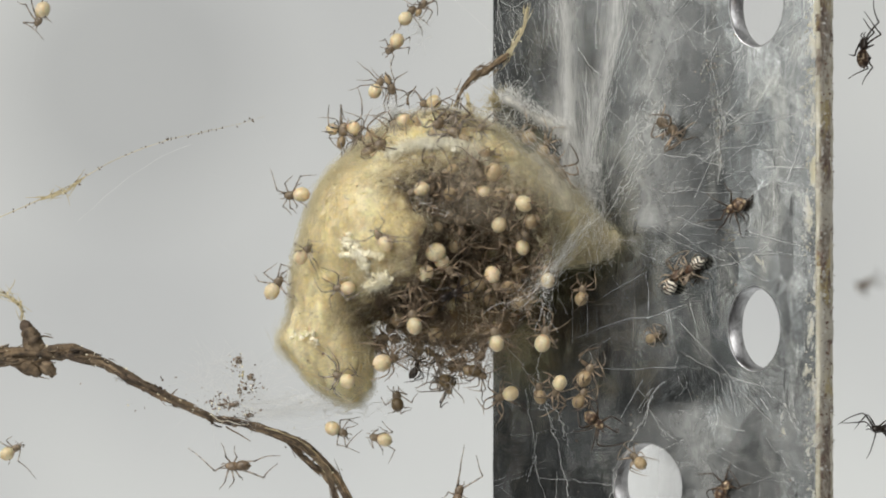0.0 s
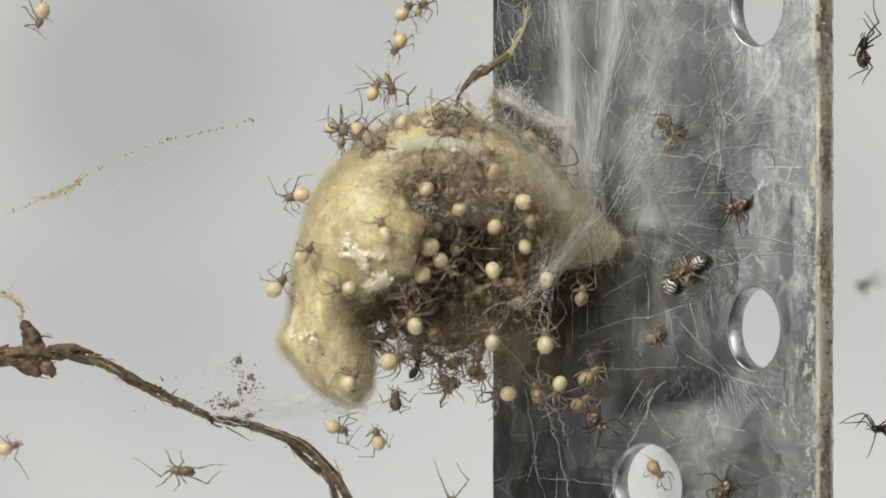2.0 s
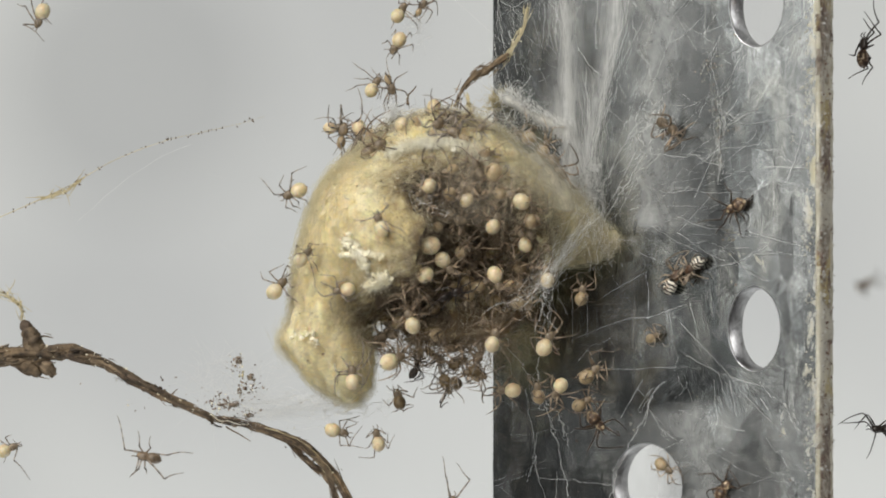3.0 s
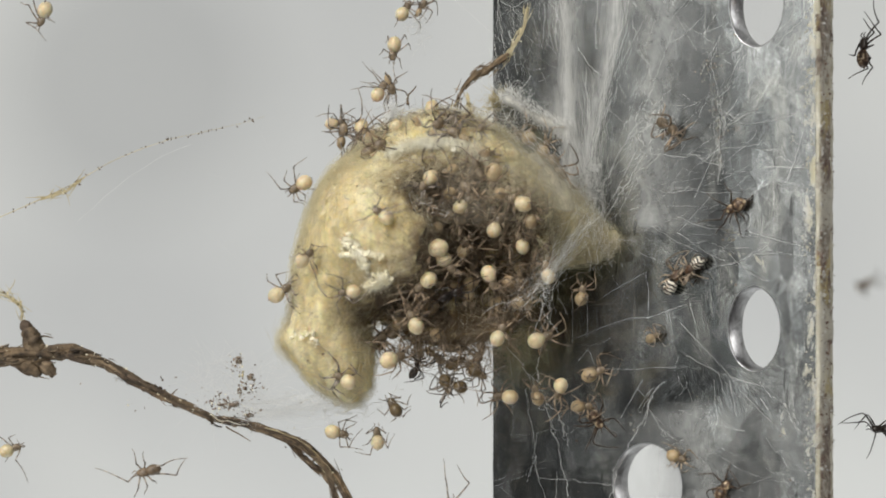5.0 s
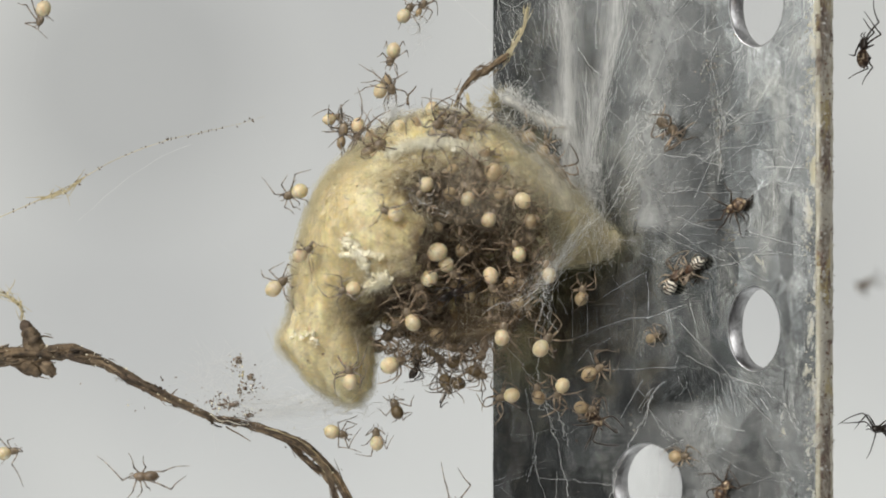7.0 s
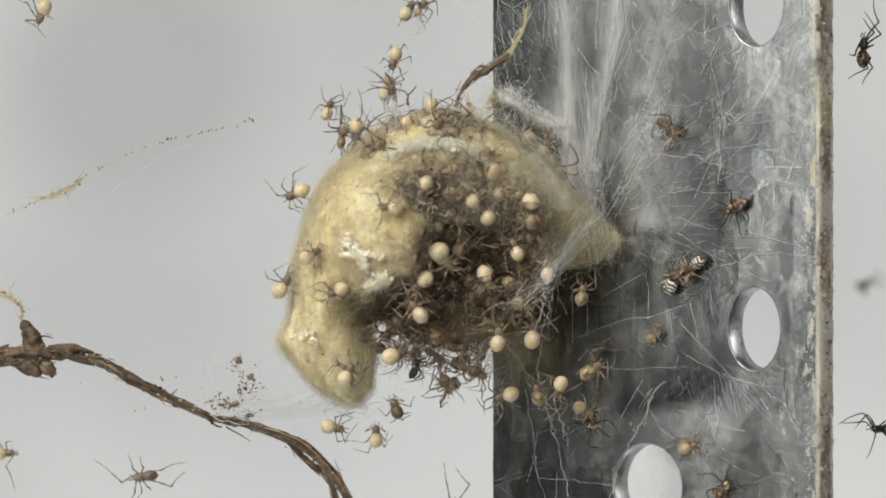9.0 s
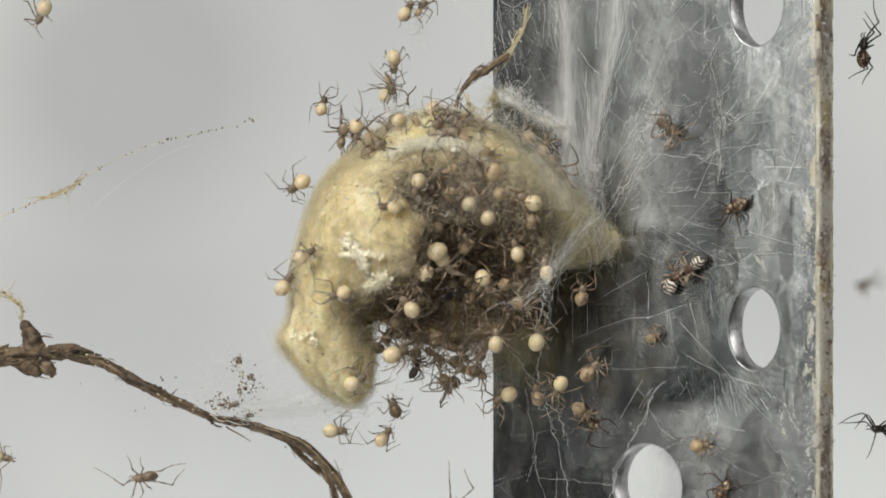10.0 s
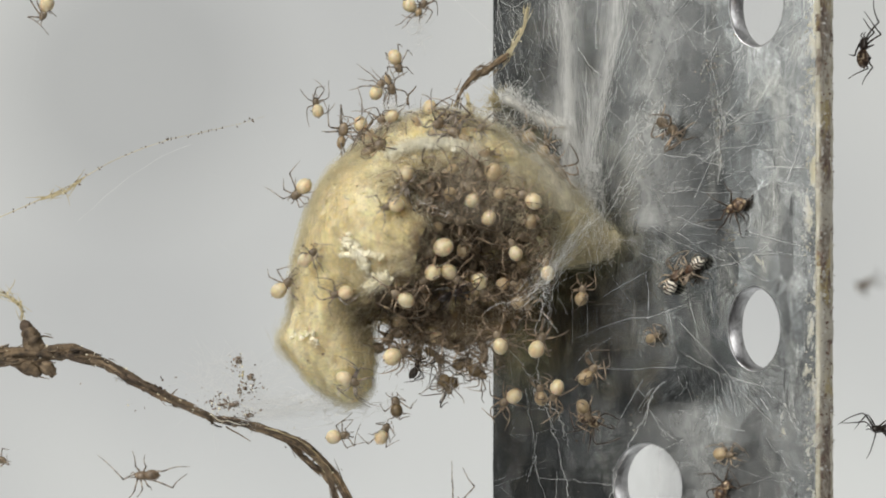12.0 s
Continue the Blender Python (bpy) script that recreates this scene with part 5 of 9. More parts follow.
# coarse crinkled threads
for line, r in (([(6.15, 0.66, -1.48), (5.68, 0.96, -2.99), (5.33, 1.19, -5.12), (5.03, 1.38, -6.64), (5.56, 1.04, -7.98)], 0.022),
                ([(3.40, 2.67, -4.56), (4.00, 2.28, -6.07), (4.89, 1.71, -7.57), (5.57, 1.27, -8.15), (5.78, 1.14, -9.20), (6.07, 0.95, -10.54), (6.51, 0.66, -12.03), (6.80, 0.48, -13.82)], 0.022),
                ([(5.58, 1.50, -8.01), (6.23, 1.08, -9.19), (6.67, 0.80, -10.53)], 0.016),
                ([(8.34, -2.88, 1.79), (7.26, -2.19, 1.06), (6.40, -1.64, 0.03), (6.05, -1.42, -1.40)], 0.016),
                ([(6.63, -2.98, 0.32), (5.92, -2.52, -0.85), (5.05, -1.96, -1.89), (4.04, -1.31, -2.79), (2.87, -0.56, -3.56)], 0.014),
                ([(8.58, -0.07, 1.53), (9.72, -0.80, 3.61), (10.85, -1.53, 5.31), (11.14, -1.71, 4.92), (13.36, -3.14, 4.72), (14.32, -3.75, 5.28)], 0.018),
                ([(8.29, 0.12, 2.13), (8.72, -0.16, 3.93), (9.72, -0.80, 5.70), (10.85, -1.53, 7.15)], 0.016),
                ([(10.32, -0.83, 10.46), (10.88, -1.19, 9.54), (10.88, -1.19, 8.35), (10.60, -1.01, 7.47)], 0.016),
                ([(11.63, -1.19, -7.11), (10.78, -0.65, -8.48), (9.78, -0.01, -10.62), (9.20, 0.36, -12.00), (8.77, 0.64, -13.53)], 0.020),
                ([(10.86, -0.70, -8.48), (11.48, -1.10, -9.49), (12.33, -1.64, -9.90)], 0.014),
                ([(8.29, 0.23, -0.57), (8.87, -0.14, 0.33), (9.44, -0.51, 0.51), (10.21, -1.00, 0.33)], 0.016),
                ([(2.96, 3.90, 13.62), (3.27, 3.70, 11.13), (3.57, 3.51, 9.27), (4.18, 3.12, 8.17), (5.37, 2.35, 7.36)], 0.014),
                ([(4.48, 2.92, -7.63), (4.78, 2.73, -9.77), (5.07, 2.54, -11.59), (5.52, 2.25, -13.70)], 0.014),
                ([(14.01, -2.49, 10.04), (14.29, -2.67, 7.67), (14.43, -2.76, 5.32), (14.34, -2.70, 3.26)], 0.014)):
    t = Tubes()
    k = min(r / 0.016, 1.2)
    path = shaken(shaken(smooth_path(line, 14), 0.2 * k, 0.8, 1.0), 0.12 * k, 3.0, 2.0)
    path = [p + Vector((rng.gauss(0, 0.03), rng.gauss(0, 0.03), rng.gauss(0, 0.03))) * k for p in path]
    t.tube(path, [r * rng.uniform(0.35, 0.75) for p in path], 4)
    for n in range(2 + len(path) // 14):
        i = rng.randrange(len(path) - 8)
        side = Vector((rng.gauss(0, 0.22), 0.05, rng.gauss(0, 0.22)))
        spur = [path[i + k] + side * (k / 7 if n & 1 else math.sin(k / 7 * math.pi)) + Vector((rng.gauss(0, 0.03), 0, rng.gauss(0, 0.03))) for k in range(8)]
        t.tube(spur, [r * rng.uniform(0.25, 0.55) for p in spur], 3)
    silk_thing("crinkled_thread", "coarse crinkled white silk thread hanging before the metal", t, M["bright_silk"])

# taut fine threads across the dark part of the strip
for line in ([(7.48, -4.77), (9.93, -3.77), (11.11, -3.66)],
             [(8.04, -5.36), (8.86, -6.37), (12.47, -6.23)],
             [(8.86, -2.55), (10.99, -1.20)],
             [(10.99, -1.20), (11.17, -2.37), (11.11, -3.84)],
             [(7.25, -2.26), (7.25, -5.17)],
             [(8.04, -2.47), (8.04, -4.75)],
             [(13.22, -2.79), (13.59, -4.63)],
             [(11.31, -7.41), (10.62, -8.58)],
             [(10.54, -7.32), (11.22, -8.13)],
             [(11.11, -3.66), (12.83, -2.95)],
             [(8.04, -5.36), (7.51, -6.08)]):
    t = Tubes()
    path = shaken(smooth_path([strip_face(x, z, 0.5) for x, z in line], 12), 0.05, 1.5, line[0][0])
    t.tube(path, [rng.uniform(0.003, 0.008) for p in path], 3)
    for n in range(5):
        t.lump(path[rng.randrange(len(path))], (0.018, 0.018, 0.022), 0.4, 4, 5)
    silk_thing("taut_thread", "taut fine silk thread with tiny beads before the metal", t, M["bright_silk"])

# trail of shed skin and crumbs on the metal
for name, mat, share in (("shed_skin", "paint", 0.7), ("skin_crumbs", "frass", 0.7)):
    t = Tubes()
    for x, z, wide, tall, count in ((14.00, 9.74, 0.18, 0.16, 22), (14.03, 9.26, 0.21, 0.21, 36), (14.14, 8.61, 0.10, 0.21, 14), (14.17, 7.72, 0.10, 0.31, 24), (14.42, 6.68, 0.13, 0.26, 16), (14.53, 5.93, 0.10, 0.26, 16), (15.13, 6.27, 0.13, 0.10, 16), (14.58, 4.75, 0.08, 0.36, 10), (14.91, 0.83, 0.16, 0.16, 16)):
        for n in range(int(count * share)):
            s = 0.012 + 0.032 * rng.random() ** 2
            p = strip_face(x + rng.gauss(0, wide * 1.5), z + rng.gauss(0, tall * 1.3), rng.uniform(0.02, 0.15))
            t.lump(p, (s, s * 0.6, s * rng.uniform(0.6, 2.0)), 0.5, 4, 6)
    tagged(new(name, t.mesh(name, M[mat])), "yellowish shed skins and crumbs stuck to the metal", "debris", kind="stuff")

# bright kinked threads over the far end of the sac
kinks = Tubes()
for line, wide, count in (([(8.84, -0.60, 3.32), (7.81, -1.80, 1.36), (6.46, -3.40, -0.26), (4.95, -4.80, -2.00), (3.34, -5.20, -3.29)], 0.50, 16),
                          ([(7.62, -1.00, 2.71), (6.36, -2.40, 0.91), (5.57, -3.80, -0.85), (5.33, -4.60, -2.58), (5.53, -4.60, -4.32)], 0.60, 18),
                          ([(4.64, -1.00, 5.69), (5.97, -1.40, 3.89), (7.01, -1.40, 2.40), (7.91, -1.20, 0.62), (8.28, -1.00, -1.16)], 0.60, 20),
                          ([(10.01, -0.87, 12.55), (9.01, -0.23, 9.01), (8.29, 0.23, 6.04), (8.01, 0.42, 3.04), (8.29, 0.23, 0.63)], 0.35, 30),
                          ([(11.16, -1.37, 9.53), (10.32, -0.83, 7.19), (10.88, -1.19, 5.32), (9.75, -0.46, 3.62), (8.60, 0.28, 1.53)], 0.90, 15),
                          ([(2.53, 3.58, 9.27), (2.95, 3.31, 8.49), (3.62, 2.88, 8.06), (4.76, 2.15, 7.71), (5.79, 1.48, 7.16), (6.82, 0.82, 6.43)], 0.22, 46),
                          ([(2.71, 3.47, 11.73), (2.83, 3.39, 9.87), (3.07, 3.23, 8.63), (3.71, 2.82, 8.12), (4.46, 2.34, 7.78)], 0.12, 22),
                          ([(14.04, -2.75, 9.73), (14.13, -2.80, 7.67), (14.40, -2.98, 5.31), (14.54, -3.07, 3.25)], 0.25, 5)):
    path = smooth_path(line, 10)
    for n in range(count):
        lo = rng.randrange(0, len(path) - 8)
        a, c = Vector((rng.gauss(0, wide), rng.gauss(0, 0.2), rng.gauss(0, wide * 0.6))), Vector((rng.gauss(0, wide), rng.gauss(0, 0.2), rng.gauss(0, wide * 0.6)))
        pts = path[lo:lo + rng.randrange(8, 26)]
        pts = [p + a.lerp(c, i / len(pts)) + Vector((rng.gauss(0, 0.045), rng.gauss(0, 0.04), rng.gauss(0, 0.045))) for i, p in enumerate(pts)]
        kinks.tube(shaken(pts, 0.25, 0.9, n * 2.3), 0.003 + 0.008 * rng.random() ** 3, 3)
silk_thing("kinked_threads", "bright kinked silk threads over the end of the sac", kinks, M["bright_silk"], "stuff")

# matted silk on the near edge of the strip, and where the sheets meet the sac
for label, line, wide, count, mats in (("matted arc of white silk across the edge of the strip", [(3.06, 7.98), (3.76, 8.49), (4.52, 8.15), (5.13, 7.29), (6.18, 6.95), (6.98, 6.15)], 0.17, 330, ("bright_silk", "straw")),
                                       ("matted knot of white silk above the end of the sac", [(7.95, 2.47), (8.10, 3.38), (8.45, 4.29)], 0.30, 160, ("silk", "silk"))):
    path = smooth_path([strip_face(x, z, 0.7) for x, z in line], 14)
    mats = [(M[m], Tubes()) for m in mats]
    for n in range(count):
        u = rng.random() ** 1.3
        p = path[int(u * (len(path) - 1))] + Vector((rng.gauss(0, wide), rng.gauss(0, 0.15), rng.gauss(0, wide)))
        d = Vector((rng.gauss(0, 1), rng.gauss(0, 0.5), rng.gauss(0, 1))) * 0.36
        mats[1 if u < 0.2 else 0][1].tube(shaken(shaken([p + d * k for k in (-1, -0.5, 0, 0.5, 1)], 0.4, 1.2, n * 0.31), 0.12, 4.0, n), 0.004 + 0.012 * rng.random() ** 3, 3)
        if n % 4 == 0:
            s = 0.03 + 0.10 * rng.random() ** 2
            mats[1 if u < 0.2 else 0][1].lump(p + d * 0.3, (s * 1.6, s * 0.6, s), 0.6, 5, 7)
    for mat, t in mats:
        if t.v:
            silk_thing("matted_silk", label, t, mat, "stuff")

# tufts of matted silk
for x, y, z, wide, tall, count in ((14.90, -2.47, 6.95, 0.24, 0.18, 16),
                                    (11.32, -0.64, 6.96, 0.27, 0.27, 40),
                                    (11.52, -0.65, 6.36, 0.24, 0.18, 24),
                                    (-2.74, -1.00, 7.09, 0.10, 0.34, 120),
                                    (-1.32, 0.00, 11.88, 0.25, 0.60, 40),
                                    (-5.18, -1.00, -7.86, 1.20, 0.40, 160),
                                    (-0.93, -4.50, 1.94, 0.42, 0.36, 18)):
    t = Tubes()
    for n in range(count):
        p = Vector((x + rng.gauss(0, wide), y + rng.gauss(0, 0.2), z + rng.gauss(0, tall)))
        d = Vector((rng.gauss(0, 1), rng.gauss(0, 0.5), rng.gauss(0, 1))) * 0.28
        path = [p + d * u for u in (-1, -0.6, -0.2, 0.2, 0.6, 1)]
        t.tube(shaken(shaken(path, 0.5, 1.3, n * 0.37), 0.16, 4.0, n), 0.005 + 0.012 * rng.random() ** 2, 4)
    silk_thing("silk_tuft", "small tuft of matted white silk", t, M["bright_silk"])

# dusty threads across the torn opening
haze = Tubes()
for n in range(950):
    c, r = SAC_HOLES[rng.choice((0, 0, 1, 2, 2, 2))]
    x, z = c[0] + rng.gauss(0, 0.5) * r[0], c[2] + rng.gauss(0, 0.5) * r[2]
    y = sac_front(x, z)
    if y is None:
        continue
    a = Vector((x, max(y, -4.2) - rng.uniform(0.0, 0.7), z))
    b = a + Vector((rng.gauss(0, 0.9), rng.gauss(0, 0.4), rng.gauss(0, 0.9)))
    haze.tube(thread(a, b, rng.uniform(-0.2, 0.3), 8, 0.5, n * 0.9), rng.uniform(0.003, 0.008), 3)
silk_thing("dusty_threads", "dusty grey threads across the torn opening", haze, M["haze_silk"], "stuff")

# brown matted threads hanging under the opening
mat_web = Tubes()
for n in range(420):
    x, z = rng.uniform(-2.78, 3.87), rng.gauss(-5.05, 0.5)
    a = Vector((x, rng.uniform(-3.4, -0.6), z))
    d = Vector((rng.gauss(0, 0.8), rng.gauss(0, 0.4), rng.gauss(0, 0.55)))
    mat_web.tube(thread(a - d, a + d, rng.uniform(-0.1, 0.3), 8, 0.4, n * 1.1), rng.uniform(0.004, 0.013), 3)
silk_thing("soiled_threads", "brown matted threads hanging under the torn opening", mat_web, M["dusty_silk"], "stuff")

# fine lines that carry the spiders out in the open
for x, y, z in ((-21.37, 0.00, 12.36),
                (-1.81, 0.00, 12.48),
                (-2.66, 0.00, 10.80),
                (-3.46, 0.00, 8.65),
                (-5.56, -0.50, 6.31),
                (-2.35, -1.40, 6.69),
                (-7.77, -1.60, 2.83),
                (-7.13, -4.20, -0.19),
                (-8.73, -2.40, -1.92),
                (-5.54, -0.50, -9.62),
                (-3.39, -0.50, -10.03),
                (-2.42, -0.80, -8.04),
                (-10.85, -0.50, -11.49),
                (0.78, -0.50, -13.07),
                (-22.87, 0.00, -10.69),
                (-2.86, -2.80, -5.80),
                (0.14, -1.50, -6.95),
                (1.09, -2.00, -6.26),
                (0.73, -1.60, -6.04)):
    t = Tubes()
    for n in range(3):
        way = rng.uniform(0, 6.28)
        far = Vector((x + 5 * math.cos(way), y + rng.uniform(0, 2), z + 5 * math.sin(way)))
        t.tube(thread((x, y + 0.15, z), far, 0.1, 10, 0.15, n + x), 0.0022, 3)
    silk_thing("carrier_threads", "fine threads that a spiderling hangs in", t, M["silk"], "stuff")

# ---- spiderlings ----
LEG_PLAN = ((0.24, 50, 2.10, -25), (0.10, 78, 1.75, -17), (-0.05, 108, 1.30, 15), (-0.17, 134, 1.95, 24))


def ellipsoid(name, centre, radii, mat, wobble=0.02, sides=18, rings=12, taper=0.0):
    v, f = [], []
    for i in range(rings + 1):
        th = math.pi * i / rings
        for k in range(sides):
            w = 2 * math.pi * k / sides
            x = math.cos(th)
            g = 1 + taper * x
            p = Vector((x * radii[0], math.sin(th) * math.cos(w) * radii[1] * g, math.sin(th) * math.sin(w) * radii[2] * g))
            p *= 1 + wobble * noise.noise(p * 5)
            v.append((p + Vector(centre)) * MM)
    for i in range(rings):
        for k in range(sides):
            k2 = (k + 1) % sides
            f.append((i * sides + k, i * sides + k2, (i + 1) * sides + k2, (i + 1) * sides + k))
    return mesh_of(name, v, f, mat)


def leg_meshes(length, bend, side, curl, mat):
    """A jointed leg that leaves the hip along +x: the thigh to the knee, and the shin to the claw from the knee on."""
    shares = (0.30, 0.11, 0.24, 0.22, 0.13)
    lifts = (38 * curl, 8, -38 * curl, -46 * curl, -30)
    widths = ((0.058, 0.046), (0.040, 0.045), (0.041, 0.034), (0.029, 0.027), (0.020, 0.013))
    pieces, pts, rad, p, az = [], [Vector((0, 0, 0))], [0.045], Vector((0, 0, 0)), 0.0
    knee = Vector((0, 0, 0))
    for n, (share, lift, (w0, w1), turn) in enumerate(zip(shares, lifts, widths, (1.1, 1.5, 0.6, 0.4, 0.0))):
        d = Vector((math.cos(radians(lift)) * math.cos(radians(az)), math.cos(radians(lift)) * math.sin(radians(az)), math.sin(radians(lift))))
        for u, w in ((0.25, w0), (0.6, (w0 + w1) / 2)):
            pts.append(p + d * (length * share * u))
            rad.append(w)
        p = p + d * (length * share)
        az += bend * side * curl * turn
        if n == 1:
            pieces.append((pts + [p], rad + [0.030]))
            knee, pts, rad = p.copy(), [p.copy()], [0.031]
    pieces.append(([q - knee for q in pts + [p]], rad + [0.010]))
    out = []
    for name, (q, r) in zip(("leg", "shin"), pieces):
        t = Tubes()
        curve = smooth_path(q, 3)
        t.tube(curve, [float(np.interp(i / 3, range(len(r)), r)) for i in range(len(curve))], 6)
        out.append(t.mesh(name, mat))
    return out[0], out[1], knee


def make_spider(abdomen, body, leg, label, group, curl=1.0, belly=(0.49, 0.435, 0.43), gap=0.0, mark=None, reach=1.2, sweep=1.0):
    thing = new("spiderling")
    tagged(thing, label, "spider", group)
    part("cephalothorax", ellipsoid("cephalothorax", (0.31, 0, 0), (0.34, 0.25, 0.20), M[body], 0.06, taper=-0.15), thing)
    sack = part("abdomen", ellipsoid("abdomen", (-0.38 - gap, 0, 0.06), belly, M[abdomen], 0.03), thing)
    part("spinneret", ellipsoid("spinneret", (-0.36 - gap - belly[0], 0, 0.02), (0.07, 0.05, 0.05), M[mark or body], 0.03, 8, 6), sack)
    for side in (1, -1):
        for x, az, length, bend in LEG_PLAN:
            thigh, shin, knee = leg_meshes(length * reach, bend, side, curl, M[leg])
            leg_part = part("leg", thigh, thing, m=pose((x + 0.24) * MM, 0.17 * side * MM, 0.0, 0, 0, az * sweep * side))
            part("shin", shin, leg_part, m=Matrix.Translation(knee * MM))
        t = Tubes()
        t.tube([(0.56, 0.10 * side, -0.03), (0.74, 0.16 * side, 0.06), (0.86, 0.13 * side, -0.06)], [0.03, 0.034, 0.024], 6)
        part("pedipalp", t.mesh("pedipalp", M[leg]), thing)
    return thing


def facing(x, y, z, heading, roll=0, pitch=0, size=1.0, turn=0.0):
    """A spider's pose, in millimetres and degrees: its back towards -y, its head along heading in the upright plane,
    all turned about the upright by turn."""
    a = radians(heading)
    fwd, up = Vector((math.cos(a), 0, math.sin(a))), Vector((0, -1, 0))
    m = Matrix((fwd, up.cross(fwd), up)).transposed().to_4x4()
    m = Matrix.Translation(Vector((x, y, z)) * MM) @ Matrix.Rotation(turn, 4, "Z") @ m @ pose(0, 0, 0, roll, pitch, 0)
    return m @ Matrix.Scale(size, 4)


SPIDERS, STANDS = {}, {}
KINDS = {}
rng_pose = random.Random(11)


def spider(key, kind, x, y, z, heading, roll=0, pitch=0, size=1.0, spread=16, label="", turn=0.0):
    """One spider, its legs each a little differently set."""
    if kind not in KINDS:
        KINDS[kind] = make_spider(*KIND_PLAN[kind])
        ob = KINDS[kind]
        ob.matrix_basis = facing(x, y, z, heading, roll, pitch, size, turn)
    else:
        ob = copy_thing(KINDS[kind], facing(x, y, z, heading, roll, pitch, size, turn))
    for child in ob.children:
        if child.name.startswith("leg"):
            loc = child.matrix_basis.translation.copy()
            rot = Matrix.Rotation(radians(rng_pose.gauss(0, spread)), 4, "Z") @ child.matrix_basis.to_3x3().to_4x4() @ pose(0, 0, 0, rng_pose.gauss(0, spread * 1.6), rng_pose.gauss(0, spread * 0.9), 0)
            child.matrix_basis = Matrix.Translation(loc) @ rot
            for shin in child.children:
                knee = shin.matrix_basis.translation.copy()
                shin.matrix_basis = Matrix.Translation(knee) @ pose(0, 0, 0, 0, rng_pose.gauss(0, 16), rng_pose.gauss(0, 22))
    if label:
        tagged(ob, label)
    SPIDERS[key], STANDS[key] = ob, (x, y, z, heading, roll, pitch)
    return ob


KIND_PLAN = {
    "pale": ("cream", "brown", "leg", "newly hatched spiderling with a round cream abdomen and grey-brown legs", "spiderlings round the egg sac", 1.0),
    "curled": ("cream", "brown", "leg", "newly hatched spiderling with a cream abdomen and drawn-up legs", "spiderlings round the egg sac", 1.35),
    "tan": ("tan", "brown", "pale_leg", "spiderling with a tan abdomen and pale brown legs", "spiderlings round the egg sac", 1.2),
    "brown": ("tan", "brown", "leg", "small brown spiderling with thin grey-brown legs", "spiderlings round the egg sac", 1.0, (0.32, 0.21, 0.21), -0.06),
    "walker": ("dun", "dun", "leg", "slim dark brown spiderling with long thin legs in the web", "spiderlings round the egg sac", 1.0, (0.40, 0.28, 0.28), -0.14, None, 1.22),
    "tangled": ("brown", "brown", "dim_leg", "brown spiderling with folded legs in the crowd", "spiderlings round the egg sac", 1.4, (0.33, 0.25, 0.25), -0.06),
    "shaded": ("tan", "brown", "dim_leg", "spiderling with a tan abdomen and dark folded legs in the crowd", "spiderlings round the egg sac", 1.3),
    "inside": ("cream", "brown", "dim_leg", "newly hatched spiderling with a round cream abdomen and dark legs", "spiderlings round the egg sac", 0.95, (0.49, 0.435, 0.43), 0.0, None, 1.1, 0.78),
    "olive": ("olive", "brown", "leg", "spiderling with an olive abdomen and hooked grey legs under the sac", "spiderlings round the egg sac", 1.35, (0.42, 0.36, 0.34), -0.20),
    "russet": ("spotted", "spotted", "dark_leg", "dark brown spider with thin legs on the metal strip", "spiders on the metal strip", 1.1, (0.42, 0.36, 0.35), -0.14),
    "dark": ("dark", "dark", "dark", "dark slender spider hanging in the web", "dark spiders in the web", 0.9, (0.44, 0.28, 0.28), 0.05, "dark"),
    "hanger": ("spotted", "dark", "dark", "dark slender spider hanging in the web", "dark spiders in the web", 0.9, (0.44, 0.31, 0.31), 0.0, "dark"),
    "striped": ("striped", "russet", "pale_leg", "dead spider with a black and white striped abdomen", "spiders on the metal strip", 1.5, (0.46, 0.36, 0.36)),
}

spider("a1", "pale", -21.37, 0.00, 12.36, -115, 40, 0, 0.93)
spider("a2", "pale", -1.81, 0.00, 12.48, 50, 20, 0, 0.88)
spider("a3", "pale", -2.66, 0.00, 10.80, -130, 0, 0, 0.93)
spider("a4", "pale", -3.46, 0.00, 8.65, 60, 10, 0, 0.88)
spider("a5", "pale", -5.56, -0.50, 6.31, -10, 20, 0, 0.79)
spider("a6", "pale", -4.53, -0.60, 6.10, -60, 10, 0, 0.93)
spider("a7", "pale", -2.35, -1.40, 6.69, 200, 0, 0, 0.84)
spider("a8", "pale", -0.75, -0.70, 7.73, 190, 0, 20, 0.88)
spider("a9", "pale", -7.77, -1.60, 2.83, 185, 0, 0, 0.98)
spider("a10", "pale", -7.13, -4.20, -0.19, 50, 15, 0, 0.88, label="spiderling with a cream abdomen crawling on the silk of the sac")
spider("a11", "curled", -8.73, -2.40, -1.92, 55, 10, 0, 0.93)
spider("a12", "pale", -5.17, -4.30, -2.00, 180, 0, 0, 0.84, label="spiderling with a cream abdomen crawling on the silk of the sac")
spider("a13", "pale", -3.11, -5.90, 0.52, 130, 0, 0, 0.88, label="spiderling with a cream abdomen crawling on the silk of the sac")
spider("a14", "pale", -1.40, -4.50, 2.95, 200, 0, 0, 0.91, label="spiderling with a cream abdomen crawling on the silk of the sac")
spider("a15", "pale", -5.23, -3.30, -6.68, 150, 0, 0, 0.91, label="spiderling with a cream abdomen crawling on the silk of the sac")
spider("a16", "pale", -5.54, -0.50, -9.62, -25, 10, 0, 0.93)
spider("a17", "pale", -3.39, -0.50, -10.03, 165, 20, 0, 0.88)
spider("a18", "olive", -2.42, -0.80, -8.04, 95, 0, 0, 0.92)
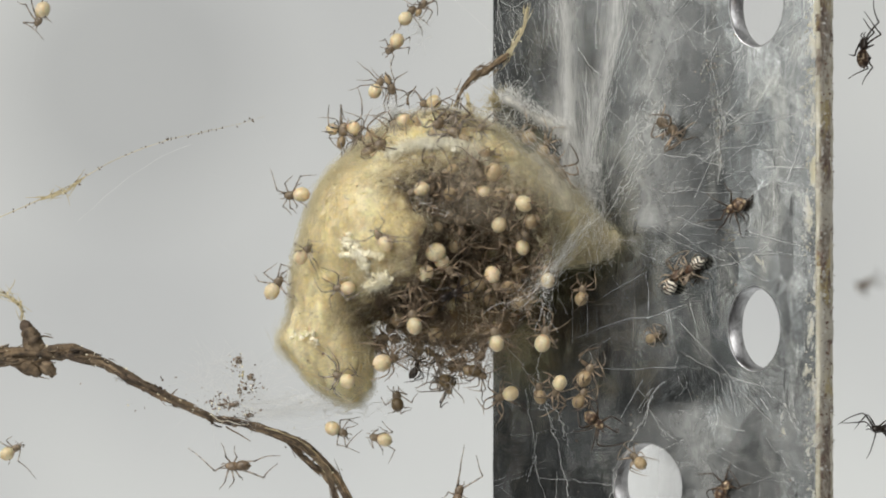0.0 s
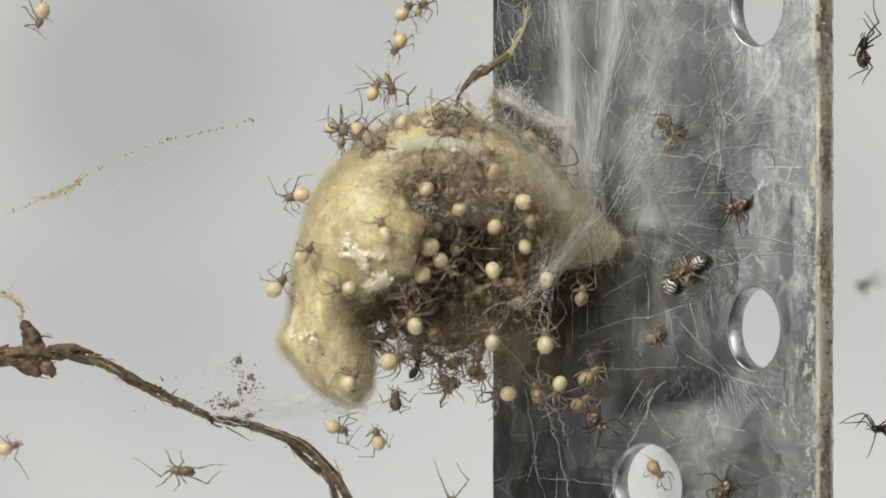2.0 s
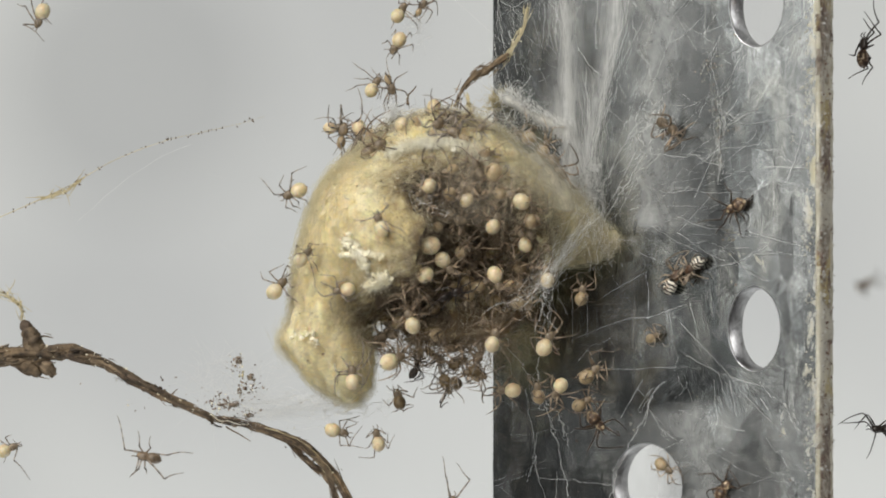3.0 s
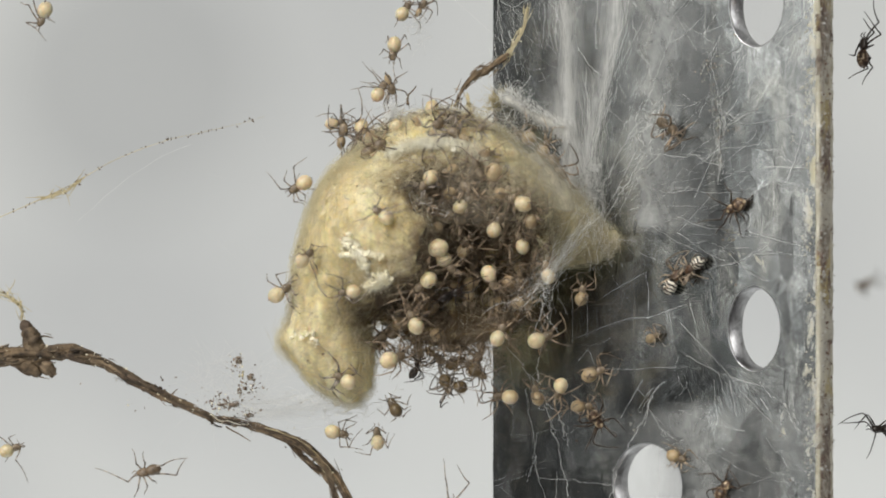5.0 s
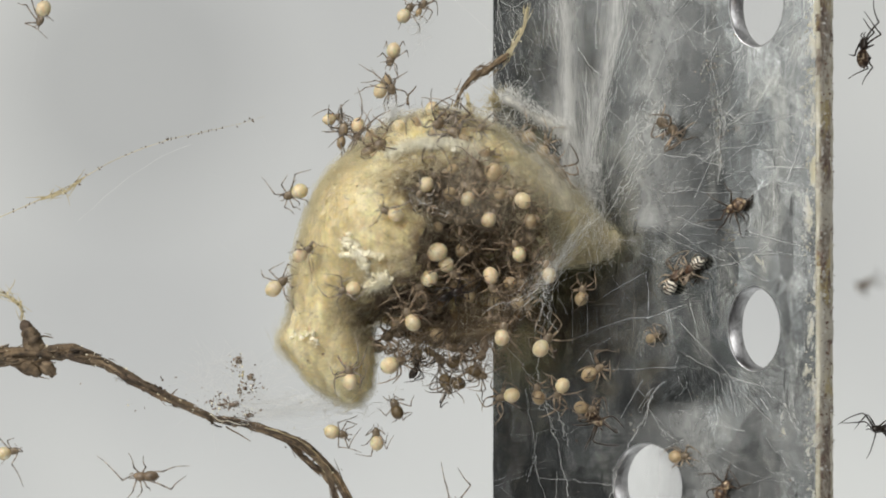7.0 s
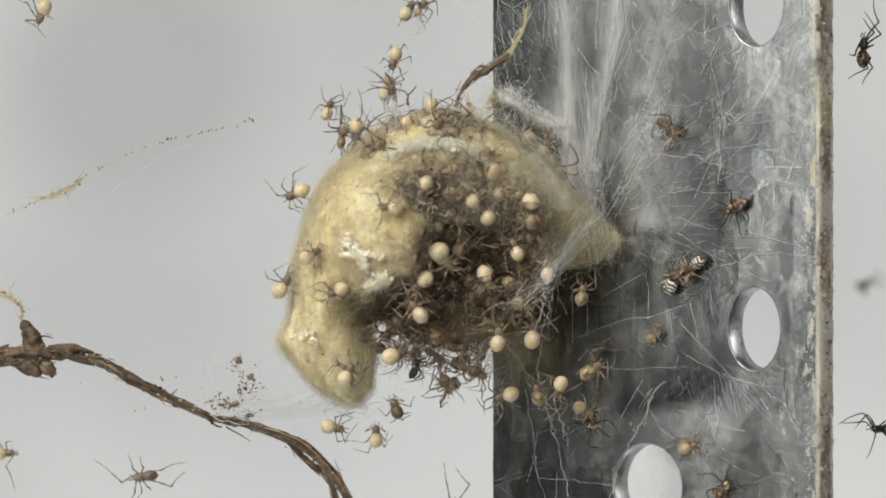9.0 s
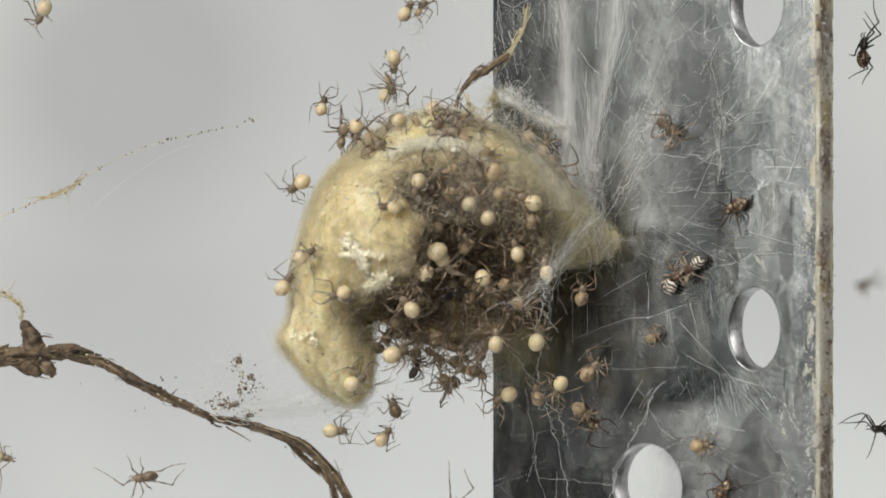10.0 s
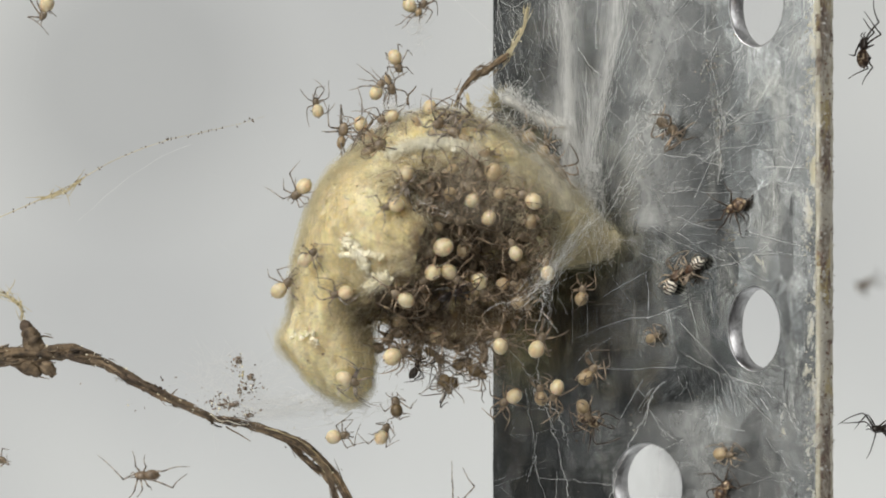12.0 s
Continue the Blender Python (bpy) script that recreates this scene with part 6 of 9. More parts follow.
spider("a19", "walker", -10.85, -0.50, -11.49, 180, 38, 0, 1.04, label="brown spiderling with long thin legs climbing along a silk thread")
spider("a20", "walker", 0.78, -0.50, -13.07, 75, 15, 0, 0.93, label="brown spiderling climbing with its front legs raised")
spider("a21", "pale", -22.87, 0.00, -10.69, 30, 30, 0, 0.88)
spider("a22", "inside", -2.86, -2.80, -5.80, 20, 0, 30, 1.04, label="spiderling with a large cream abdomen hanging under the sac")
spider("a30", "tan", 10.29, -0.24, -11.16, 140, 0, 0, 0.76, label="tan spiderling crawling across the slot of the metal strip", turn=STRIP_YAW)
spider("a33", "shaded", 7.55, -1.80, -6.51, 60, 0, 0, 0.88)
spider("a32", "russet", 7.95, -1.45, -9.00, -40, 0, 0, 0.98)
spider("a34", "inside", 6.00, -1.93, -7.26, -110, 0, 20, 0.82, label="spiderling with a cream abdomen hanging before the metal strip")
spider("a35", "shaded", 5.10, -0.84, -7.52, 100, 0, 0, 0.88)
spider("a36", "shaded", 7.24, -1.83, -7.73, 60, 0, 0, 0.88)
spider("a37", "inside", 3.24, -0.99, -7.73, 200, 0, 0, 0.86, label="spiderling with a cream abdomen hanging before the metal strip")
spider("a38", "inside", 5.29, -2.06, -4.59, 75, 0, 10, 0.93, label="spiderling with a cream abdomen hanging before the metal strip")
spider("a39", "inside", 2.70, -4.29, -4.53, 100, 0, 0, 0.84, label="spiderling with a cream abdomen hanging before the metal strip")
spider("c1", "inside", 2.29, -3.65, 3.11, 40, 0, 0, 0.79, label="spiderling with a cream abdomen in the torn opening of the sac")
spider("c2", "inside", 3.85, -4.20, 2.51, 150, 0, 0, 0.91, label="spiderling with a cream abdomen in the torn opening of the sac")
spider("c3", "inside", 3.07, -3.30, 1.52, 60, 0, 0, 0.82, label="spiderling with a cream abdomen in the torn opening of the sac")
spider("c4", "inside", 4.04, -2.60, 0.38, 110, 0, 0, 0.80, label="spiderling with a cream abdomen in the torn opening of the sac")
spider("c5", "inside", -0.77, -4.60, -0.31, 200, 0, 0, 1.04, label="spiderling with a cream abdomen in the torn opening of the sac")
spider("c6", "inside", 0.15, -4.30, -0.89, -50, 0, 0, 0.86, label="spiderling with a cream abdomen in the torn opening of the sac")
spider("c7", "inside", -1.19, -4.60, -1.46, 220, 0, 0, 0.89, label="spiderling with a cream abdomen in the torn opening of the sac")
spider("c8", "inside", 2.67, -3.40, -1.66, -70, 0, 0, 0.89, label="spiderling with a cream abdomen in the torn opening of the sac")
spider("c9", "shaded", 2.08, -2.00, -1.79, 30, 0, 0, 0.86)
spider("c10", "inside", -1.52, -4.90, -3.61, 100, 0, 0, 0.87, label="spiderling with a cream abdomen in the torn opening of the sac")
spider("c11", "shaded", 0.65, -2.80, 0.45, 80, 0, 0, 0.88)
spider("c12", "shaded", 0.70, -2.20, 0.80, -120, 0, 0, 0.86)
spider("c13", "inside", 5.37, -3.39, -1.32, 100, 0, 0, 0.79)
spider("c14", "shaded", 3.65, -2.20, -1.98, 0, 0, 0, 0.84)
spider("a46", "olive", 0.14, -1.50, -6.95, 170, 30, 0, 1.02)
spider("a48", "tan", 1.09, -2.00, -6.26, 160, 0, 0, 0.91)
spider("a49", "olive", 0.73, -1.60, -6.04, 20, 20, 0, 0.98)
spider("still_1", "hanger", 22.85, 3.00, 10.77, 92, -72, 0, 1.15, label="black slender spider hanging in the web beside the strip")
spider("still_2", "russet", 34.12, 70.00, -2.84, 30, 20, 0, 1.05, label="dark spider far behind, out of focus")
spider("still_3", "dark", 23.62, 2.00, -9.75, 170, 50, 0, 0.95)
spider("still_4", "russet", 15.19, -3.01, 2.20, 205, 0, 0, 1.00, label="dark brown spider spread out on the bare metal", turn=STRIP_YAW)
spider("still_5", "tangled", 11.88, -1.00, 6.46, -35, 35, 0, 1.15, label="curled brown dead spider in the web", turn=STRIP_YAW)
spider("still_6", "striped", 12.15, -1.17, -1.66, 60, 0, 0, 1.00, turn=STRIP_YAW)
spider("still_7", "striped", 13.10, -1.85, -0.92, 215, 0, 0, 0.90, turn=STRIP_YAW)
spider("still_8", "tan", 11.15, -0.53, -4.63, 30, 0, 0, 0.75, turn=STRIP_YAW)
spider("still_9", "russet", 14.58, -2.73, -12.55, 60, 0, 0, 0.95, turn=STRIP_YAW)
spider("still_10", "shaded", 7.28, -1.73, -2.34, 80, 0, 0, 0.85)
spider("still_11", "shaded", 4.15, -2.57, -2.91, -20, 0, 0, 0.85)
spider("still_12", "tan", 4.34, 2.00, 6.10, 160, 0, 0, 1.10)
spider("still_13", "tan", 5.48, 1.60, 5.46, 70, 0, 0, 1.05)
spider("still_14", "tangled", 6.05, -0.30, 4.33, -60, 0, 0, 1.00)
spider("still_15", "olive", 0.18, -1.60, -7.08, -70, 30, 0, 1.00)
spider("still_16", "dark", -1.42, -1.80, -6.19, 60, 60, 0, 0.80, label="dark spiderling among the crowd under the sac")
spider("still_17", "brown", -0.41, -1.60, -5.60, -40, 30, 0, 1.00)
spider("still_18", "olive", 1.80, -2.20, -6.46, -30, 0, 0, 0.95)
spider("still_19", "brown", -0.41, -2.25, 6.28, 60, 20, 0, 1.10)
spider("still_20", "brown", 0.82, -2.65, 5.91, 150, 0, 0, 1.10)
spider("still_21", "brown", -4.00, -0.70, 5.64, 250, 0, 0, 1.15)
spider("still_22", "tangled", -3.59, -2.40, 5.27, 30, 0, 0, 1.00)
spider("still_23", "brown", -5.32, -0.60, 6.00, 80, 0, 0, 1.10)
spider("still_24", "brown", -1.24, -1.75, 6.39, -60, 0, 0, 0.90)
spider("still_25", "tangled", 0.47, -1.55, 6.49, 90, 0, 0, 0.90)
spider("still_26", "brown", 1.81, -1.45, 6.20, 40, 0, 0, 0.90)
spider("still_27", "brown", -2.81, -0.50, 8.70, -70, 0, 0, 0.90)
spider("still_28", "brown", -1.17, 0.00, 12.78, 60, 0, 0, 0.80)
spider("still_29", "tan", 2.73, 0.00, 4.38, 30, 0, 0, 0.70)
spider("still_30", "dark", 0.46, -4.20, -2.30, 20, 30, 0, 0.90, label="dark shrivelled spiderling in the torn opening")

# how single spiders hold their legs: hip, side, turn and lift of the thigh and its length, the same for the shin past the knee
LEG_POSES = {
    "a1": ((0, 1, -157, 41, 0.41, 159, -8, 0.48), (2, 1, 149, 3, 0.34, -101, -67, 0.58), (3, 1, 151, 19, 0.23, -160, -47, 0.43), (0, -1, -39, 61, 0.73, 140, -12, 1.53), (1, -1, -142, 48, 1.13, 61, -15, 0.60), (2, -1, -157, 38, 1.26, 57, -16, 0.54), (3, -1, 173, 16, 1.21, 15, -56, 0.55)),
    "a9": ((0, 1, 61, 24, 0.55, 81, -28, 0.75), (1, 1, 92, 22, 0.61, 59, -45, 0.52), (2, 1, 124, 24, 0.56, -85, -57, 0.37), (3, 1, 145, 16, 0.80, -53, -53, 0.42), (0, -1, -18, 23, 0.57, -64, -23, 1.37), (1, -1, -71, 22, 0.59, -73, -30, 0.74), (2, -1, -140, 46, 0.31, 4, -71, 0.65), (3, -1, -119, 13, 1.02, -62, -22, 0.99)),
    "a19": ((0, 1, 76, -27, 0.59, -27, -30, 0.65), (1, 1, 110, -25, 0.55, -46, -42, 0.60), (2, 1, 130, -18, 0.51, 34, -55, 0.34), (3, 1, 164, -7, 1.47, 65, 16, 1.00), (0, -1, 36, 2, 0.83, -72, 15, 1.84), (1, -1, -12, 60, 0.51, -57, -18, 0.84), (2, -1, -150, 69, 0.51, 72, -11, 0.63), (3, -1, 176, 19, 1.03, 22, -20, 1.31)),
    "a16": ((0, 1, 117, 33, 0.31, -94, -30, 0.86), (2, 1, 83, 6, 0.75, -87, -27, 0.66), (3, 1, 117, 12, 0.58, -88, -19, 1.29), (0, -1, -51, 30, 0.70, 128, -3, 1.45), (2, -1, 15, 31, 0.49, -79, -51, 0.43), (3, -1, -68, 31, 0.71, 80, -20, 1.44)),
    "a17": ((0, 1, 119, 0, 0.65, -166, -10, 0.74), (2, 1, 142, 4, 0.69, -20, -55, 0.55), (3, 1, 167, 4, 1.28, -89, -36, 1.10), (0, -1, -133, 46, 0.61, 161, 3, 0.59), (2, -1, -152, 33, 0.82, 137, 5, 0.75), (3, -1, -156, 27, 1.02, 125, 8, 1.02)),
    "a18": ((0, 1, 11, 57, 0.24, 96, -62, 0.49), (2, 1, 126, 19, 0.63, -102, -22, 0.60), (3, 1, -180, 18, 0.66, -85, -36, 0.47), (0, -1, -106, 24, 0.50, 158, 0, 0.68), (1, -1, -125, 14, 0.84, 94, -22, 0.67), (2, -1, -159, 18, 0.68, 78, -38, 0.47), (3, -1, 179, 14, 0.82, 114, -17, 0.68)),
    "still_1": ((0, 1, -163, 34, 0.89, -90, 38, 0.36), (1, 1, -148, -14, 0.85, -73, 13, 0.44), (2, 1, -155, -14, 1.14, -55, 32, 0.97), (3, 1, -157, -4, 1.01, -75, 50, 1.03), (0, -1, -16, -36, 1.06, 35, 35, 1.32), (1, -1, -18, -38, 0.66, 72, 47, 0.87), (2, -1, -26, -50, 0.92, 88, 49, 1.36), (3, -1, -39, -57, 0.43, 159, -29, 0.38)),
    "still_4": ((0, 1, 64, 45, 0.70, -48, -32, 0.84), (1, 1, 82, 43, 0.50, -82, -59, 0.42), (2, 1, 92, 10, 0.70, -24, -33, 0.90), (3, 1, 118, -4, 0.57, -59, -43, 0.42), (0, -1, 62, 43, 0.90, -67, 7, 1.36), (1, -1, -66, 61, 0.79, 5, -52, 0.92), (2, -1, -127, 25, 0.78, 57, -18, 0.67), (3, -1, 173, -14, 0.97, 45, -40, 0.51)),
    "a4": ((0, 1, -2, 39, 0.36, -118, -8, 0.56), (1, 1, 76, 4, 0.93, 6, -32, 1.01), (2, 1, 97, 18, 0.47, 33, -42, 0.98), (3, 1, 127, 4, 1.09, 21, -31, 0.84), (0, -1, -47, 29, 0.75, 97, -18, 1.40), (1, -1, -49, 34, 0.64, -120, -4, 0.81), (2, -1, -106, 43, 0.51, -67, -44, 0.79), (3, -1, -131, 37, 0.57, -53, -64, 0.50)),
    "a2": ((0, 1, 128, 23, 0.31, -117, -44, 0.52), (2, 1, 113, 57, 0.20, 121, -37, 0.48), (3, 1, -175, 15, 0.87, 26, -34, 0.66), (0, -1, 26, 58, 0.35, -102, -16, 0.54), (2, -1, -83, 41, 0.85, -10, -49, 0.66), (3, -1, -107, 36, 1.07, -20, -48, 0.61)),
    "a3": ((0, 1, -130, 77, 0.24, 140, 16, 0.44), (1, 1, 71, 38, 0.38, -68, -47, 0.70), (2, 1, 139, 13, 1.03, -112, -31, 0.51), (3, 1, 167, 11, 1.19, -126, -36, 0.43), (0, -1, 164, 47, 0.33, 147, 10, 0.61), (2, -1, -112, 26, 0.54, 101, -36, 0.48), (3, -1, -159, 14, 0.97, 157, -21, 0.53)),
    "a11": ((0, 1, 25, 12, 0.77, -100, -9, 0.83), (1, 1, -10, 25, 0.53, -16, -50, 0.61), (2, 1, 89, 5, 0.80, -108, -13, 1.00), (3, 1, 119, 6, 0.82, -53, -45, 0.55), (0, -1, -88, 40, 0.53, 83, -37, 0.62), (2, -1, -115, 34, 0.64, 52, -38, 0.74), (3, -1, -99, 28, 0.86, 20, -36, 0.90)),
    "a10": ((0, 1, 45, 58, 0.85, -92, 6, 1.09), (2, 1, 96, 35, 1.01, 118, 2, 0.54), (3, 1, 124, 51, 0.88, 76, -51, 0.64), (0, -1, 179, 81, 0.90, 111, 37, 0.52), (2, -1, -102, 67, 1.09, -27, -68, 0.66), (3, -1, -120, 65, 1.11, 6, -60, 1.24)),
    "a13": ((0, 1, 84, 50, 1.07, -49, -54, 0.83), (3, 1, -140, 43, 1.21, 20, -69, 0.42), (0, -1, -71, 48, 1.10, 87, -27, 0.73), (1, -1, -11, 71, 0.86, 102, -24, 0.63), (2, -1, -139, 41, 1.24, 9, -55, 0.79), (3, -1, -149, 40, 1.27, 22, -50, 0.93)),
    "a20": ((0, 1, 8, 7, 1.20, -6, -23, 1.19), (3, 1, 89, 10, 0.45, 77, -36, 0.65), (0, -1, -38, 22, 1.32, 77, -29, 1.20), (3, -1, -99, 50, 0.49, -65, -50, 0.65)),
    "a21": ((0, 1, -15, 33, 0.46, 165, -14, 0.76), (2, 1, 107, -14, 0.63, -104, -43, 0.52), (3, 1, 123, -14, 0.86, 8, -43, 0.57), (0, -1, -139, 46, 0.86, 58, -5, 1.68), (3, -1, 175, 41, 0.56, 70, -24, 0.63)),
}


def straight_leg(name, length, r0, r1, bow, mat):
    """A slim tapering leg piece along +x with a slight bow and swollen joints."""
    t = Tubes()
    pts = [Vector((length * u, 0.25 * bow * math.sin(5 * u), bow * length * math.sin(math.pi * u))) for u in (0, 0.12, 0.3, 0.5, 0.7, 0.88, 1)]
    swell = (1.15, 0.95, 1.0, 0.85, 0.95, 0.85, 1.0)
    t.tube(smooth_path(pts, 2), [(r0 + (r1 - r0) * i / 12) * float(np.interp(i / 2, range(7), swell)) for i in range(13)], 6)
    return t.mesh(name, mat)


def hold_legs(key):
    """Gives one spider legs that are held as LEG_POSES says."""
    ob = SPIDERS[key]
    legs = [c for c in ob.children if c.name.startswith("leg")]
    mat = legs[0].data.materials[0]
    for leg in legs:
        for piece in (*leg.children, leg):
            bpy.data.objects.remove(piece)
    for hip, side, turn, lift, long, turn2, lift2, long2 in LEG_POSES[key]:
        thigh = part("leg", straight_leg("leg", long, 0.056, 0.043, 0.05, mat), ob,
                     m=Matrix.Translation(Vector((LEG_PLAN[hip][0] + 0.24, 0.17 * side, 0)) * MM) @ pose(0, 0, 0, 0, -lift, turn))
        part("shin", straight_leg("shin", long2, 0.042, 0.017, 0.10, mat), thigh, m=pose(long * MM, 0, 0, 0, -lift2, turn2))


for name in LEG_POSES:
    hold_legs(name)

# the crowd in the torn opening and hanging below it
rng = random.Random(31)
count = 0
while count < 27:
    x, z = rng.uniform(-3.9, 6.3), rng.uniform(-5.0, 5.0)
    y = sac_front(x, z)
    inside = any(((x - c[0]) / (r[0] * 0.86)) ** 2 + ((z - c[2]) / (r[2] * 0.86)) ** 2 < 1 for c, r in SAC_HOLES[:2 if rng.random() < 0.9 else 3])
    if y is None or not inside:
        continue
    y = max(y, -3.4) - rng.uniform(0.2, 1.0)
    spider("crowd_%d" % count, rng.choice(("tangled", "tangled", "shaded", "shaded")), x, y, z, rng.uniform(0, 360), rng.uniform(-50, 50), rng.uniform(-40, 40), rng.uniform(0.8, 1.1), 25)
    count += 1
for n in range(6):
    x, z = rng.uniform(-3.5, 2.5), rng.uniform(-5.7, -4.6)
    spider("hanging_%d" % n, ("tangled", "olive")[n % 2], x, rng.uniform(-3.0, -0.5), z, rng.uniform(0, 360), rng.uniform(-60, 60), rng.uniform(-30, 30), rng.uniform(0.8, 1.05), 25)

# spiderlings crowding under the rim of the opening
for n, (x, z, kind, heading, size) in enumerate(((-0.55, 3.55, "tangled", 70, 0.95), (0.30, 4.05, "tan", 200, 0.80), (0.95, 3.45, "tangled", -40, 1.0), (1.75, 4.15, "tangled", 120, 0.9),
                                                 (2.55, 3.60, "shaded", -100, 1.15), (3.15, 2.95, "tan", 30, 0.95), (2.30, 2.15, "tangled", 160, 1.0), (0.25, 2.60, "shaded", 250, 0.85),
                                                 (-1.05, 2.35, "tangled", 20, 0.95), (4.55, 1.75, "shaded", 80, 0.95), (0.55, 1.55, "tangled", -10, 1.0), (-0.45, 1.30, "tan", 140, 0.8), (2.35, 4.95, "tan", 10, 0.85))):
    y = sac_front(x, z)
    spider("rim_%d" % n, kind, x, max(y if y is not None else -2.0, -3.6) - 0.55, z, heading, rng.uniform(-25, 25), rng.uniform(-20, 20), size, 22)


# ---- what moves ----
def legs_stir(key, rows):
    """The legs of a spider step or twitch as its body shifts."""
    ob = SPIDERS[key]
    rng = random.Random(key)
    legs = [c for c in ob.children if c.name.startswith("leg")]
    times = [t for t, m in rows][::2]
    places = [m.translation for t, m in rows][::2]
    for n, leg in enumerate(legs):
        base = leg.matrix_basis.copy()
        phase = rng.random() * 6.28
        keys = []
        for i, t in enumerate(times):
            gone = (places[i] - places[max(i - 1, 0)]).length / MM
            swing = min(3.0 + 14.0 * gone, 20.0)
            a = swing * math.sin(phase + 2.3 * i + (n % 2) * math.pi) if i else 0.0
            keys.append((t, Matrix.Translation(base.translation) @ Matrix.Rotation(radians(a), 4, "Z") @ base.to_3x3().to_4x4() @ pose(0, 0, 0, 0, 0.5 * a, 0)))
        if keys[-1][0] < 12:
            keys.append((12, keys[-1][1]))
        walk(leg, keys)


def crawl(key, rows, turn=0.0):
    """Rows: seconds, x, y, z in millimetres, heading, roll, pitch in degrees."""
    size = SPIDERS[key].matrix_basis.to_scale()[0]
    keyed = [(t, facing(*values, 1.0, turn)) for t, *values in rows]
    walk(SPIDERS[key], keyed)
    SPIDERS[key].scale = (size, size, size)
    legs_stir(key, keyed)


def stir(key):
    """A spider in the crowd shifts a little on its place."""
    rng = random.Random("stir" + key)
    x, y, z, heading, roll, pitch = STANDS[key]
    rows = [(0, x, y, z, heading, roll, pitch)]
    for t in (1.2, 2.1, 3.4, 4.6, 5.5, 6.7, 7.9, 9.1, 10.2, 11.1, 12):
        go = rng.random() < 0.55
        if go:
            x, z, heading = x + rng.gauss(0, 0.09), z + rng.gauss(0, 0.09), heading + rng.gauss(0, 9)
        rows.append((t, x, y, z, heading, roll, pitch))
    crawl(key, rows)


def motions():
    for key in [k for k in SPIDERS if k.startswith(("crowd", "hanging"))]:
        stir(key)
    crawl("a1", [
         (0, -21.37, 0.00, 12.36, -115, 40, 0), (0.5, -21.39, 0.00, 12.37, -119, 40, 0), (1, -21.37, 0.00, 12.36, -114, 40, 0), (1.5, -21.34, 0.00, 12.30, -110, 40, 0),
         (2, -21.34, 0.00, 12.30, -109, 40, 0), (2.5, -21.34, 0.00, 12.26, -110, 40, 0), (3, -21.37, 0.00, 12.27, -115, 40, 0), (5, -21.23, 0.00, 12.35, -114, 40, 0),
         (5.5, -21.29, 0.00, 12.36, -116, 40, 0), (6, -21.31, 0.00, 12.37, -120, 40, 0), (6.5, -21.29, 0.00, 12.36, -117, 40, 0), (7, -21.30, 0.00, 12.40, -111, 40, 0),
         (9, -21.28, 0.00, 12.49, -114, 40, 0), (9.5, -21.33, 0.00, 12.45, -116, 40, 0), (10, -21.30, 0.00, 12.46, -119, 40, 0), (10.5, -21.19, 0.00, 12.59, -115, 40, 0),
         (11, -21.16, 0.00, 12.64, -117, 40, 0), (11.5, -21.09, 0.00, 12.73, -115, 40, 0), (12, -21.13, 0.00, 12.67, -113, 40, 0)])
    crawl("a2", [
         (0, -1.81, 0.00, 12.48, 50, 20, 0), (0.5, -1.91, 0.00, 12.49, 41, 20, 0), (1, -1.99, 0.00, 12.48, 50, 20, 0), (1.5, -2.06, 0.00, 12.41, 45, 20, 0),
         (2, -1.98, 0.00, 12.70, 47, 20, 0), (2.5, -2.16, 0.00, 12.69, 46, 20, 0), (3, -2.25, 0.00, 12.64, 56, 20, 0), (5, -2.01, 0.00, 12.73, 55, 20, 0),
         (5.5, -1.97, 0.00, 12.86, 55, 20, 0), (6, -1.81, 0.00, 12.66, 50, 20, 0), (6.5, -1.80, 0.00, 12.65, 48, 20, 0), (7, -1.91, 0.00, 12.62, 52, 20, 0),
         (9, -1.83, 0.00, 12.73, 55, 20, 0), (9.5, -1.83, 0.00, 12.63, 54, 20, 0), (10, -1.89, 0.00, 12.73, 58, 20, 0), (10.5, -1.48, 0.00, 12.51, -21, 20, 0),
         (11, -1.29, 0.00, 12.51, -21, 20, 0), (11.5, -1.28, 0.00, 12.54, -34, 20, 0), (12, -1.52, 0.00, 12.75, -37, 20, 0)])
    crawl("a3", [
         (0, -2.66, 0.00, 10.80, -130, 0, 0), (0.5, -2.55, 0.00, 10.79, -127, 0, 0), (1, -2.50, 0.00, 10.79, -128, 0, 0), (1.5, -2.50, 0.00, 10.85, -128, 0, 0),
         (2, -2.43, 0.00, 10.79, -120, 0, 0), (2.5, -2.41, 0.00, 10.82, -118, 0, 0), (3, -2.48, 0.00, 10.82, -119, 0, 0), (5, -2.63, 0.00, 10.54, -98, 0, 0),
         (5.5, -2.59, 0.00, 10.59, -101, 0, 0), (6, -2.46, 0.00, 10.54, -102, 0, 0), (6.5, -2.50, 0.00, 10.40, -101, 0, 0), (7, -2.73, 0.00, 10.23, -107, 0, 0),
         (9, -2.61, 0.00, 10.04, -104, 0, 0), (9.5, -2.65, 0.00, 9.89, -95, 0, 0), (10, -2.62, 0.00, 9.84, -90, 0, 0), (10.5, -2.56, 0.00, 9.80, -81, 0, 0),
         (11, -2.54, 0.00, 9.81, -78, 0, 0), (11.5, -2.42, 0.00, 9.81, -73, 0, 0), (12, -2.45, 0.00, 9.87, -70, 0, 0)])
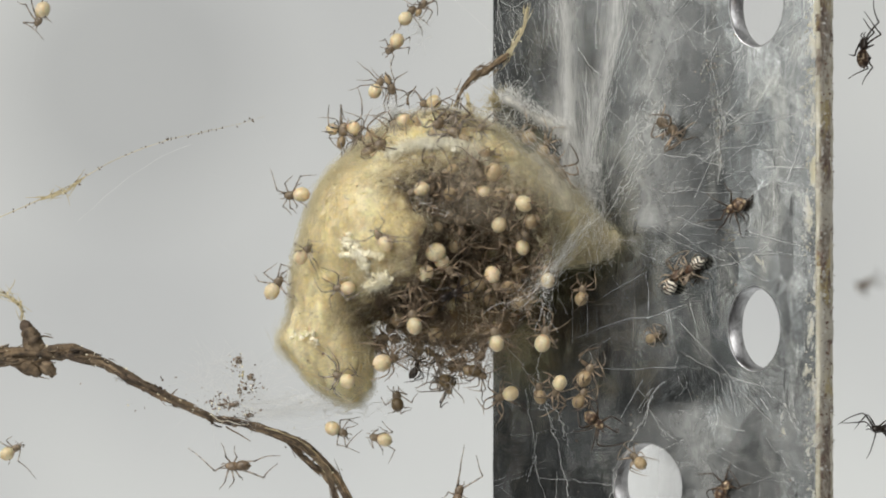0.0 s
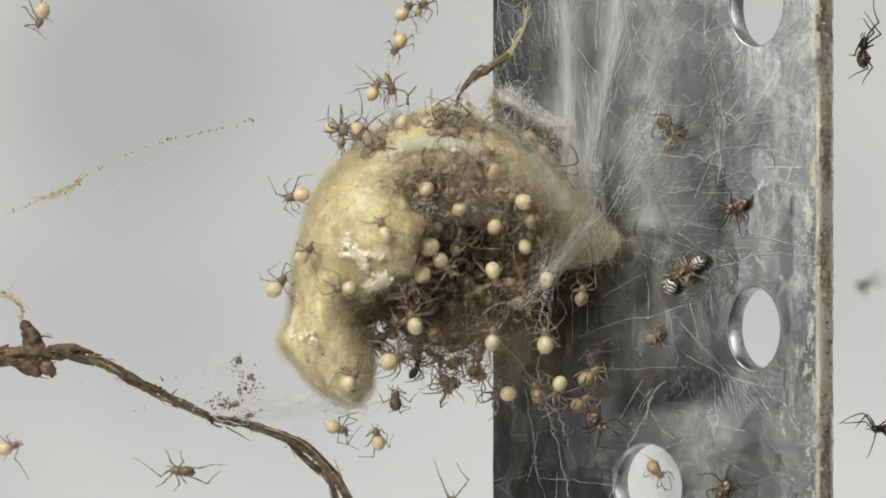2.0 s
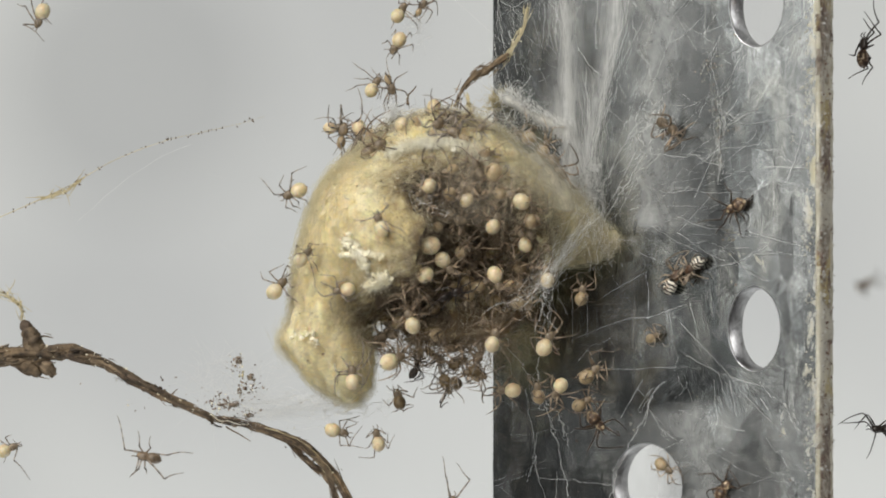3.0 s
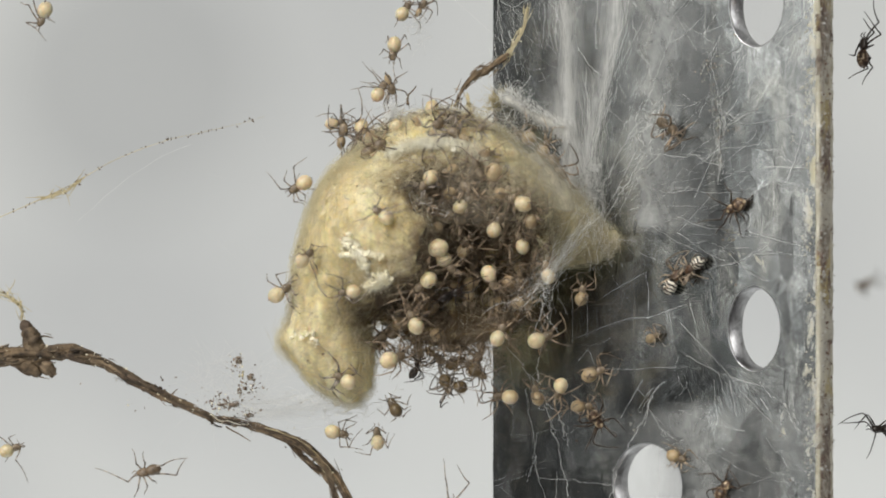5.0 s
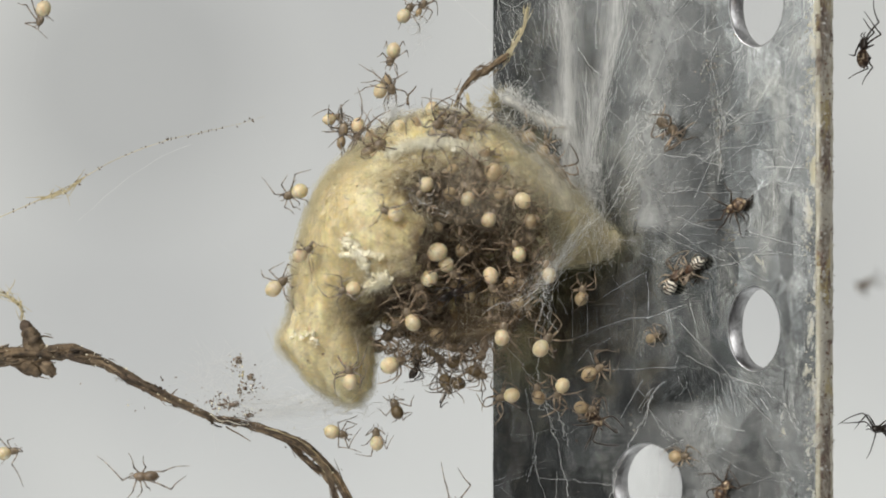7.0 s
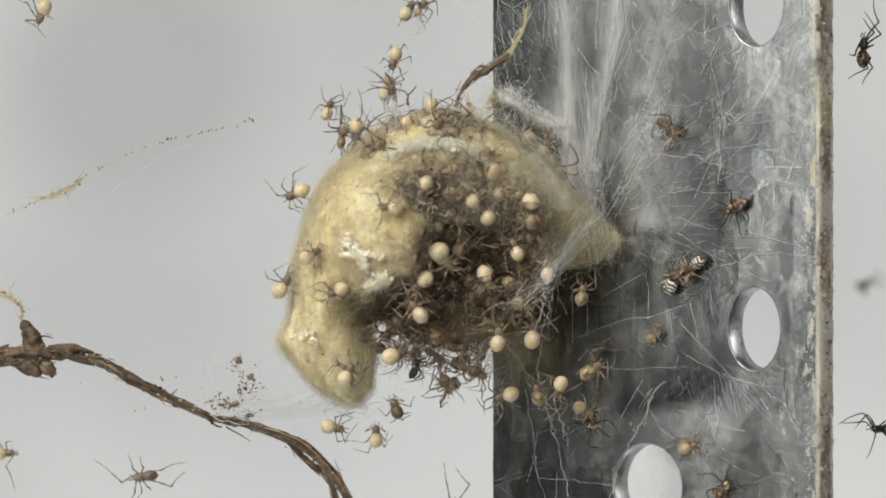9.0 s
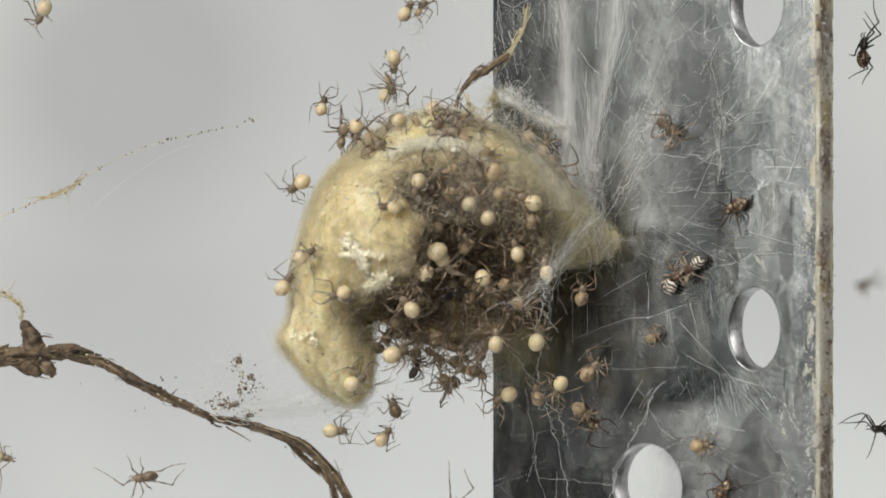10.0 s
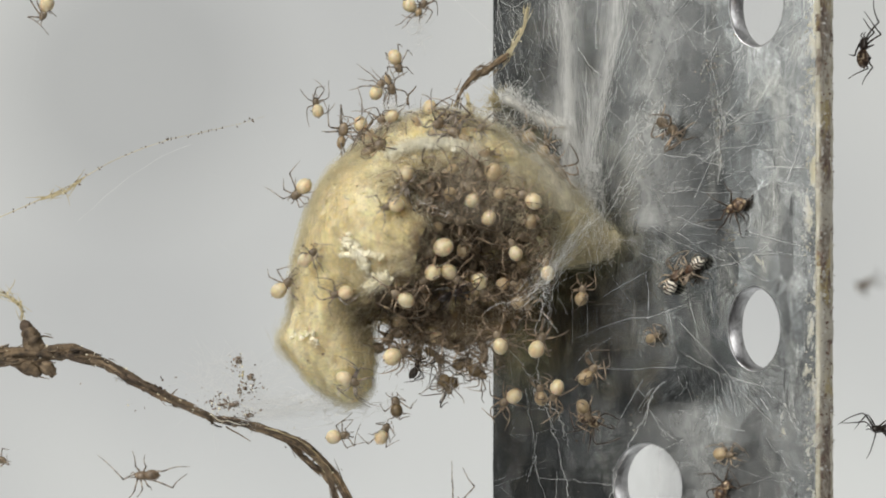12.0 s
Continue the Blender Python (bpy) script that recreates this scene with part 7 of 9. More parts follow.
    crawl("a4", [
         (0, -3.46, 0.00, 8.65, 60, 10, 0), (0.5, -3.74, 0.00, 8.62, 51, 10, 0), (1, -3.65, 0.00, 8.70, 60, 10, 0), (1.5, -3.58, 0.00, 8.55, 56, 10, 0),
         (2, -3.61, 0.00, 8.52, 62, 10, 0), (2.5, -3.59, 0.00, 8.60, 59, 10, 0), (3, -3.64, 0.00, 8.69, 59, 10, 0), (5, -3.31, 0.00, 8.46, 58, 10, 0),
         (5.5, -3.23, 0.00, 8.56, 59, 10, 0), (6, -3.15, 0.00, 8.53, 52, 10, 0), (6.5, -3.15, 0.00, 8.54, 54, 10, 0), (7, -3.21, 0.00, 8.66, 65, 10, 0),
         (9, -2.92, 0.00, 8.52, 62, 10, 0), (9.5, -2.86, 0.00, 8.46, 58, 10, 0), (10, -2.90, 0.00, 8.42, 59, 10, 0), (10.5, -3.00, 0.00, 8.42, 59, 10, 0),
         (11, -3.02, 0.00, 8.54, 73, 10, 0), (11.5, -3.42, 0.00, 8.52, 62, 10, 0), (12, -3.41, 0.00, 8.56, 60, 10, 0)])
    crawl("a5", [
         (0, -5.56, -0.50, 6.31, -10, 20, 0), (0.5, -5.61, -0.50, 6.35, -11, 20, 0), (1, -5.61, -0.50, 6.33, -15, 20, 0), (1.5, -5.60, -0.50, 6.34, -3, 20, 0),
         (2, -5.65, -0.50, 6.43, 4, 20, 0), (2.5, -5.70, -0.50, 6.43, 4, 20, 0), (3, -5.70, -0.50, 6.43, 4, 20, 0), (5, -5.61, -0.50, 6.68, 9, 20, 0),
         (5.5, -5.56, -0.50, 6.68, 9, 20, 0), (6, -5.75, -0.50, 6.99, 16, 20, 0), (6.5, -5.71, -0.50, 6.99, 16, 20, 0), (7, -5.75, -0.50, 6.95, 15, 20, 0),
         (9, -6.06, -0.50, 7.42, 67, 20, 0), (9.5, -6.18, -0.50, 7.54, 63, 20, 0), (10, -6.36, -0.50, 7.65, 71, 20, 0), (10.5, -6.49, -0.50, 7.74, 70, 20, 0),
         (11, -6.65, -0.50, 7.85, 93, 20, 0), (11.5, -6.74, -0.50, 7.72, 93, 20, 0), (12, -6.69, -0.50, 7.57, 100, 20, 0)])
    crawl("a6", [
         (0, -4.53, -0.60, 6.10, -60, 10, 0), (0.5, -4.51, -0.60, 6.04, -64, 10, 0), (1, -4.61, -0.60, 6.02, -73, 10, 0), (1.5, -4.54, -0.60, 6.01, -78, 10, 0),
         (2, -4.46, -0.60, 6.06, -79, 10, 0), (2.5, -4.61, -0.60, 6.09, -88, 10, 0), (3, -4.43, -0.60, 6.09, -89, 10, 0), (5, -4.39, -0.60, 6.15, -105, 10, 0),
         (5.5, -4.44, -0.60, 6.11, -105, 10, 0), (6, -4.50, -0.60, 6.19, -100, 10, 0), (6.5, -4.49, -0.60, 6.05, -99, 10, 0), (7, -4.51, -0.60, 6.19, -95, 10, 0),
         (9, -4.58, -0.60, 6.19, -92, 10, 0), (9.5, -4.57, -0.60, 6.14, -89, 10, 0), (10, -4.59, -0.60, 6.14, -93, 10, 0), (10.5, -4.51, -0.60, 6.23, -87, 10, 0),
         (11, -4.42, -0.60, 6.37, -87, 10, 0), (11.5, -4.25, -0.60, 6.33, -82, 10, 0), (12, -4.31, -0.60, 6.28, -84, 10, 0)])
    crawl("a7", [
         (0, -2.35, -1.40, 6.69, 200, 0, 0), (0.5, -2.27, -1.40, 6.73, 209, 0, 0), (1, -2.18, -1.40, 6.78, 225, 0, 0), (1.5, -2.23, -1.40, 6.74, 219, 0, 0),
         (2, -2.33, -1.40, 6.46, 232, 0, 0), (2.5, -2.34, -1.40, 6.55, 231, 0, 0), (3, -2.41, -1.40, 6.37, 224, 0, 0), (5, -2.74, -1.40, 6.30, 220, 0, 0),
         (5.5, -2.62, -1.40, 6.44, 217, 0, 0), (6, -2.70, -1.40, 6.30, 220, 0, 0), (6.5, -2.76, -1.40, 6.19, 214, 0, 0), (7, -2.54, -1.40, 6.23, 225, 0, 0),
         (9, -2.13, -1.40, 6.56, 212, 0, 0), (9.5, -2.36, -1.40, 6.51, 212, 0, 0), (10, -2.62, -1.40, 6.64, 215, 0, 0), (10.5, -3.00, -1.40, 6.75, 210, 0, 0),
         (11, -3.16, -1.40, 6.88, 203, 0, 0), (11.5, -3.07, -1.40, 6.92, 203, 0, 0), (12, -2.98, -1.40, 6.89, 200, 0, 0)])
    crawl("a8", [
         (0, -0.75, -0.70, 7.73, 190, 0, 20), (0.5, -0.69, -0.70, 7.41, 216, 0, 20), (1, -0.48, -0.70, 7.16, 244, 0, 20), (1.5, -0.57, -0.70, 7.18, 232, 0, 20),
         (2, -0.57, -0.70, 7.18, 233, 0, 20), (2.5, -0.50, -0.70, 7.21, 238, 0, 20), (3, -0.62, -0.70, 7.29, 241, 0, 20), (5, -0.74, -0.70, 7.26, 236, 0, 20),
         (5.5, -0.78, -0.70, 7.26, 237, 0, 20), (6, -0.75, -0.70, 7.24, 242, 0, 20), (6.5, -0.76, -0.70, 7.20, 240, 0, 20), (7, -0.73, -0.70, 7.17, 237, 0, 20),
         (9, -0.79, -0.70, 7.40, 235, 0, 20), (9.5, -0.72, -0.70, 7.33, 230, 0, 20), (10, -0.68, -0.70, 7.21, 238, 0, 20), (10.5, -0.78, -0.70, 7.26, 236, 0, 20),
         (11, -0.80, -0.70, 7.28, 232, 0, 20), (11.5, -0.73, -0.70, 7.26, 237, 0, 20), (12, -0.89, -0.70, 7.27, 233, 0, 20)])
    crawl("a9", [
         (0, -7.77, -1.60, 2.83, 185, 0, 0), (0.5, -7.77, -1.60, 2.82, 187, 0, 0), (1, -7.77, -1.60, 2.83, 184, 0, 0), (1.5, -7.75, -1.60, 2.75, 197, 0, 0),
         (2, -7.76, -1.60, 2.77, 194, 0, 0), (2.5, -7.93, -1.60, 2.95, 201, 0, 0), (3, -7.87, -1.60, 2.94, 204, 0, 0), (5, -7.57, -1.60, 3.29, 213, 0, 0),
         (5.5, -7.55, -1.60, 3.07, 205, 0, 0), (6, -7.76, -1.60, 3.00, 194, 0, 0), (6.5, -7.71, -1.60, 2.94, 196, 0, 0), (7, -7.84, -1.60, 2.91, 201, 0, 0),
         (9, -7.73, -1.60, 2.92, 207, 0, 0), (9.5, -7.84, -1.60, 2.92, 215, 0, 0), (10, -7.66, -1.60, 3.33, 215, 0, 0), (10.5, -7.53, -1.60, 3.07, 213, 0, 0),
         (11, -7.40, -1.60, 3.16, 221, 0, 0), (11.5, -7.54, -1.60, 3.02, 221, 0, 0), (12, -7.52, -1.60, 3.04, 227, 0, 0)])
    crawl("a10", [
         (0, -7.13, -4.20, -0.19, 50, 15, 0), (0.5, -6.99, -4.20, -0.23, 39, 15, 0), (1, -6.94, -4.20, -0.19, 49, 15, 0), (1.5, -7.03, -4.20, -0.24, 37, 15, 0),
         (2, -7.05, -4.20, -0.21, 43, 15, 0), (2.5, -7.16, -4.20, -0.16, 57, 15, 0), (3, -7.11, -4.20, -0.34, 46, 15, 0), (5, -7.05, -4.20, -0.39, 43, 15, 0),
         (5.5, -7.02, -4.20, -0.43, 35, 15, 0), (6, -6.97, -4.20, -0.27, 32, 15, 0), (6.5, -7.07, -4.20, -0.21, 35, 15, 0), (7, -7.11, -4.20, -0.16, 36, 15, 0),
         (9, -6.74, -4.20, -0.28, 29, 15, 0), (9.5, -6.74, -4.20, -0.32, 29, 15, 0), (10, -7.01, -4.20, -0.27, 31, 15, 0), (10.5, -6.98, -4.20, -0.25, 36, 15, 0),
         (11, -7.06, -4.20, -0.16, 46, 15, 0), (11.5, -6.96, -4.20, -0.22, 42, 15, 0), (12, -6.87, -4.20, -0.35, 43, 15, 0)])
    crawl("a11", [
         (0, -8.73, -2.40, -1.92, 55, 10, 0), (0.5, -8.67, -2.40, -1.93, 52, 10, 0), (1, -8.47, -2.40, -1.72, 48, 10, 0), (1.5, -8.59, -2.40, -1.69, 45, 10, 0),
         (2, -8.57, -2.40, -1.85, 49, 10, 0), (2.5, -8.54, -2.40, -1.84, 52, 10, 0), (3, -8.56, -2.40, -1.95, 48, 10, 0), (5, -8.41, -2.40, -2.20, 34, 10, 0),
         (5.5, -8.45, -2.40, -2.15, 44, 10, 0), (6, -8.47, -2.40, -1.99, 37, 10, 0), (6.5, -8.72, -2.40, -1.61, 42, 10, 0), (7, -8.57, -2.40, -1.85, 39, 10, 0),
         (9, -8.32, -2.40, -1.88, 54, 10, 0), (9.5, -8.16, -2.40, -1.91, 58, 10, 0), (10, -8.18, -2.40, -1.74, 54, 10, 0), (10.5, -8.42, -2.40, -1.72, 48, 10, 0),
         (11, -8.51, -2.40, -1.73, 47, 10, 0), (11.5, -8.37, -2.40, -1.87, 46, 10, 0), (12, -8.30, -2.40, -1.93, 41, 10, 0)])
    crawl("a12", [
         (0, -5.17, -4.30, -2.00, 180, 0, 0), (0.5, -5.08, -4.30, -2.02, 183, 0, 0), (1, -5.17, -4.30, -1.96, 183, 0, 0), (1.5, -5.11, -4.30, -2.01, 181, 0, 0),
         (2, -5.11, -4.30, -2.02, 183, 0, 0), (2.5, -5.02, -4.30, -2.08, 189, 0, 0), (3, -5.17, -4.26, -2.11, 188, 0, 0), (5, -4.91, -4.23, -2.21, 186, 0, 0),
         (5.5, -4.90, -4.26, -2.19, 193, 0, 0), (6, -4.83, -4.26, -2.23, 200, 0, 0), (6.5, -4.84, -4.26, -2.21, 196, 0, 0), (7, -4.90, -4.30, -2.07, 192, 0, 0),
         (9, -5.49, -4.26, -2.18, 206, 0, 0), (9.5, -5.39, -4.26, -2.24, 208, 0, 0), (10, -5.38, -4.23, -2.32, 197, 0, 0), (10.5, -5.34, -4.23, -2.26, 186, 0, 0),
         (11, -5.30, -4.23, -2.31, 187, 0, 0), (11.5, -5.28, -4.23, -2.33, 199, 0, 0), (12, -5.30, -4.23, -2.28, 189, 0, 0)])
    crawl("a13", [
         (0, -3.11, -5.90, 0.52, 130, 0, 0), (0.5, -3.19, -5.90, 0.44, 127, 0, 0), (1, -3.20, -5.86, 0.42, 120, 0, 0), (1.5, -2.98, -5.93, 0.75, 113, 0, 0),
         (2, -3.03, -5.93, 1.05, 113, 0, 0), (2.5, -3.05, -5.90, 1.21, 101, 0, 0), (3, -3.20, -5.90, 1.32, 111, 0, 0), (5, -3.13, -5.86, 1.78, 144, 0, 0),
         (5.5, -3.20, -5.86, 1.78, 153, 0, 0), (6, -2.83, -5.90, 1.55, 170, 0, 0), (6.5, -2.77, -5.86, 1.88, 158, 0, 0), (7, -2.69, -5.86, 1.87, 160, 0, 0),
         (9, -2.71, -5.79, 2.11, 180, 0, 0), (9.5, -2.58, -5.69, 2.42, 173, 0, 0), (10, -2.75, -5.76, 2.15, 181, 0, 0), (10.5, -2.49, -5.72, 2.29, 179, 0, 0),
         (11, -2.67, -5.69, 2.37, 189, 0, 0), (11.5, -2.62, -5.76, 2.15, 188, 0, 0), (12, -2.66, -5.76, 2.17, 193, 0, 0)])
    crawl("a14", [
         (0, -1.40, -4.50, 2.95, 200, 0, 0), (0.5, -1.26, -4.39, 2.95, 200, 0, 0), (1, -1.20, -4.36, 2.87, 206, 0, 0), (1.5, -1.17, -4.32, 2.95, 200, 0, 0),
         (2, -1.13, -4.32, 2.87, 216, 0, 0), (2.5, -1.21, -4.43, 2.95, 217, 0, 0), (3, -0.98, -4.32, 3.03, 218, 0, 0), (5, -0.84, -4.50, 3.42, 230, 0, 0),
         (5.5, -0.75, -4.46, 3.37, 231, 0, 0), (6, -0.78, -4.29, 3.05, 234, 0, 0), (6.5, -0.91, -4.36, 2.93, 244, 0, 0), (7, -1.04, -4.43, 3.04, 236, 0, 0),
         (9, -1.03, -4.46, 3.06, 245, 0, 0), (9.5, -1.56, -4.81, 3.08, 252, 0, 0), (10, -1.34, -4.74, 3.17, 253, 0, 0), (10.5, -1.31, -4.71, 3.08, 251, 0, 0),
         (11, -1.46, -4.81, 3.02, 263, 0, 0), (11.5, -1.31, -4.74, 3.29, 265, 0, 0), (12, -1.93, -4.60, 3.56, 259, 0, 0)])
    crawl("a15", [
         (0, -5.23, -3.30, -6.68, 150, 0, 0), (0.5, -5.49, -3.30, -6.52, 135, 0, 0), (1, -5.39, -3.30, -6.42, 100, 0, 0), (1.5, -5.01, -3.30, -6.46, 89, 0, 0),
         (2, -4.72, -3.26, -6.71, 54, 0, 0), (2.5, -4.67, -3.26, -6.52, 77, 0, 0), (3, -4.70, -3.26, -6.56, 90, 0, 0), (5, -5.18, -3.26, -6.72, 149, 0, 0),
         (5.5, -5.24, -3.26, -6.68, 141, 0, 0), (6, -5.11, -3.26, -6.65, 122, 0, 0), (6.5, -5.01, -3.26, -6.62, 111, 0, 0), (7, -4.84, -3.26, -6.56, 97, 0, 0),
         (9, -4.93, -3.30, -6.42, 59, 0, 0), (9.5, -4.75, -3.30, -6.64, 39, 0, 0), (10, -4.45, -3.26, -6.82, 30, 0, 0), (10.5, -4.73, -3.23, -6.99, 16, 0, 0),
         (11, -4.95, -3.26, -6.81, 9, 0, 0), (11.5, -4.95, -3.30, -6.88, -12, 0, 0), (12, -4.83, -3.33, -6.81, -23, 0, 0)])
    crawl("a16", [
         (0, -5.54, -0.50, -9.62, -25, 10, 0), (0.5, -5.54, -0.50, -9.86, -27, 10, 0), (1, -5.58, -0.50, -9.56, -22, 10, 0), (1.5, -5.58, -0.50, -9.49, -25, 10, 0),
         (2, -5.53, -0.50, -9.50, -20, 10, 0), (2.5, -5.48, -0.50, -9.59, -18, 10, 0), (3, -5.52, -0.50, -9.66, -16, 10, 0), (5, -5.52, -0.50, -9.74, -14, 10, 0),
         (5.5, -5.55, -0.50, -9.67, -10, 10, 0), (6, -5.56, -0.50, -9.71, -16, 10, 0), (6.5, -5.56, -0.50, -9.71, -16, 10, 0), (7, -5.56, -0.50, -9.75, -16, 10, 0),
         (9, -5.74, -0.50, -9.46, -13, 10, 0), (9.5, -5.56, -0.50, -9.96, -12, 10, 0), (10, -5.60, -0.50, -9.62, -2, 10, 0), (10.5, -5.55, -0.50, -9.70, 1, 10, 0),
         (11, -5.46, -0.50, -9.78, -5, 10, 0), (11.5, -5.41, -0.50, -9.80, 6, 10, 0), (12, -5.46, -0.50, -9.89, 7, 10, 0)])
    crawl("a17", [
         (0, -3.39, -0.50, -10.03, 165, 20, 0), (0.5, -3.50, -0.50, -9.90, 129, 20, 0), (1, -3.53, -0.50, -9.96, 99, 20, 0), (1.5, -3.56, -0.50, -9.93, 104, 20, 0),
         (2, -3.49, -0.50, -9.97, 99, 20, 0), (2.5, -3.43, -0.50, -9.96, 90, 20, 0), (3, -3.48, -0.50, -10.01, 99, 20, 0), (5, -3.49, -0.50, -9.92, 92, 20, 0),
         (5.5, -3.59, -0.50, -10.01, 101, 20, 0), (6, -3.54, -0.50, -9.96, 92, 20, 0), (6.5, -3.54, -0.50, -10.01, 93, 20, 0), (7, -3.53, -0.50, -9.96, 92, 20, 0),
         (9, -3.55, -0.50, -9.82, 87, 20, 0), (9.5, -3.36, -0.50, -9.89, 68, 20, 0), (10, -3.08, -0.50, -9.86, 50, 20, 0), (10.5, -2.85, -0.50, -9.90, 39, 20, 0),
         (11, -2.77, -0.50, -9.94, 41, 20, 0), (11.5, -2.77, -0.50, -9.80, 52, 20, 0), (12, -3.13, -0.50, -9.68, 61, 20, 0)])
    crawl("a18", [
         (0, -2.42, -0.80, -8.04, 95, 0, 0), (0.5, -2.42, -0.80, -7.99, 98, 0, 0), (1, -2.37, -0.80, -7.76, 101, 0, 0), (1.5, -2.42, -0.80, -7.90, 107, 0, 0),
         (2, -2.51, -0.80, -7.99, 91, 0, 0), (2.5, -2.33, -0.80, -8.04, 103, 0, 0), (3, -2.33, -0.80, -7.94, 104, 0, 0), (5, -2.56, -0.80, -8.36, 119, 0, 0),
         (5.5, -2.56, -0.80, -8.36, 111, 0, 0), (6, -2.56, -0.80, -8.36, 117, 0, 0), (6.5, -2.51, -0.80, -8.40, 116, 0, 0), (7, -2.47, -0.80, -8.45, 109, 0, 0),
         (9, -2.47, -0.80, -8.45, 109, 0, 0), (9.5, -2.47, -0.80, -8.40, 104, 0, 0), (10, -2.56, -0.80, -8.40, 108, 0, 0), (10.5, -2.51, -0.80, -8.40, 105, 0, 0),
         (11, -2.51, -0.80, -8.36, 107, 0, 0), (11.5, -2.47, -0.80, -8.36, 105, 0, 0), (12, -2.47, -0.80, -8.36, 96, 0, 0)])
    crawl("a19", [
         (0, -10.85, -0.50, -11.49, 180, 38, 0), (0.5, -11.03, -0.50, -11.44, 184, 38, 0), (1, -11.35, -0.50, -11.58, 177, 38, 0), (1.5, -12.82, -0.50, -11.72, 180, 38, 0),
         (2, -13.78, -0.50, -11.76, 171, 38, 0), (2.5, -15.10, -0.50, -11.40, 169, 38, 0), (3, -15.56, -0.50, -11.03, 165, 38, 0), (5, -15.56, -0.50, -11.76, 191, 38, 0),
         (5.5, -15.61, -0.50, -11.90, 181, 38, 0), (6, -15.74, -0.50, -11.99, 184, 38, 0), (6.5, -15.70, -0.50, -11.99, 187, 38, 0), (7, -15.70, -0.50, -12.04, 178, 38, 0),
         (9, -15.74, -0.50, -12.04, 185, 38, 0), (9.5, -15.74, -0.50, -12.08, 183, 38, 0), (10, -15.74, -0.50, -12.08, 186, 38, 0), (10.5, -15.74, -0.50, -12.08, 183, 38, 0),
         (11, -15.70, -0.50, -12.04, 179, 38, 0), (11.5, -15.65, -0.50, -11.99, 178, 38, 0), (12, -15.65, -0.50, -11.99, 179, 38, 0)])
    crawl("a20", [
         (0, 0.78, -0.50, -13.07, 75, 15, 0), (0.5, 0.73, -0.50, -13.16, 82, 15, 0), (1, 0.55, -0.50, -13.25, 88, 15, 0), (1.5, 0.69, -0.50, -13.62, 98, 15, 0),
         (2, 0.55, -0.50, -13.66, 101, 15, 0), (2.5, 0.50, -0.50, -13.66, 94, 15, 0), (3, 0.55, -0.50, -13.66, 93, 15, 0), (5, 0.50, -0.50, -13.80, 96, 15, 0),
         (5.5, 0.55, -0.50, -13.80, 96, 15, 0), (6, 0.55, -0.50, -13.84, 85, 15, 0), (6.5, 0.55, -0.50, -13.89, 91, 15, 0), (7, 0.59, -0.50, -13.94, 94, 15, 0),
         (9, 0.59, -0.50, -13.94, 95, 15, 0), (9.5, 0.59, -0.50, -13.94, 91, 15, 0), (10, 0.55, -0.50, -13.94, 89, 15, 0), (10.5, 0.55, -0.50, -13.94, 101, 15, 0),
         (11, 0.59, -0.50, -13.94, 80, 15, 0), (11.5, 0.69, -0.50, -13.94, 98, 15, 0), (12, 0.69, -0.50, -13.94, 90, 15, 0)])
    crawl("a21", [
         (0, -22.87, 0.00, -10.69, 30, 30, 0), (0.5, -22.92, 0.00, -10.62, 27, 30, 0), (1, -22.95, 0.00, -10.56, 27, 30, 0), (1.5, -22.98, 0.00, -10.47, 26, 30, 0),
         (2, -22.96, 0.00, -10.51, 20, 30, 0), (2.5, -23.02, 0.00, -10.56, 16, 30, 0), (3, -23.03, 0.00, -10.59, 21, 30, 0), (5, -22.87, 0.00, -10.60, 18, 30, 0),
         (5.5, -22.92, 0.00, -10.56, 11, 30, 0), (6, -22.96, 0.00, -10.48, 19, 30, 0), (6.5, -22.94, 0.00, -10.75, 3, 30, 0), (7, -23.01, 0.00, -10.77, 10, 30, 0),
         (9, -23.24, 0.00, -10.85, 2, 30, 0), (9.5, -23.24, 0.00, -10.94, 2, 30, 0), (10, -23.37, 0.00, -11.07, -11, 30, 0), (10.5, -23.49, 0.00, -10.99, -7, 30, 0),
         (11, -23.61, 0.00, -11.03, -14, 30, 0), (11.5, -23.64, 0.00, -11.10, -26, 30, 0), (12, -23.63, 0.00, -11.13, -22, 30, 0)])
    crawl("a22", [
         (0, -2.86, -2.80, -5.80, 20, 0, 30), (0.5, -2.81, -2.80, -5.84, 14, 0, 30), (1, -2.82, -2.80, -5.81, 19, 0, 30), (1.5, -2.65, -2.80, -5.74, 22, 0, 30),
         (2, -2.51, -2.80, -5.76, 20, 0, 30), (2.5, -2.48, -2.80, -5.53, 27, 0, 30), (3, -2.51, -2.80, -5.74, 23, 0, 30), (5, -2.50, -2.80, -5.68, 18, 0, 30),
         (5.5, -2.41, -2.80, -5.59, 19, 0, 30), (6, -2.38, -2.80, -5.57, 22, 0, 30), (6.5, -2.41, -2.80, -5.68, 17, 0, 30), (7, -2.47, -2.80, -5.92, 22, 0, 30),
         (9, -2.42, -2.80, -5.47, 22, 0, 30), (9.5, -2.43, -2.80, -5.46, 24, 0, 30), (10, -2.33, -2.80, -5.39, 21, 0, 30), (10.5, -2.33, -2.80, -5.39, 21, 0, 30),
         (11, -2.27, -2.80, -5.42, 16, 0, 30), (11.5, -2.33, -2.80, -5.48, 21, 0, 30), (12, -2.33, -2.80, -5.49, 20, 0, 30)])
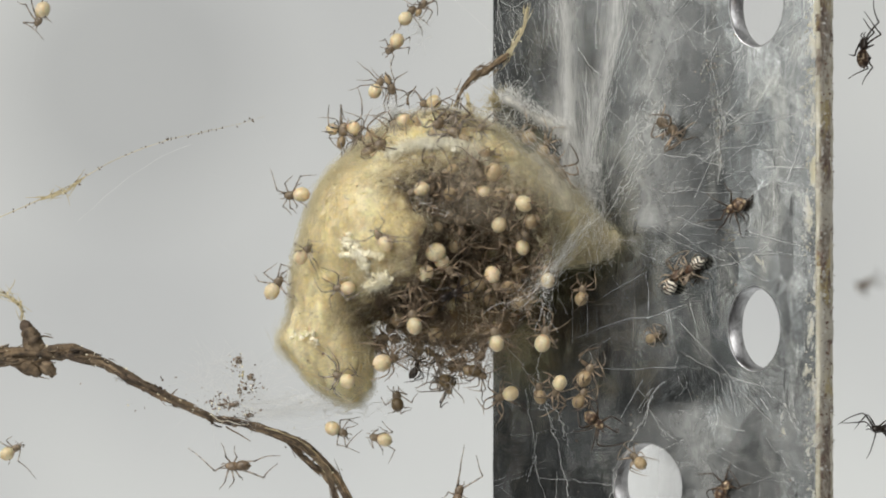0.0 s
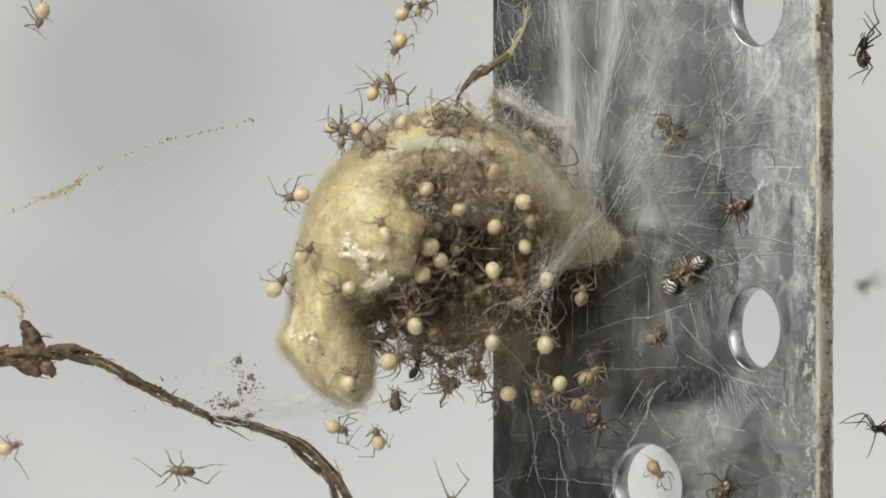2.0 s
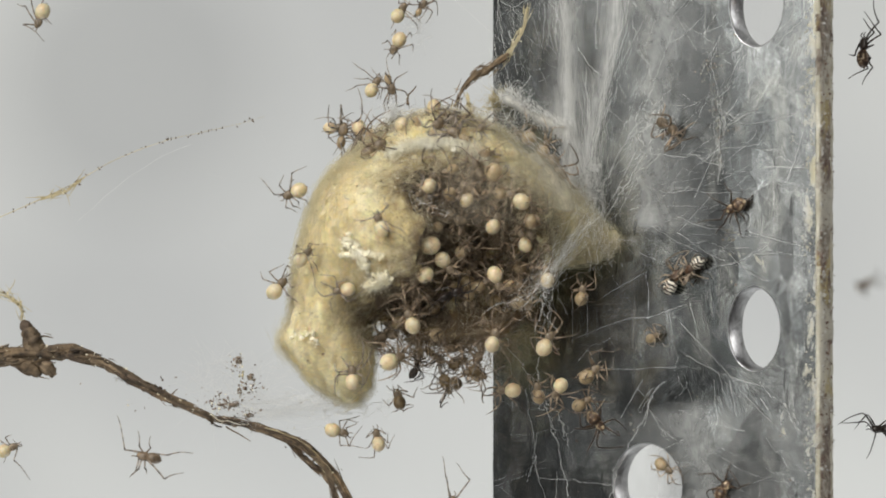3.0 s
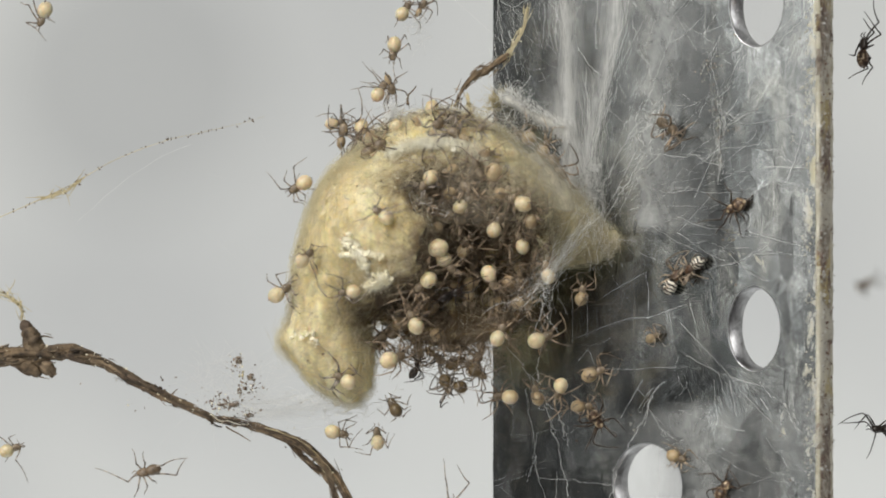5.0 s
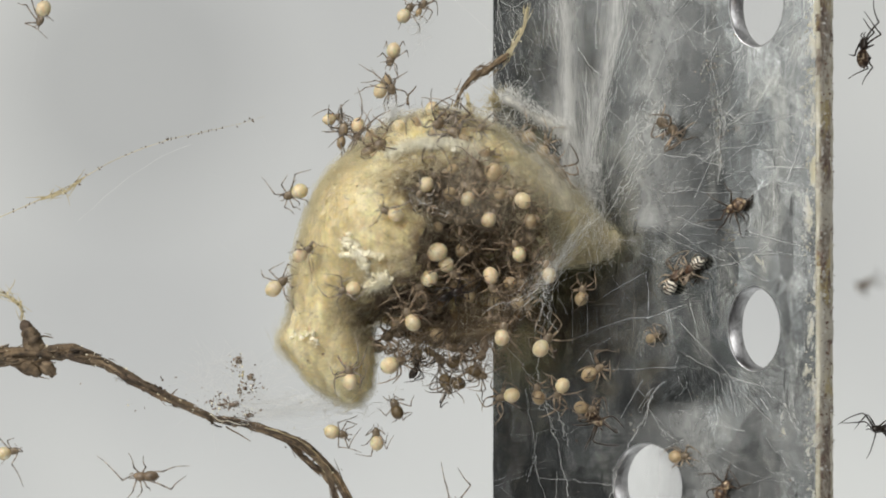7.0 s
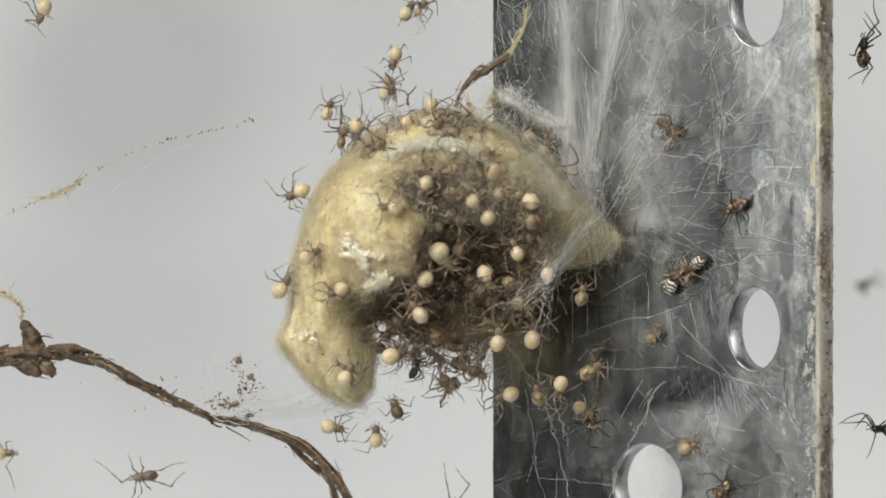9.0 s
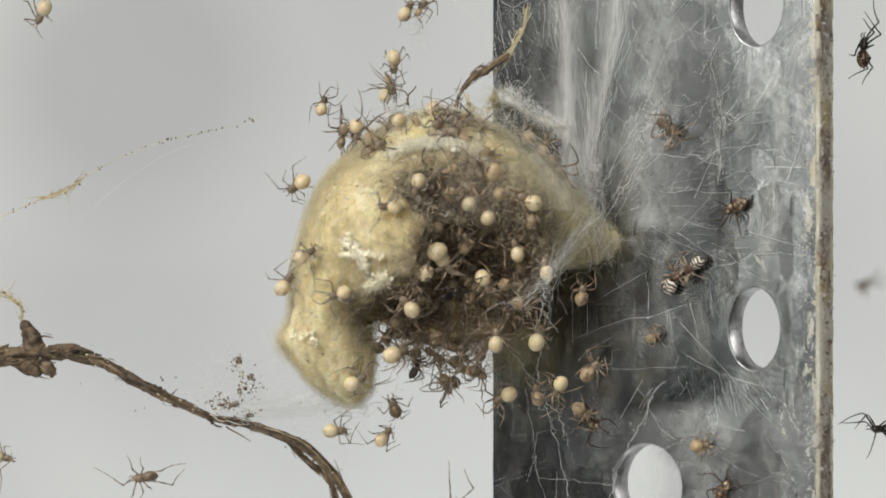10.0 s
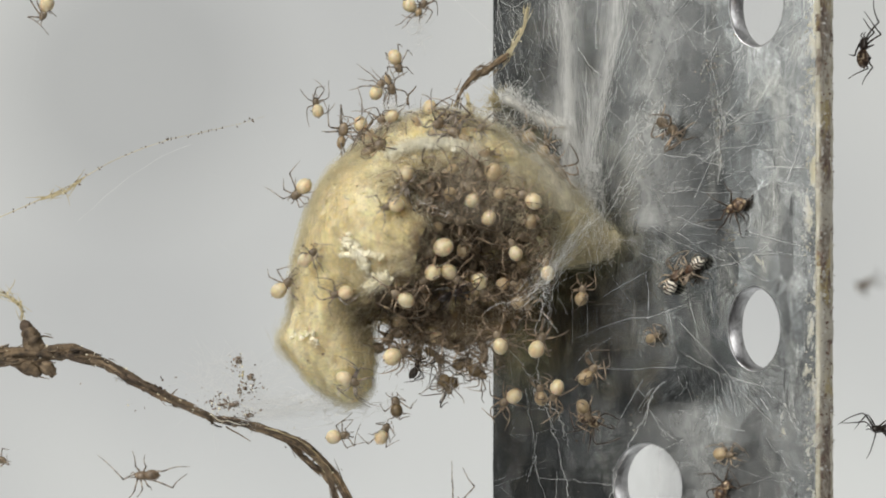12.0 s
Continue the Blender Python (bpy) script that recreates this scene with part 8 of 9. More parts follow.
    crawl("a30", [
         (0, 10.29, -0.24, -11.16, 140, 0, 0), (0.5, 10.48, -0.24, -11.12, 96, 0, 0), (1, 10.72, -0.26, -11.36, 52, 0, 0), (1.5, 10.91, -0.31, -11.78, 3, 0, 0),
         (2, 11.30, -0.61, -11.72, -41, 0, 0), (2.5, 11.59, -0.79, -11.45, -37, 0, 0), (3, 11.74, -0.88, -11.52, -34, 0, 0), (5, 12.37, -1.26, -10.96, -17, 0, 0),
         (5.5, 12.46, -1.31, -10.77, -10, 0, 0), (6, 12.47, -1.31, -10.87, -0, 0, 0), (6.5, 12.44, -1.29, -10.97, -8, 0, 0), (7, 12.49, -1.33, -10.89, 7, 0, 0),
         (9, 12.93, -1.62, -10.37, 23, 0, 0), (9.5, 13.28, -1.84, -10.23, 19, 0, 0), (10, 13.54, -2.01, -10.27, 9, 0, 0), (10.5, 13.93, -2.25, -10.46, 4, 0, 0),
         (11, 14.27, -2.47, -10.62, 4, 0, 0), (11.5, 14.56, -2.66, -10.68, -2, 0, 0), (12, 14.69, -2.74, -10.68, -3, 0, 0)], STRIP_YAW)
    crawl("a33", [
         (0, 7.55, -1.80, -6.51, 60, 0, 0), (0.5, 7.71, -1.88, -6.61, 55, 0, 0), (1, 7.86, -1.97, -6.71, 51, 0, 0), (1.5, 7.63, -1.83, -6.57, 53, 0, 0),
         (2, 7.72, -1.86, -6.57, 43, 0, 0), (2.5, 7.73, -1.86, -6.72, 40, 0, 0), (3, 7.77, -1.88, -6.48, 42, 0, 0), (5, 7.96, -1.97, -6.48, 24, 0, 0),
         (5.5, 8.01, -2.00, -6.35, 21, 0, 0), (6, 7.99, -2.00, -6.32, 27, 0, 0), (6.5, 7.90, -1.94, -6.37, 27, 0, 0), (7, 7.93, -1.97, -6.38, 33, 0, 0),
         (9, 7.82, -1.91, -6.31, 39, 0, 0), (9.5, 7.79, -1.88, -6.32, 36, 0, 0), (10, 7.78, -1.91, -6.31, 49, 0, 0), (10.5, 7.80, -1.91, -6.47, 44, 0, 0),
         (11, 7.79, -1.91, -6.55, 46, 0, 0), (11.5, 7.84, -1.94, -6.64, 46, 0, 0), (12, 7.69, -1.86, -6.49, 50, 0, 0)])
    crawl("a32", [
         (0, 7.95, -1.45, -9.00, -40, 0, 0), (0.5, 7.95, -1.45, -9.09, -42, 0, 0), (1, 7.95, -1.45, -9.04, -40, 0, 0), (1.5, 8.17, -1.59, -9.12, -41, 0, 0),
         (2, 8.08, -1.53, -9.08, -39, 0, 0), (2.5, 8.08, -1.53, -9.04, -42, 0, 0), (3, 8.04, -1.50, -9.04, -48, 0, 0), (5, 8.00, -1.48, -8.90, -53, 0, 0),
         (5.5, 8.04, -1.50, -8.95, -55, 0, 0), (6, 7.95, -1.45, -8.91, -49, 0, 0), (6.5, 7.95, -1.45, -8.86, -57, 0, 0), (7, 7.95, -1.45, -8.82, -49, 0, 0),
         (9, 7.73, -1.31, -8.96, -59, 0, 0), (9.5, 7.73, -1.31, -9.01, -55, 0, 0), (10, 7.73, -1.31, -8.96, -49, 0, 0), (10.5, 7.73, -1.31, -8.96, -37, 0, 0),
         (11, 7.69, -1.28, -8.96, -39, 0, 0), (11.5, 7.73, -1.31, -8.91, -36, 0, 0), (12, 7.64, -1.25, -8.97, -34, 0, 0)])
    crawl("a34", [
         (0, 6.00, -1.93, -7.26, -110, 0, 20), (0.5, 5.93, -1.90, -7.21, -116, 0, 20), (1, 5.95, -1.90, -7.22, -112, 0, 20), (1.5, 6.03, -1.93, -7.27, -104, 0, 20),
         (2, 6.02, -1.93, -7.31, -107, 0, 20), (2.5, 5.99, -1.93, -7.35, -112, 0, 20), (3, 6.01, -1.96, -7.38, -119, 0, 20), (5, 6.08, -1.96, -7.41, -105, 0, 20),
         (5.5, 6.01, -1.93, -7.27, -108, 0, 20), (6, 6.01, -1.96, -7.34, -118, 0, 20), (6.5, 6.05, -1.96, -7.35, -110, 0, 20), (7, 6.12, -2.02, -7.39, -114, 0, 20),
         (9, 6.07, -1.96, -7.31, -106, 0, 20), (9.5, 6.11, -1.99, -7.31, -107, 0, 20), (10, 6.04, -1.96, -7.30, -112, 0, 20), (10.5, 6.01, -1.96, -7.29, -118, 0, 20),
         (11, 5.96, -1.90, -7.18, -111, 0, 20), (11.5, 6.02, -1.90, -7.28, -99, 0, 20), (12, 5.88, -1.85, -7.50, -108, 0, 20)])
    crawl("a35", [
         (0, 5.10, -0.84, -7.52, 100, 0, 0), (0.5, 5.07, -0.81, -7.47, 98, 0, 0), (1, 4.99, -0.79, -7.48, 104, 0, 0), (1.5, 4.97, -0.76, -7.48, 98, 0, 0),
         (2, 4.93, -0.76, -7.49, 107, 0, 0), (2.5, 5.00, -0.76, -7.47, 94, 0, 0), (3, 5.02, -0.79, -7.52, 99, 0, 0), (5, 4.93, -0.76, -7.62, 107, 0, 0),
         (5.5, 4.94, -0.76, -7.49, 105, 0, 0), (6, 4.91, -0.73, -7.48, 103, 0, 0), (6.5, 4.95, -0.73, -7.52, 95, 0, 0), (7, 5.01, -0.79, -7.57, 101, 0, 0),
         (9, 4.99, -0.79, -7.62, 103, 0, 0), (9.5, 5.02, -0.79, -7.61, 99, 0, 0), (10, 4.96, -0.76, -7.62, 100, 0, 0), (10.5, 4.94, -0.76, -7.62, 104, 0, 0),
         (11, 5.06, -0.81, -7.61, 99, 0, 0), (11.5, 5.13, -0.87, -7.61, 102, 0, 0), (12, 5.15, -0.87, -7.61, 99, 0, 0)])
    crawl("a36", [
         (0, 7.24, -1.83, -7.73, 60, 0, 0), (0.5, 7.32, -1.86, -7.85, 51, 0, 0), (1, 7.35, -1.86, -7.87, 44, 0, 0), (1.5, 7.36, -1.86, -8.02, 42, 0, 0),
         (2, 7.29, -1.80, -7.96, 37, 0, 0), (2.5, 7.37, -1.86, -7.94, 39, 0, 0), (3, 7.36, -1.83, -8.03, 31, 0, 0), (5, 7.36, -1.80, -8.23, 3, 0, 0),
         (5.5, 7.44, -1.86, -8.27, 11, 0, 0), (6, 7.40, -1.83, -8.32, 10, 0, 0), (6.5, 7.44, -1.86, -8.33, -7, 0, 0), (7, 7.53, -1.92, -8.33, -8, 0, 0),
         (9, 7.44, -1.89, -8.46, -30, 0, 0), (9.5, 7.40, -1.86, -8.51, -32, 0, 0), (10, 7.33, -1.83, -8.55, -39, 0, 0), (10.5, 7.40, -1.89, -8.56, -43, 0, 0),
         (11, 7.33, -1.86, -8.59, -50, 0, 0), (11.5, 7.34, -1.89, -8.62, -57, 0, 0), (12, 7.45, -1.97, -8.49, -61, 0, 0)])
    crawl("a37", [
         (0, 3.24, -0.99, -7.73, 200, 0, 0), (0.5, 3.11, -0.92, -7.51, 191, 0, 0), (1, 3.04, -0.88, -7.57, 185, 0, 0), (1.5, 3.13, -0.94, -7.66, 180, 0, 0),
         (2, 3.10, -0.92, -7.66, 186, 0, 0), (2.5, 3.22, -0.99, -7.41, 173, 0, 0), (3, 3.34, -1.07, -7.44, 180, 0, 0), (5, 3.19, -0.97, -7.77, 176, 0, 0),
         (5.5, 3.14, -0.94, -7.77, 183, 0, 0), (6, 3.24, -1.00, -7.72, 191, 0, 0), (6.5, 3.20, -0.97, -7.74, 194, 0, 0), (7, 3.29, -1.03, -7.78, 193, 0, 0),
         (9, 3.25, -1.00, -7.76, 199, 0, 0), (9.5, 3.20, -0.97, -7.76, 197, 0, 0), (10, 3.18, -0.94, -7.81, 207, 0, 0), (10.5, 3.16, -0.94, -7.83, 201, 0, 0),
         (11, 3.28, -1.00, -7.92, 211, 0, 0), (11.5, 3.46, -1.12, -7.86, 210, 0, 0), (12, 3.46, -1.12, -7.92, 212, 0, 0)])
    crawl("a38", [
         (0, 5.29, -2.06, -4.59, 75, 0, 10), (0.5, 5.39, -2.14, -4.71, 80, 0, 10), (1, 5.36, -2.14, -4.71, 85, 0, 10), (1.5, 5.48, -2.26, -4.57, 95, 0, 10),
         (2, 5.34, -2.14, -4.66, 90, 0, 10), (2.5, 5.43, -2.14, -4.86, 74, 0, 10), (3, 5.45, -2.12, -4.84, 62, 0, 10), (5, 5.21, -1.85, -4.65, 23, 0, 10),
         (5.5, 5.25, -1.89, -4.76, 30, 0, 10), (6, 5.25, -1.91, -4.82, 36, 0, 10), (6.5, 5.31, -1.95, -4.91, 36, 0, 10), (7, 5.32, -2.00, -4.91, 54, 0, 10),
         (9, 4.72, -1.72, -4.41, 82, 0, 10), (9.5, 4.90, -1.80, -4.37, 74, 0, 10), (10, 4.99, -1.86, -4.55, 74, 0, 10), (10.5, 4.96, -1.86, -4.64, 78, 0, 10),
         (11, 5.01, -1.89, -4.73, 78, 0, 10), (11.5, 5.01, -1.86, -4.88, 70, 0, 10), (12, 5.04, -1.86, -4.93, 65, 0, 10)])
    crawl("a39", [
         (0, 2.70, -4.29, -4.53, 100, 0, 0), (0.5, 2.61, -4.24, -4.54, 101, 0, 0), (1, 2.71, -4.26, -4.49, 90, 0, 0), (1.5, 2.71, -4.26, -4.53, 91, 0, 0),
         (2, 2.57, -4.15, -4.49, 84, 0, 0), (2.5, 2.46, -4.07, -4.59, 80, 0, 0), (3, 2.62, -4.15, -4.59, 74, 0, 0), (5, 2.93, -4.32, -4.29, 66, 0, 0),
         (5.5, 3.04, -4.38, -4.12, 62, 0, 0), (6, 3.06, -4.40, -4.06, 66, 0, 0), (6.5, 3.10, -4.43, -4.11, 66, 0, 0), (7, 3.08, -4.46, -4.22, 80, 0, 0),
         (9, 2.84, -4.32, -4.53, 83, 0, 0), (9.5, 2.85, -4.32, -4.57, 81, 0, 0), (10, 2.72, -4.26, -4.57, 88, 0, 0), (10.5, 2.74, -4.26, -4.62, 85, 0, 0),
         (11, 2.82, -4.35, -4.57, 94, 0, 0), (11.5, 2.92, -4.40, -4.61, 92, 0, 0), (12, 2.85, -4.40, -4.67, 105, 0, 0)])
    crawl("c1", [
         (0, 2.29, -3.65, 3.11, 40, 0, 0), (0.5, 2.09, -3.65, 2.95, 46, 0, 0), (1, 1.67, -3.65, 2.65, 50, 0, 0), (1.5, 1.31, -3.65, 2.16, 39, 0, 0),
         (2, 1.09, -3.65, 2.24, 37, 0, 0), (2.5, 1.33, -3.65, 2.67, 32, 0, 0), (3, 1.44, -3.65, 2.71, 41, 0, 0), (5, 1.14, -3.65, 2.38, 37, 0, 0),
         (5.5, 1.29, -3.65, 2.55, 46, 0, 0), (6, 1.45, -3.65, 2.60, 49, 0, 0), (6.5, 1.41, -3.65, 2.55, 35, 0, 0), (7, 1.49, -3.65, 2.79, 40, 0, 0),
         (9, 1.77, -3.65, 2.69, 47, 0, 0), (9.5, 1.73, -3.65, 2.37, 34, 0, 0), (10, 1.59, -3.65, 2.50, 35, 0, 0), (10.5, 1.70, -3.65, 2.76, 44, 0, 0),
         (11, 1.57, -3.65, 2.80, 42, 0, 0), (11.5, 1.78, -3.65, 2.59, 33, 0, 0), (12, 1.75, -3.65, 2.71, 42, 0, 0)])
    crawl("c2", [
         (0, 3.85, -4.20, 2.51, 150, 0, 0), (0.5, 3.91, -4.20, 2.51, 149, 0, 0), (1, 3.90, -4.20, 2.59, 150, 0, 0), (1.5, 3.90, -4.20, 2.59, 152, 0, 0),
         (2, 3.83, -4.20, 2.56, 157, 0, 0), (2.5, 3.83, -4.20, 2.58, 154, 0, 0), (3, 3.74, -4.20, 2.64, 146, 0, 0), (5, 3.80, -4.20, 2.46, 156, 0, 0),
         (5.5, 3.85, -4.20, 2.53, 153, 0, 0), (6, 3.85, -4.20, 2.67, 152, 0, 0), (6.5, 3.77, -4.20, 2.64, 148, 0, 0), (7, 3.82, -4.20, 2.69, 147, 0, 0),
         (9, 4.21, -4.20, 2.63, 150, 0, 0), (9.5, 4.24, -4.20, 2.51, 156, 0, 0), (10, 4.34, -4.20, 2.53, 152, 0, 0), (10.5, 4.35, -4.20, 2.67, 151, 0, 0),
         (11, 4.35, -4.20, 2.62, 151, 0, 0), (11.5, 4.43, -4.20, 2.58, 152, 0, 0), (12, 4.35, -4.20, 2.64, 149, 0, 0)])
    crawl("c3", [
         (0, 3.07, -3.30, 1.52, 60, 0, 0), (0.5, 3.02, -3.30, 1.53, 60, 0, 0), (1, 3.10, -3.30, 1.46, 53, 0, 0), (1.5, 2.98, -3.30, 1.43, 60, 0, 0),
         (2, 2.83, -3.30, 1.44, 64, 0, 0), (2.5, 2.75, -3.30, 1.53, 61, 0, 0), (3, 2.72, -3.30, 1.45, 66, 0, 0), (5, 2.77, -3.30, 1.27, 67, 0, 0),
         (5.5, 2.76, -3.30, 1.30, 59, 0, 0), (6, 2.60, -3.30, 1.42, 55, 0, 0), (6.5, 2.48, -3.30, 1.70, 60, 0, 0), (7, 2.56, -3.30, 1.78, 55, 0, 0),
         (9, 2.47, -3.30, 1.89, 63, 0, 0), (9.5, 2.49, -3.30, 1.88, 60, 0, 0), (10, 2.47, -3.30, 1.89, 63, 0, 0), (10.5, 2.49, -3.30, 1.88, 59, 0, 0),
         (11, 2.50, -3.30, 1.87, 57, 0, 0), (11.5, 2.54, -3.30, 1.81, 66, 0, 0), (12, 2.53, -3.30, 1.88, 60, 0, 0)])
    crawl("c4", [
         (0, 4.04, -2.60, 0.38, 110, 0, 0), (0.5, 3.95, -2.60, 0.38, 110, 0, 0), (1, 4.13, -2.60, 0.42, 111, 0, 0), (1.5, 4.14, -2.60, 0.38, 108, 0, 0),
         (2, 4.18, -2.60, 0.42, 109, 0, 0), (2.5, 4.25, -2.60, 0.43, 105, 0, 0), (3, 4.18, -2.60, 0.51, 110, 0, 0), (5, 4.03, -2.60, 0.42, 111, 0, 0),
         (5.5, 4.06, -2.60, 0.34, 106, 0, 0), (6, 3.99, -2.60, 0.20, 103, 0, 0), (6.5, 4.00, -2.60, 0.25, 108, 0, 0), (7, 3.85, -2.60, 0.01, 112, 0, 0),
         (9, 3.76, -2.60, 0.05, 113, 0, 0), (9.5, 3.76, -2.60, 0.06, 111, 0, 0), (10, 3.79, -2.60, 0.02, 106, 0, 0), (10.5, 3.90, -2.60, 0.01, 112, 0, 0),
         (11, 3.86, -2.60, 0.06, 109, 0, 0), (11.5, 3.75, -2.60, 0.14, 113, 0, 0), (12, 3.67, -2.60, 0.06, 112, 0, 0)])
    crawl("c5", [
         (0, -0.77, -4.60, -0.31, 200, 0, 0), (0.5, -0.82, -4.60, -0.24, 196, 0, 0), (1, -0.46, -4.60, -0.27, 201, 0, 0), (1.5, -0.46, -4.60, -0.23, 201, 0, 0),
         (2, -1.07, -4.60, -0.07, 204, 0, 0), (2.5, -1.06, -4.60, 0.08, 207, 0, 0), (3, -1.05, -4.60, 0.08, 194, 0, 0), (5, -0.64, -4.60, -0.08, 198, 0, 0),
         (5.5, -0.86, -4.60, -0.16, 198, 0, 0), (6, -0.82, -4.60, -0.30, 198, 0, 0), (6.5, -0.77, -4.60, -0.35, 199, 0, 0), (7, -0.66, -4.60, -0.35, 207, 0, 0),
         (9, -0.59, -4.60, -0.29, 203, 0, 0), (9.5, -0.55, -4.60, -0.18, 200, 0, 0), (10, -0.68, -4.60, -0.28, 202, 0, 0), (10.5, -0.24, -4.60, -0.27, 201, 0, 0),
         (11, -0.15, -4.60, -0.08, 198, 0, 0), (11.5, -0.02, -4.60, 0.04, 200, 0, 0), (12, -0.37, -4.60, -0.06, 202, 0, 0)])
    crawl("c6", [
         (0, 0.15, -4.30, -0.89, -50, 0, 0), (0.5, 0.23, -4.30, -1.01, -45, 0, 0), (1, 0.31, -4.30, -1.10, -54, 0, 0), (1.5, 0.01, -4.30, -1.00, -49, 0, 0),
         (2, 0.10, -4.30, -0.85, -49, 0, 0), (2.5, 0.16, -4.30, -0.82, -48, 0, 0), (3, 0.20, -4.30, -0.83, -51, 0, 0), (5, 0.26, -4.30, -0.78, -51, 0, 0),
         (5.5, 0.04, -4.30, -0.76, -56, 0, 0), (6, 0.02, -4.30, -0.79, -54, 0, 0), (6.5, 0.37, -4.30, -1.01, -52, 0, 0), (7, 0.37, -4.30, -1.07, -53, 0, 0),
         (9, 0.16, -4.30, -0.68, -48, 0, 0), (9.5, 0.12, -4.30, -0.75, -51, 0, 0), (10, 0.17, -4.30, -0.81, -52, 0, 0), (10.5, 0.46, -4.30, -0.97, -53, 0, 0),
         (11, 0.48, -4.30, -1.05, -50, 0, 0), (11.5, 0.54, -4.30, -1.38, -56, 0, 0), (12, 0.55, -4.30, -1.42, -44, 0, 0)])
    crawl("c7", [
         (0, -1.19, -4.60, -1.46, 220, 0, 0), (0.5, -1.12, -4.60, -1.44, 215, 0, 0), (1, -1.11, -4.60, -1.40, 218, 0, 0), (1.5, -1.28, -4.60, -1.46, 220, 0, 0),
         (2, -1.32, -4.60, -1.55, 220, 0, 0), (2.5, -1.23, -4.60, -1.56, 222, 0, 0), (3, -1.22, -4.60, -1.51, 212, 0, 0), (5, -1.01, -4.60, -1.81, 220, 0, 0),
         (5.5, -1.03, -4.60, -1.75, 215, 0, 0), (6, -0.99, -4.60, -1.75, 225, 0, 0), (6.5, -1.04, -4.60, -1.69, 212, 0, 0), (7, -0.97, -4.60, -1.73, 220, 0, 0),
         (9, -1.18, -4.60, -1.78, 222, 0, 0), (9.5, -1.15, -4.60, -1.55, 220, 0, 0), (10, -1.19, -4.60, -1.46, 221, 0, 0), (10.5, -1.06, -4.60, -1.46, 220, 0, 0),
         (11, -0.79, -4.60, -1.42, 222, 0, 0), (11.5, -0.78, -4.60, -1.43, 224, 0, 0), (12, -0.79, -4.60, -1.42, 220, 0, 0)])
    crawl("c8", [
         (0, 2.67, -3.40, -1.66, -70, 0, 0), (0.5, 2.65, -3.40, -1.56, -65, 0, 0), (1, 2.63, -3.40, -1.48, -70, 0, 0), (1.5, 2.64, -3.40, -1.43, -66, 0, 0),
         (2, 2.68, -3.40, -1.45, -75, 0, 0), (2.5, 2.79, -3.40, -1.47, -64, 0, 0), (3, 2.81, -3.40, -1.66, -68, 0, 0), (5, 2.50, -3.40, -1.61, -67, 0, 0),
         (5.5, 2.57, -3.40, -1.64, -63, 0, 0), (6, 2.34, -3.40, -1.89, -73, 0, 0), (6.5, 2.47, -3.40, -1.62, -74, 0, 0), (7, 2.52, -3.40, -1.72, -80, 0, 0),
         (9, 2.29, -3.40, -1.61, -66, 0, 0), (9.5, 2.28, -3.40, -1.57, -68, 0, 0), (10, 2.22, -3.40, -1.82, -62, 0, 0), (10.5, 2.27, -3.40, -1.98, -70, 0, 0),
         (11, 2.18, -3.40, -1.97, -68, 0, 0), (11.5, 1.95, -3.40, -1.93, -70, 0, 0), (12, 2.00, -3.40, -2.02, -69, 0, 0)])
    crawl("c9", [
         (0, 2.08, -2.00, -1.79, 30, 0, 0), (0.5, 2.05, -2.00, -1.78, 31, 0, 0), (1, 2.00, -2.00, -1.89, 28, 0, 0), (1.5, 2.00, -2.00, -2.01, 27, 0, 0),
         (2, 2.14, -2.00, -2.06, 29, 0, 0), (2.5, 2.06, -2.00, -1.99, 26, 0, 0), (3, 2.08, -2.00, -1.85, 35, 0, 0), (5, 3.68, -2.00, -1.71, 27, 0, 0),
         (5.5, 3.72, -2.00, -1.74, 29, 0, 0), (6, 3.67, -2.00, -1.69, 30, 0, 0), (6.5, 3.77, -2.00, -1.61, 28, 0, 0), (7, 3.79, -2.00, -1.66, 36, 0, 0),
         (9, 2.08, -2.00, -1.99, 32, 0, 0), (9.5, 2.07, -2.00, -1.89, 34, 0, 0), (10, 2.10, -2.00, -1.93, 25, 0, 0), (10.5, 2.09, -2.00, -1.98, 27, 0, 0),
         (11, 2.16, -2.00, -2.10, 21, 0, 0), (11.5, 2.04, -2.00, -2.03, 35, 0, 0), (12, 1.97, -2.00, -2.12, 28, 0, 0)])
    crawl("c10", [
         (0, -1.52, -4.90, -3.61, 100, 0, 0), (0.5, -1.45, -4.90, -3.57, 104, 0, 0), (1, -1.43, -4.90, -3.53, 108, 0, 0), (1.5, -1.43, -4.90, -3.57, 99, 0, 0),
         (2, -1.53, -4.90, -3.63, 109, 0, 0), (2.5, -1.52, -4.90, -3.53, 107, 0, 0), (3, -1.67, -4.90, -3.59, 111, 0, 0), (5, -1.53, -4.90, -3.64, 117, 0, 0),
         (5.5, -1.63, -4.90, -3.65, 120, 0, 0), (6, -1.67, -4.90, -3.56, 119, 0, 0), (6.5, -1.65, -4.90, -3.55, 116, 0, 0), (7, -1.71, -4.90, -3.47, 120, 0, 0),
         (9, -1.36, -4.90, -3.11, 129, 0, 0), (9.5, -1.29, -4.90, -3.16, 133, 0, 0), (10, -1.82, -4.90, -2.85, 132, 0, 0), (10.5, -2.46, -4.90, -2.47, 137, 0, 0),
         (11, -2.39, -4.90, -2.46, 143, 0, 0), (11.5, -2.19, -4.90, -2.49, 151, 0, 0), (12, -2.19, -4.90, -2.44, 150, 0, 0)])
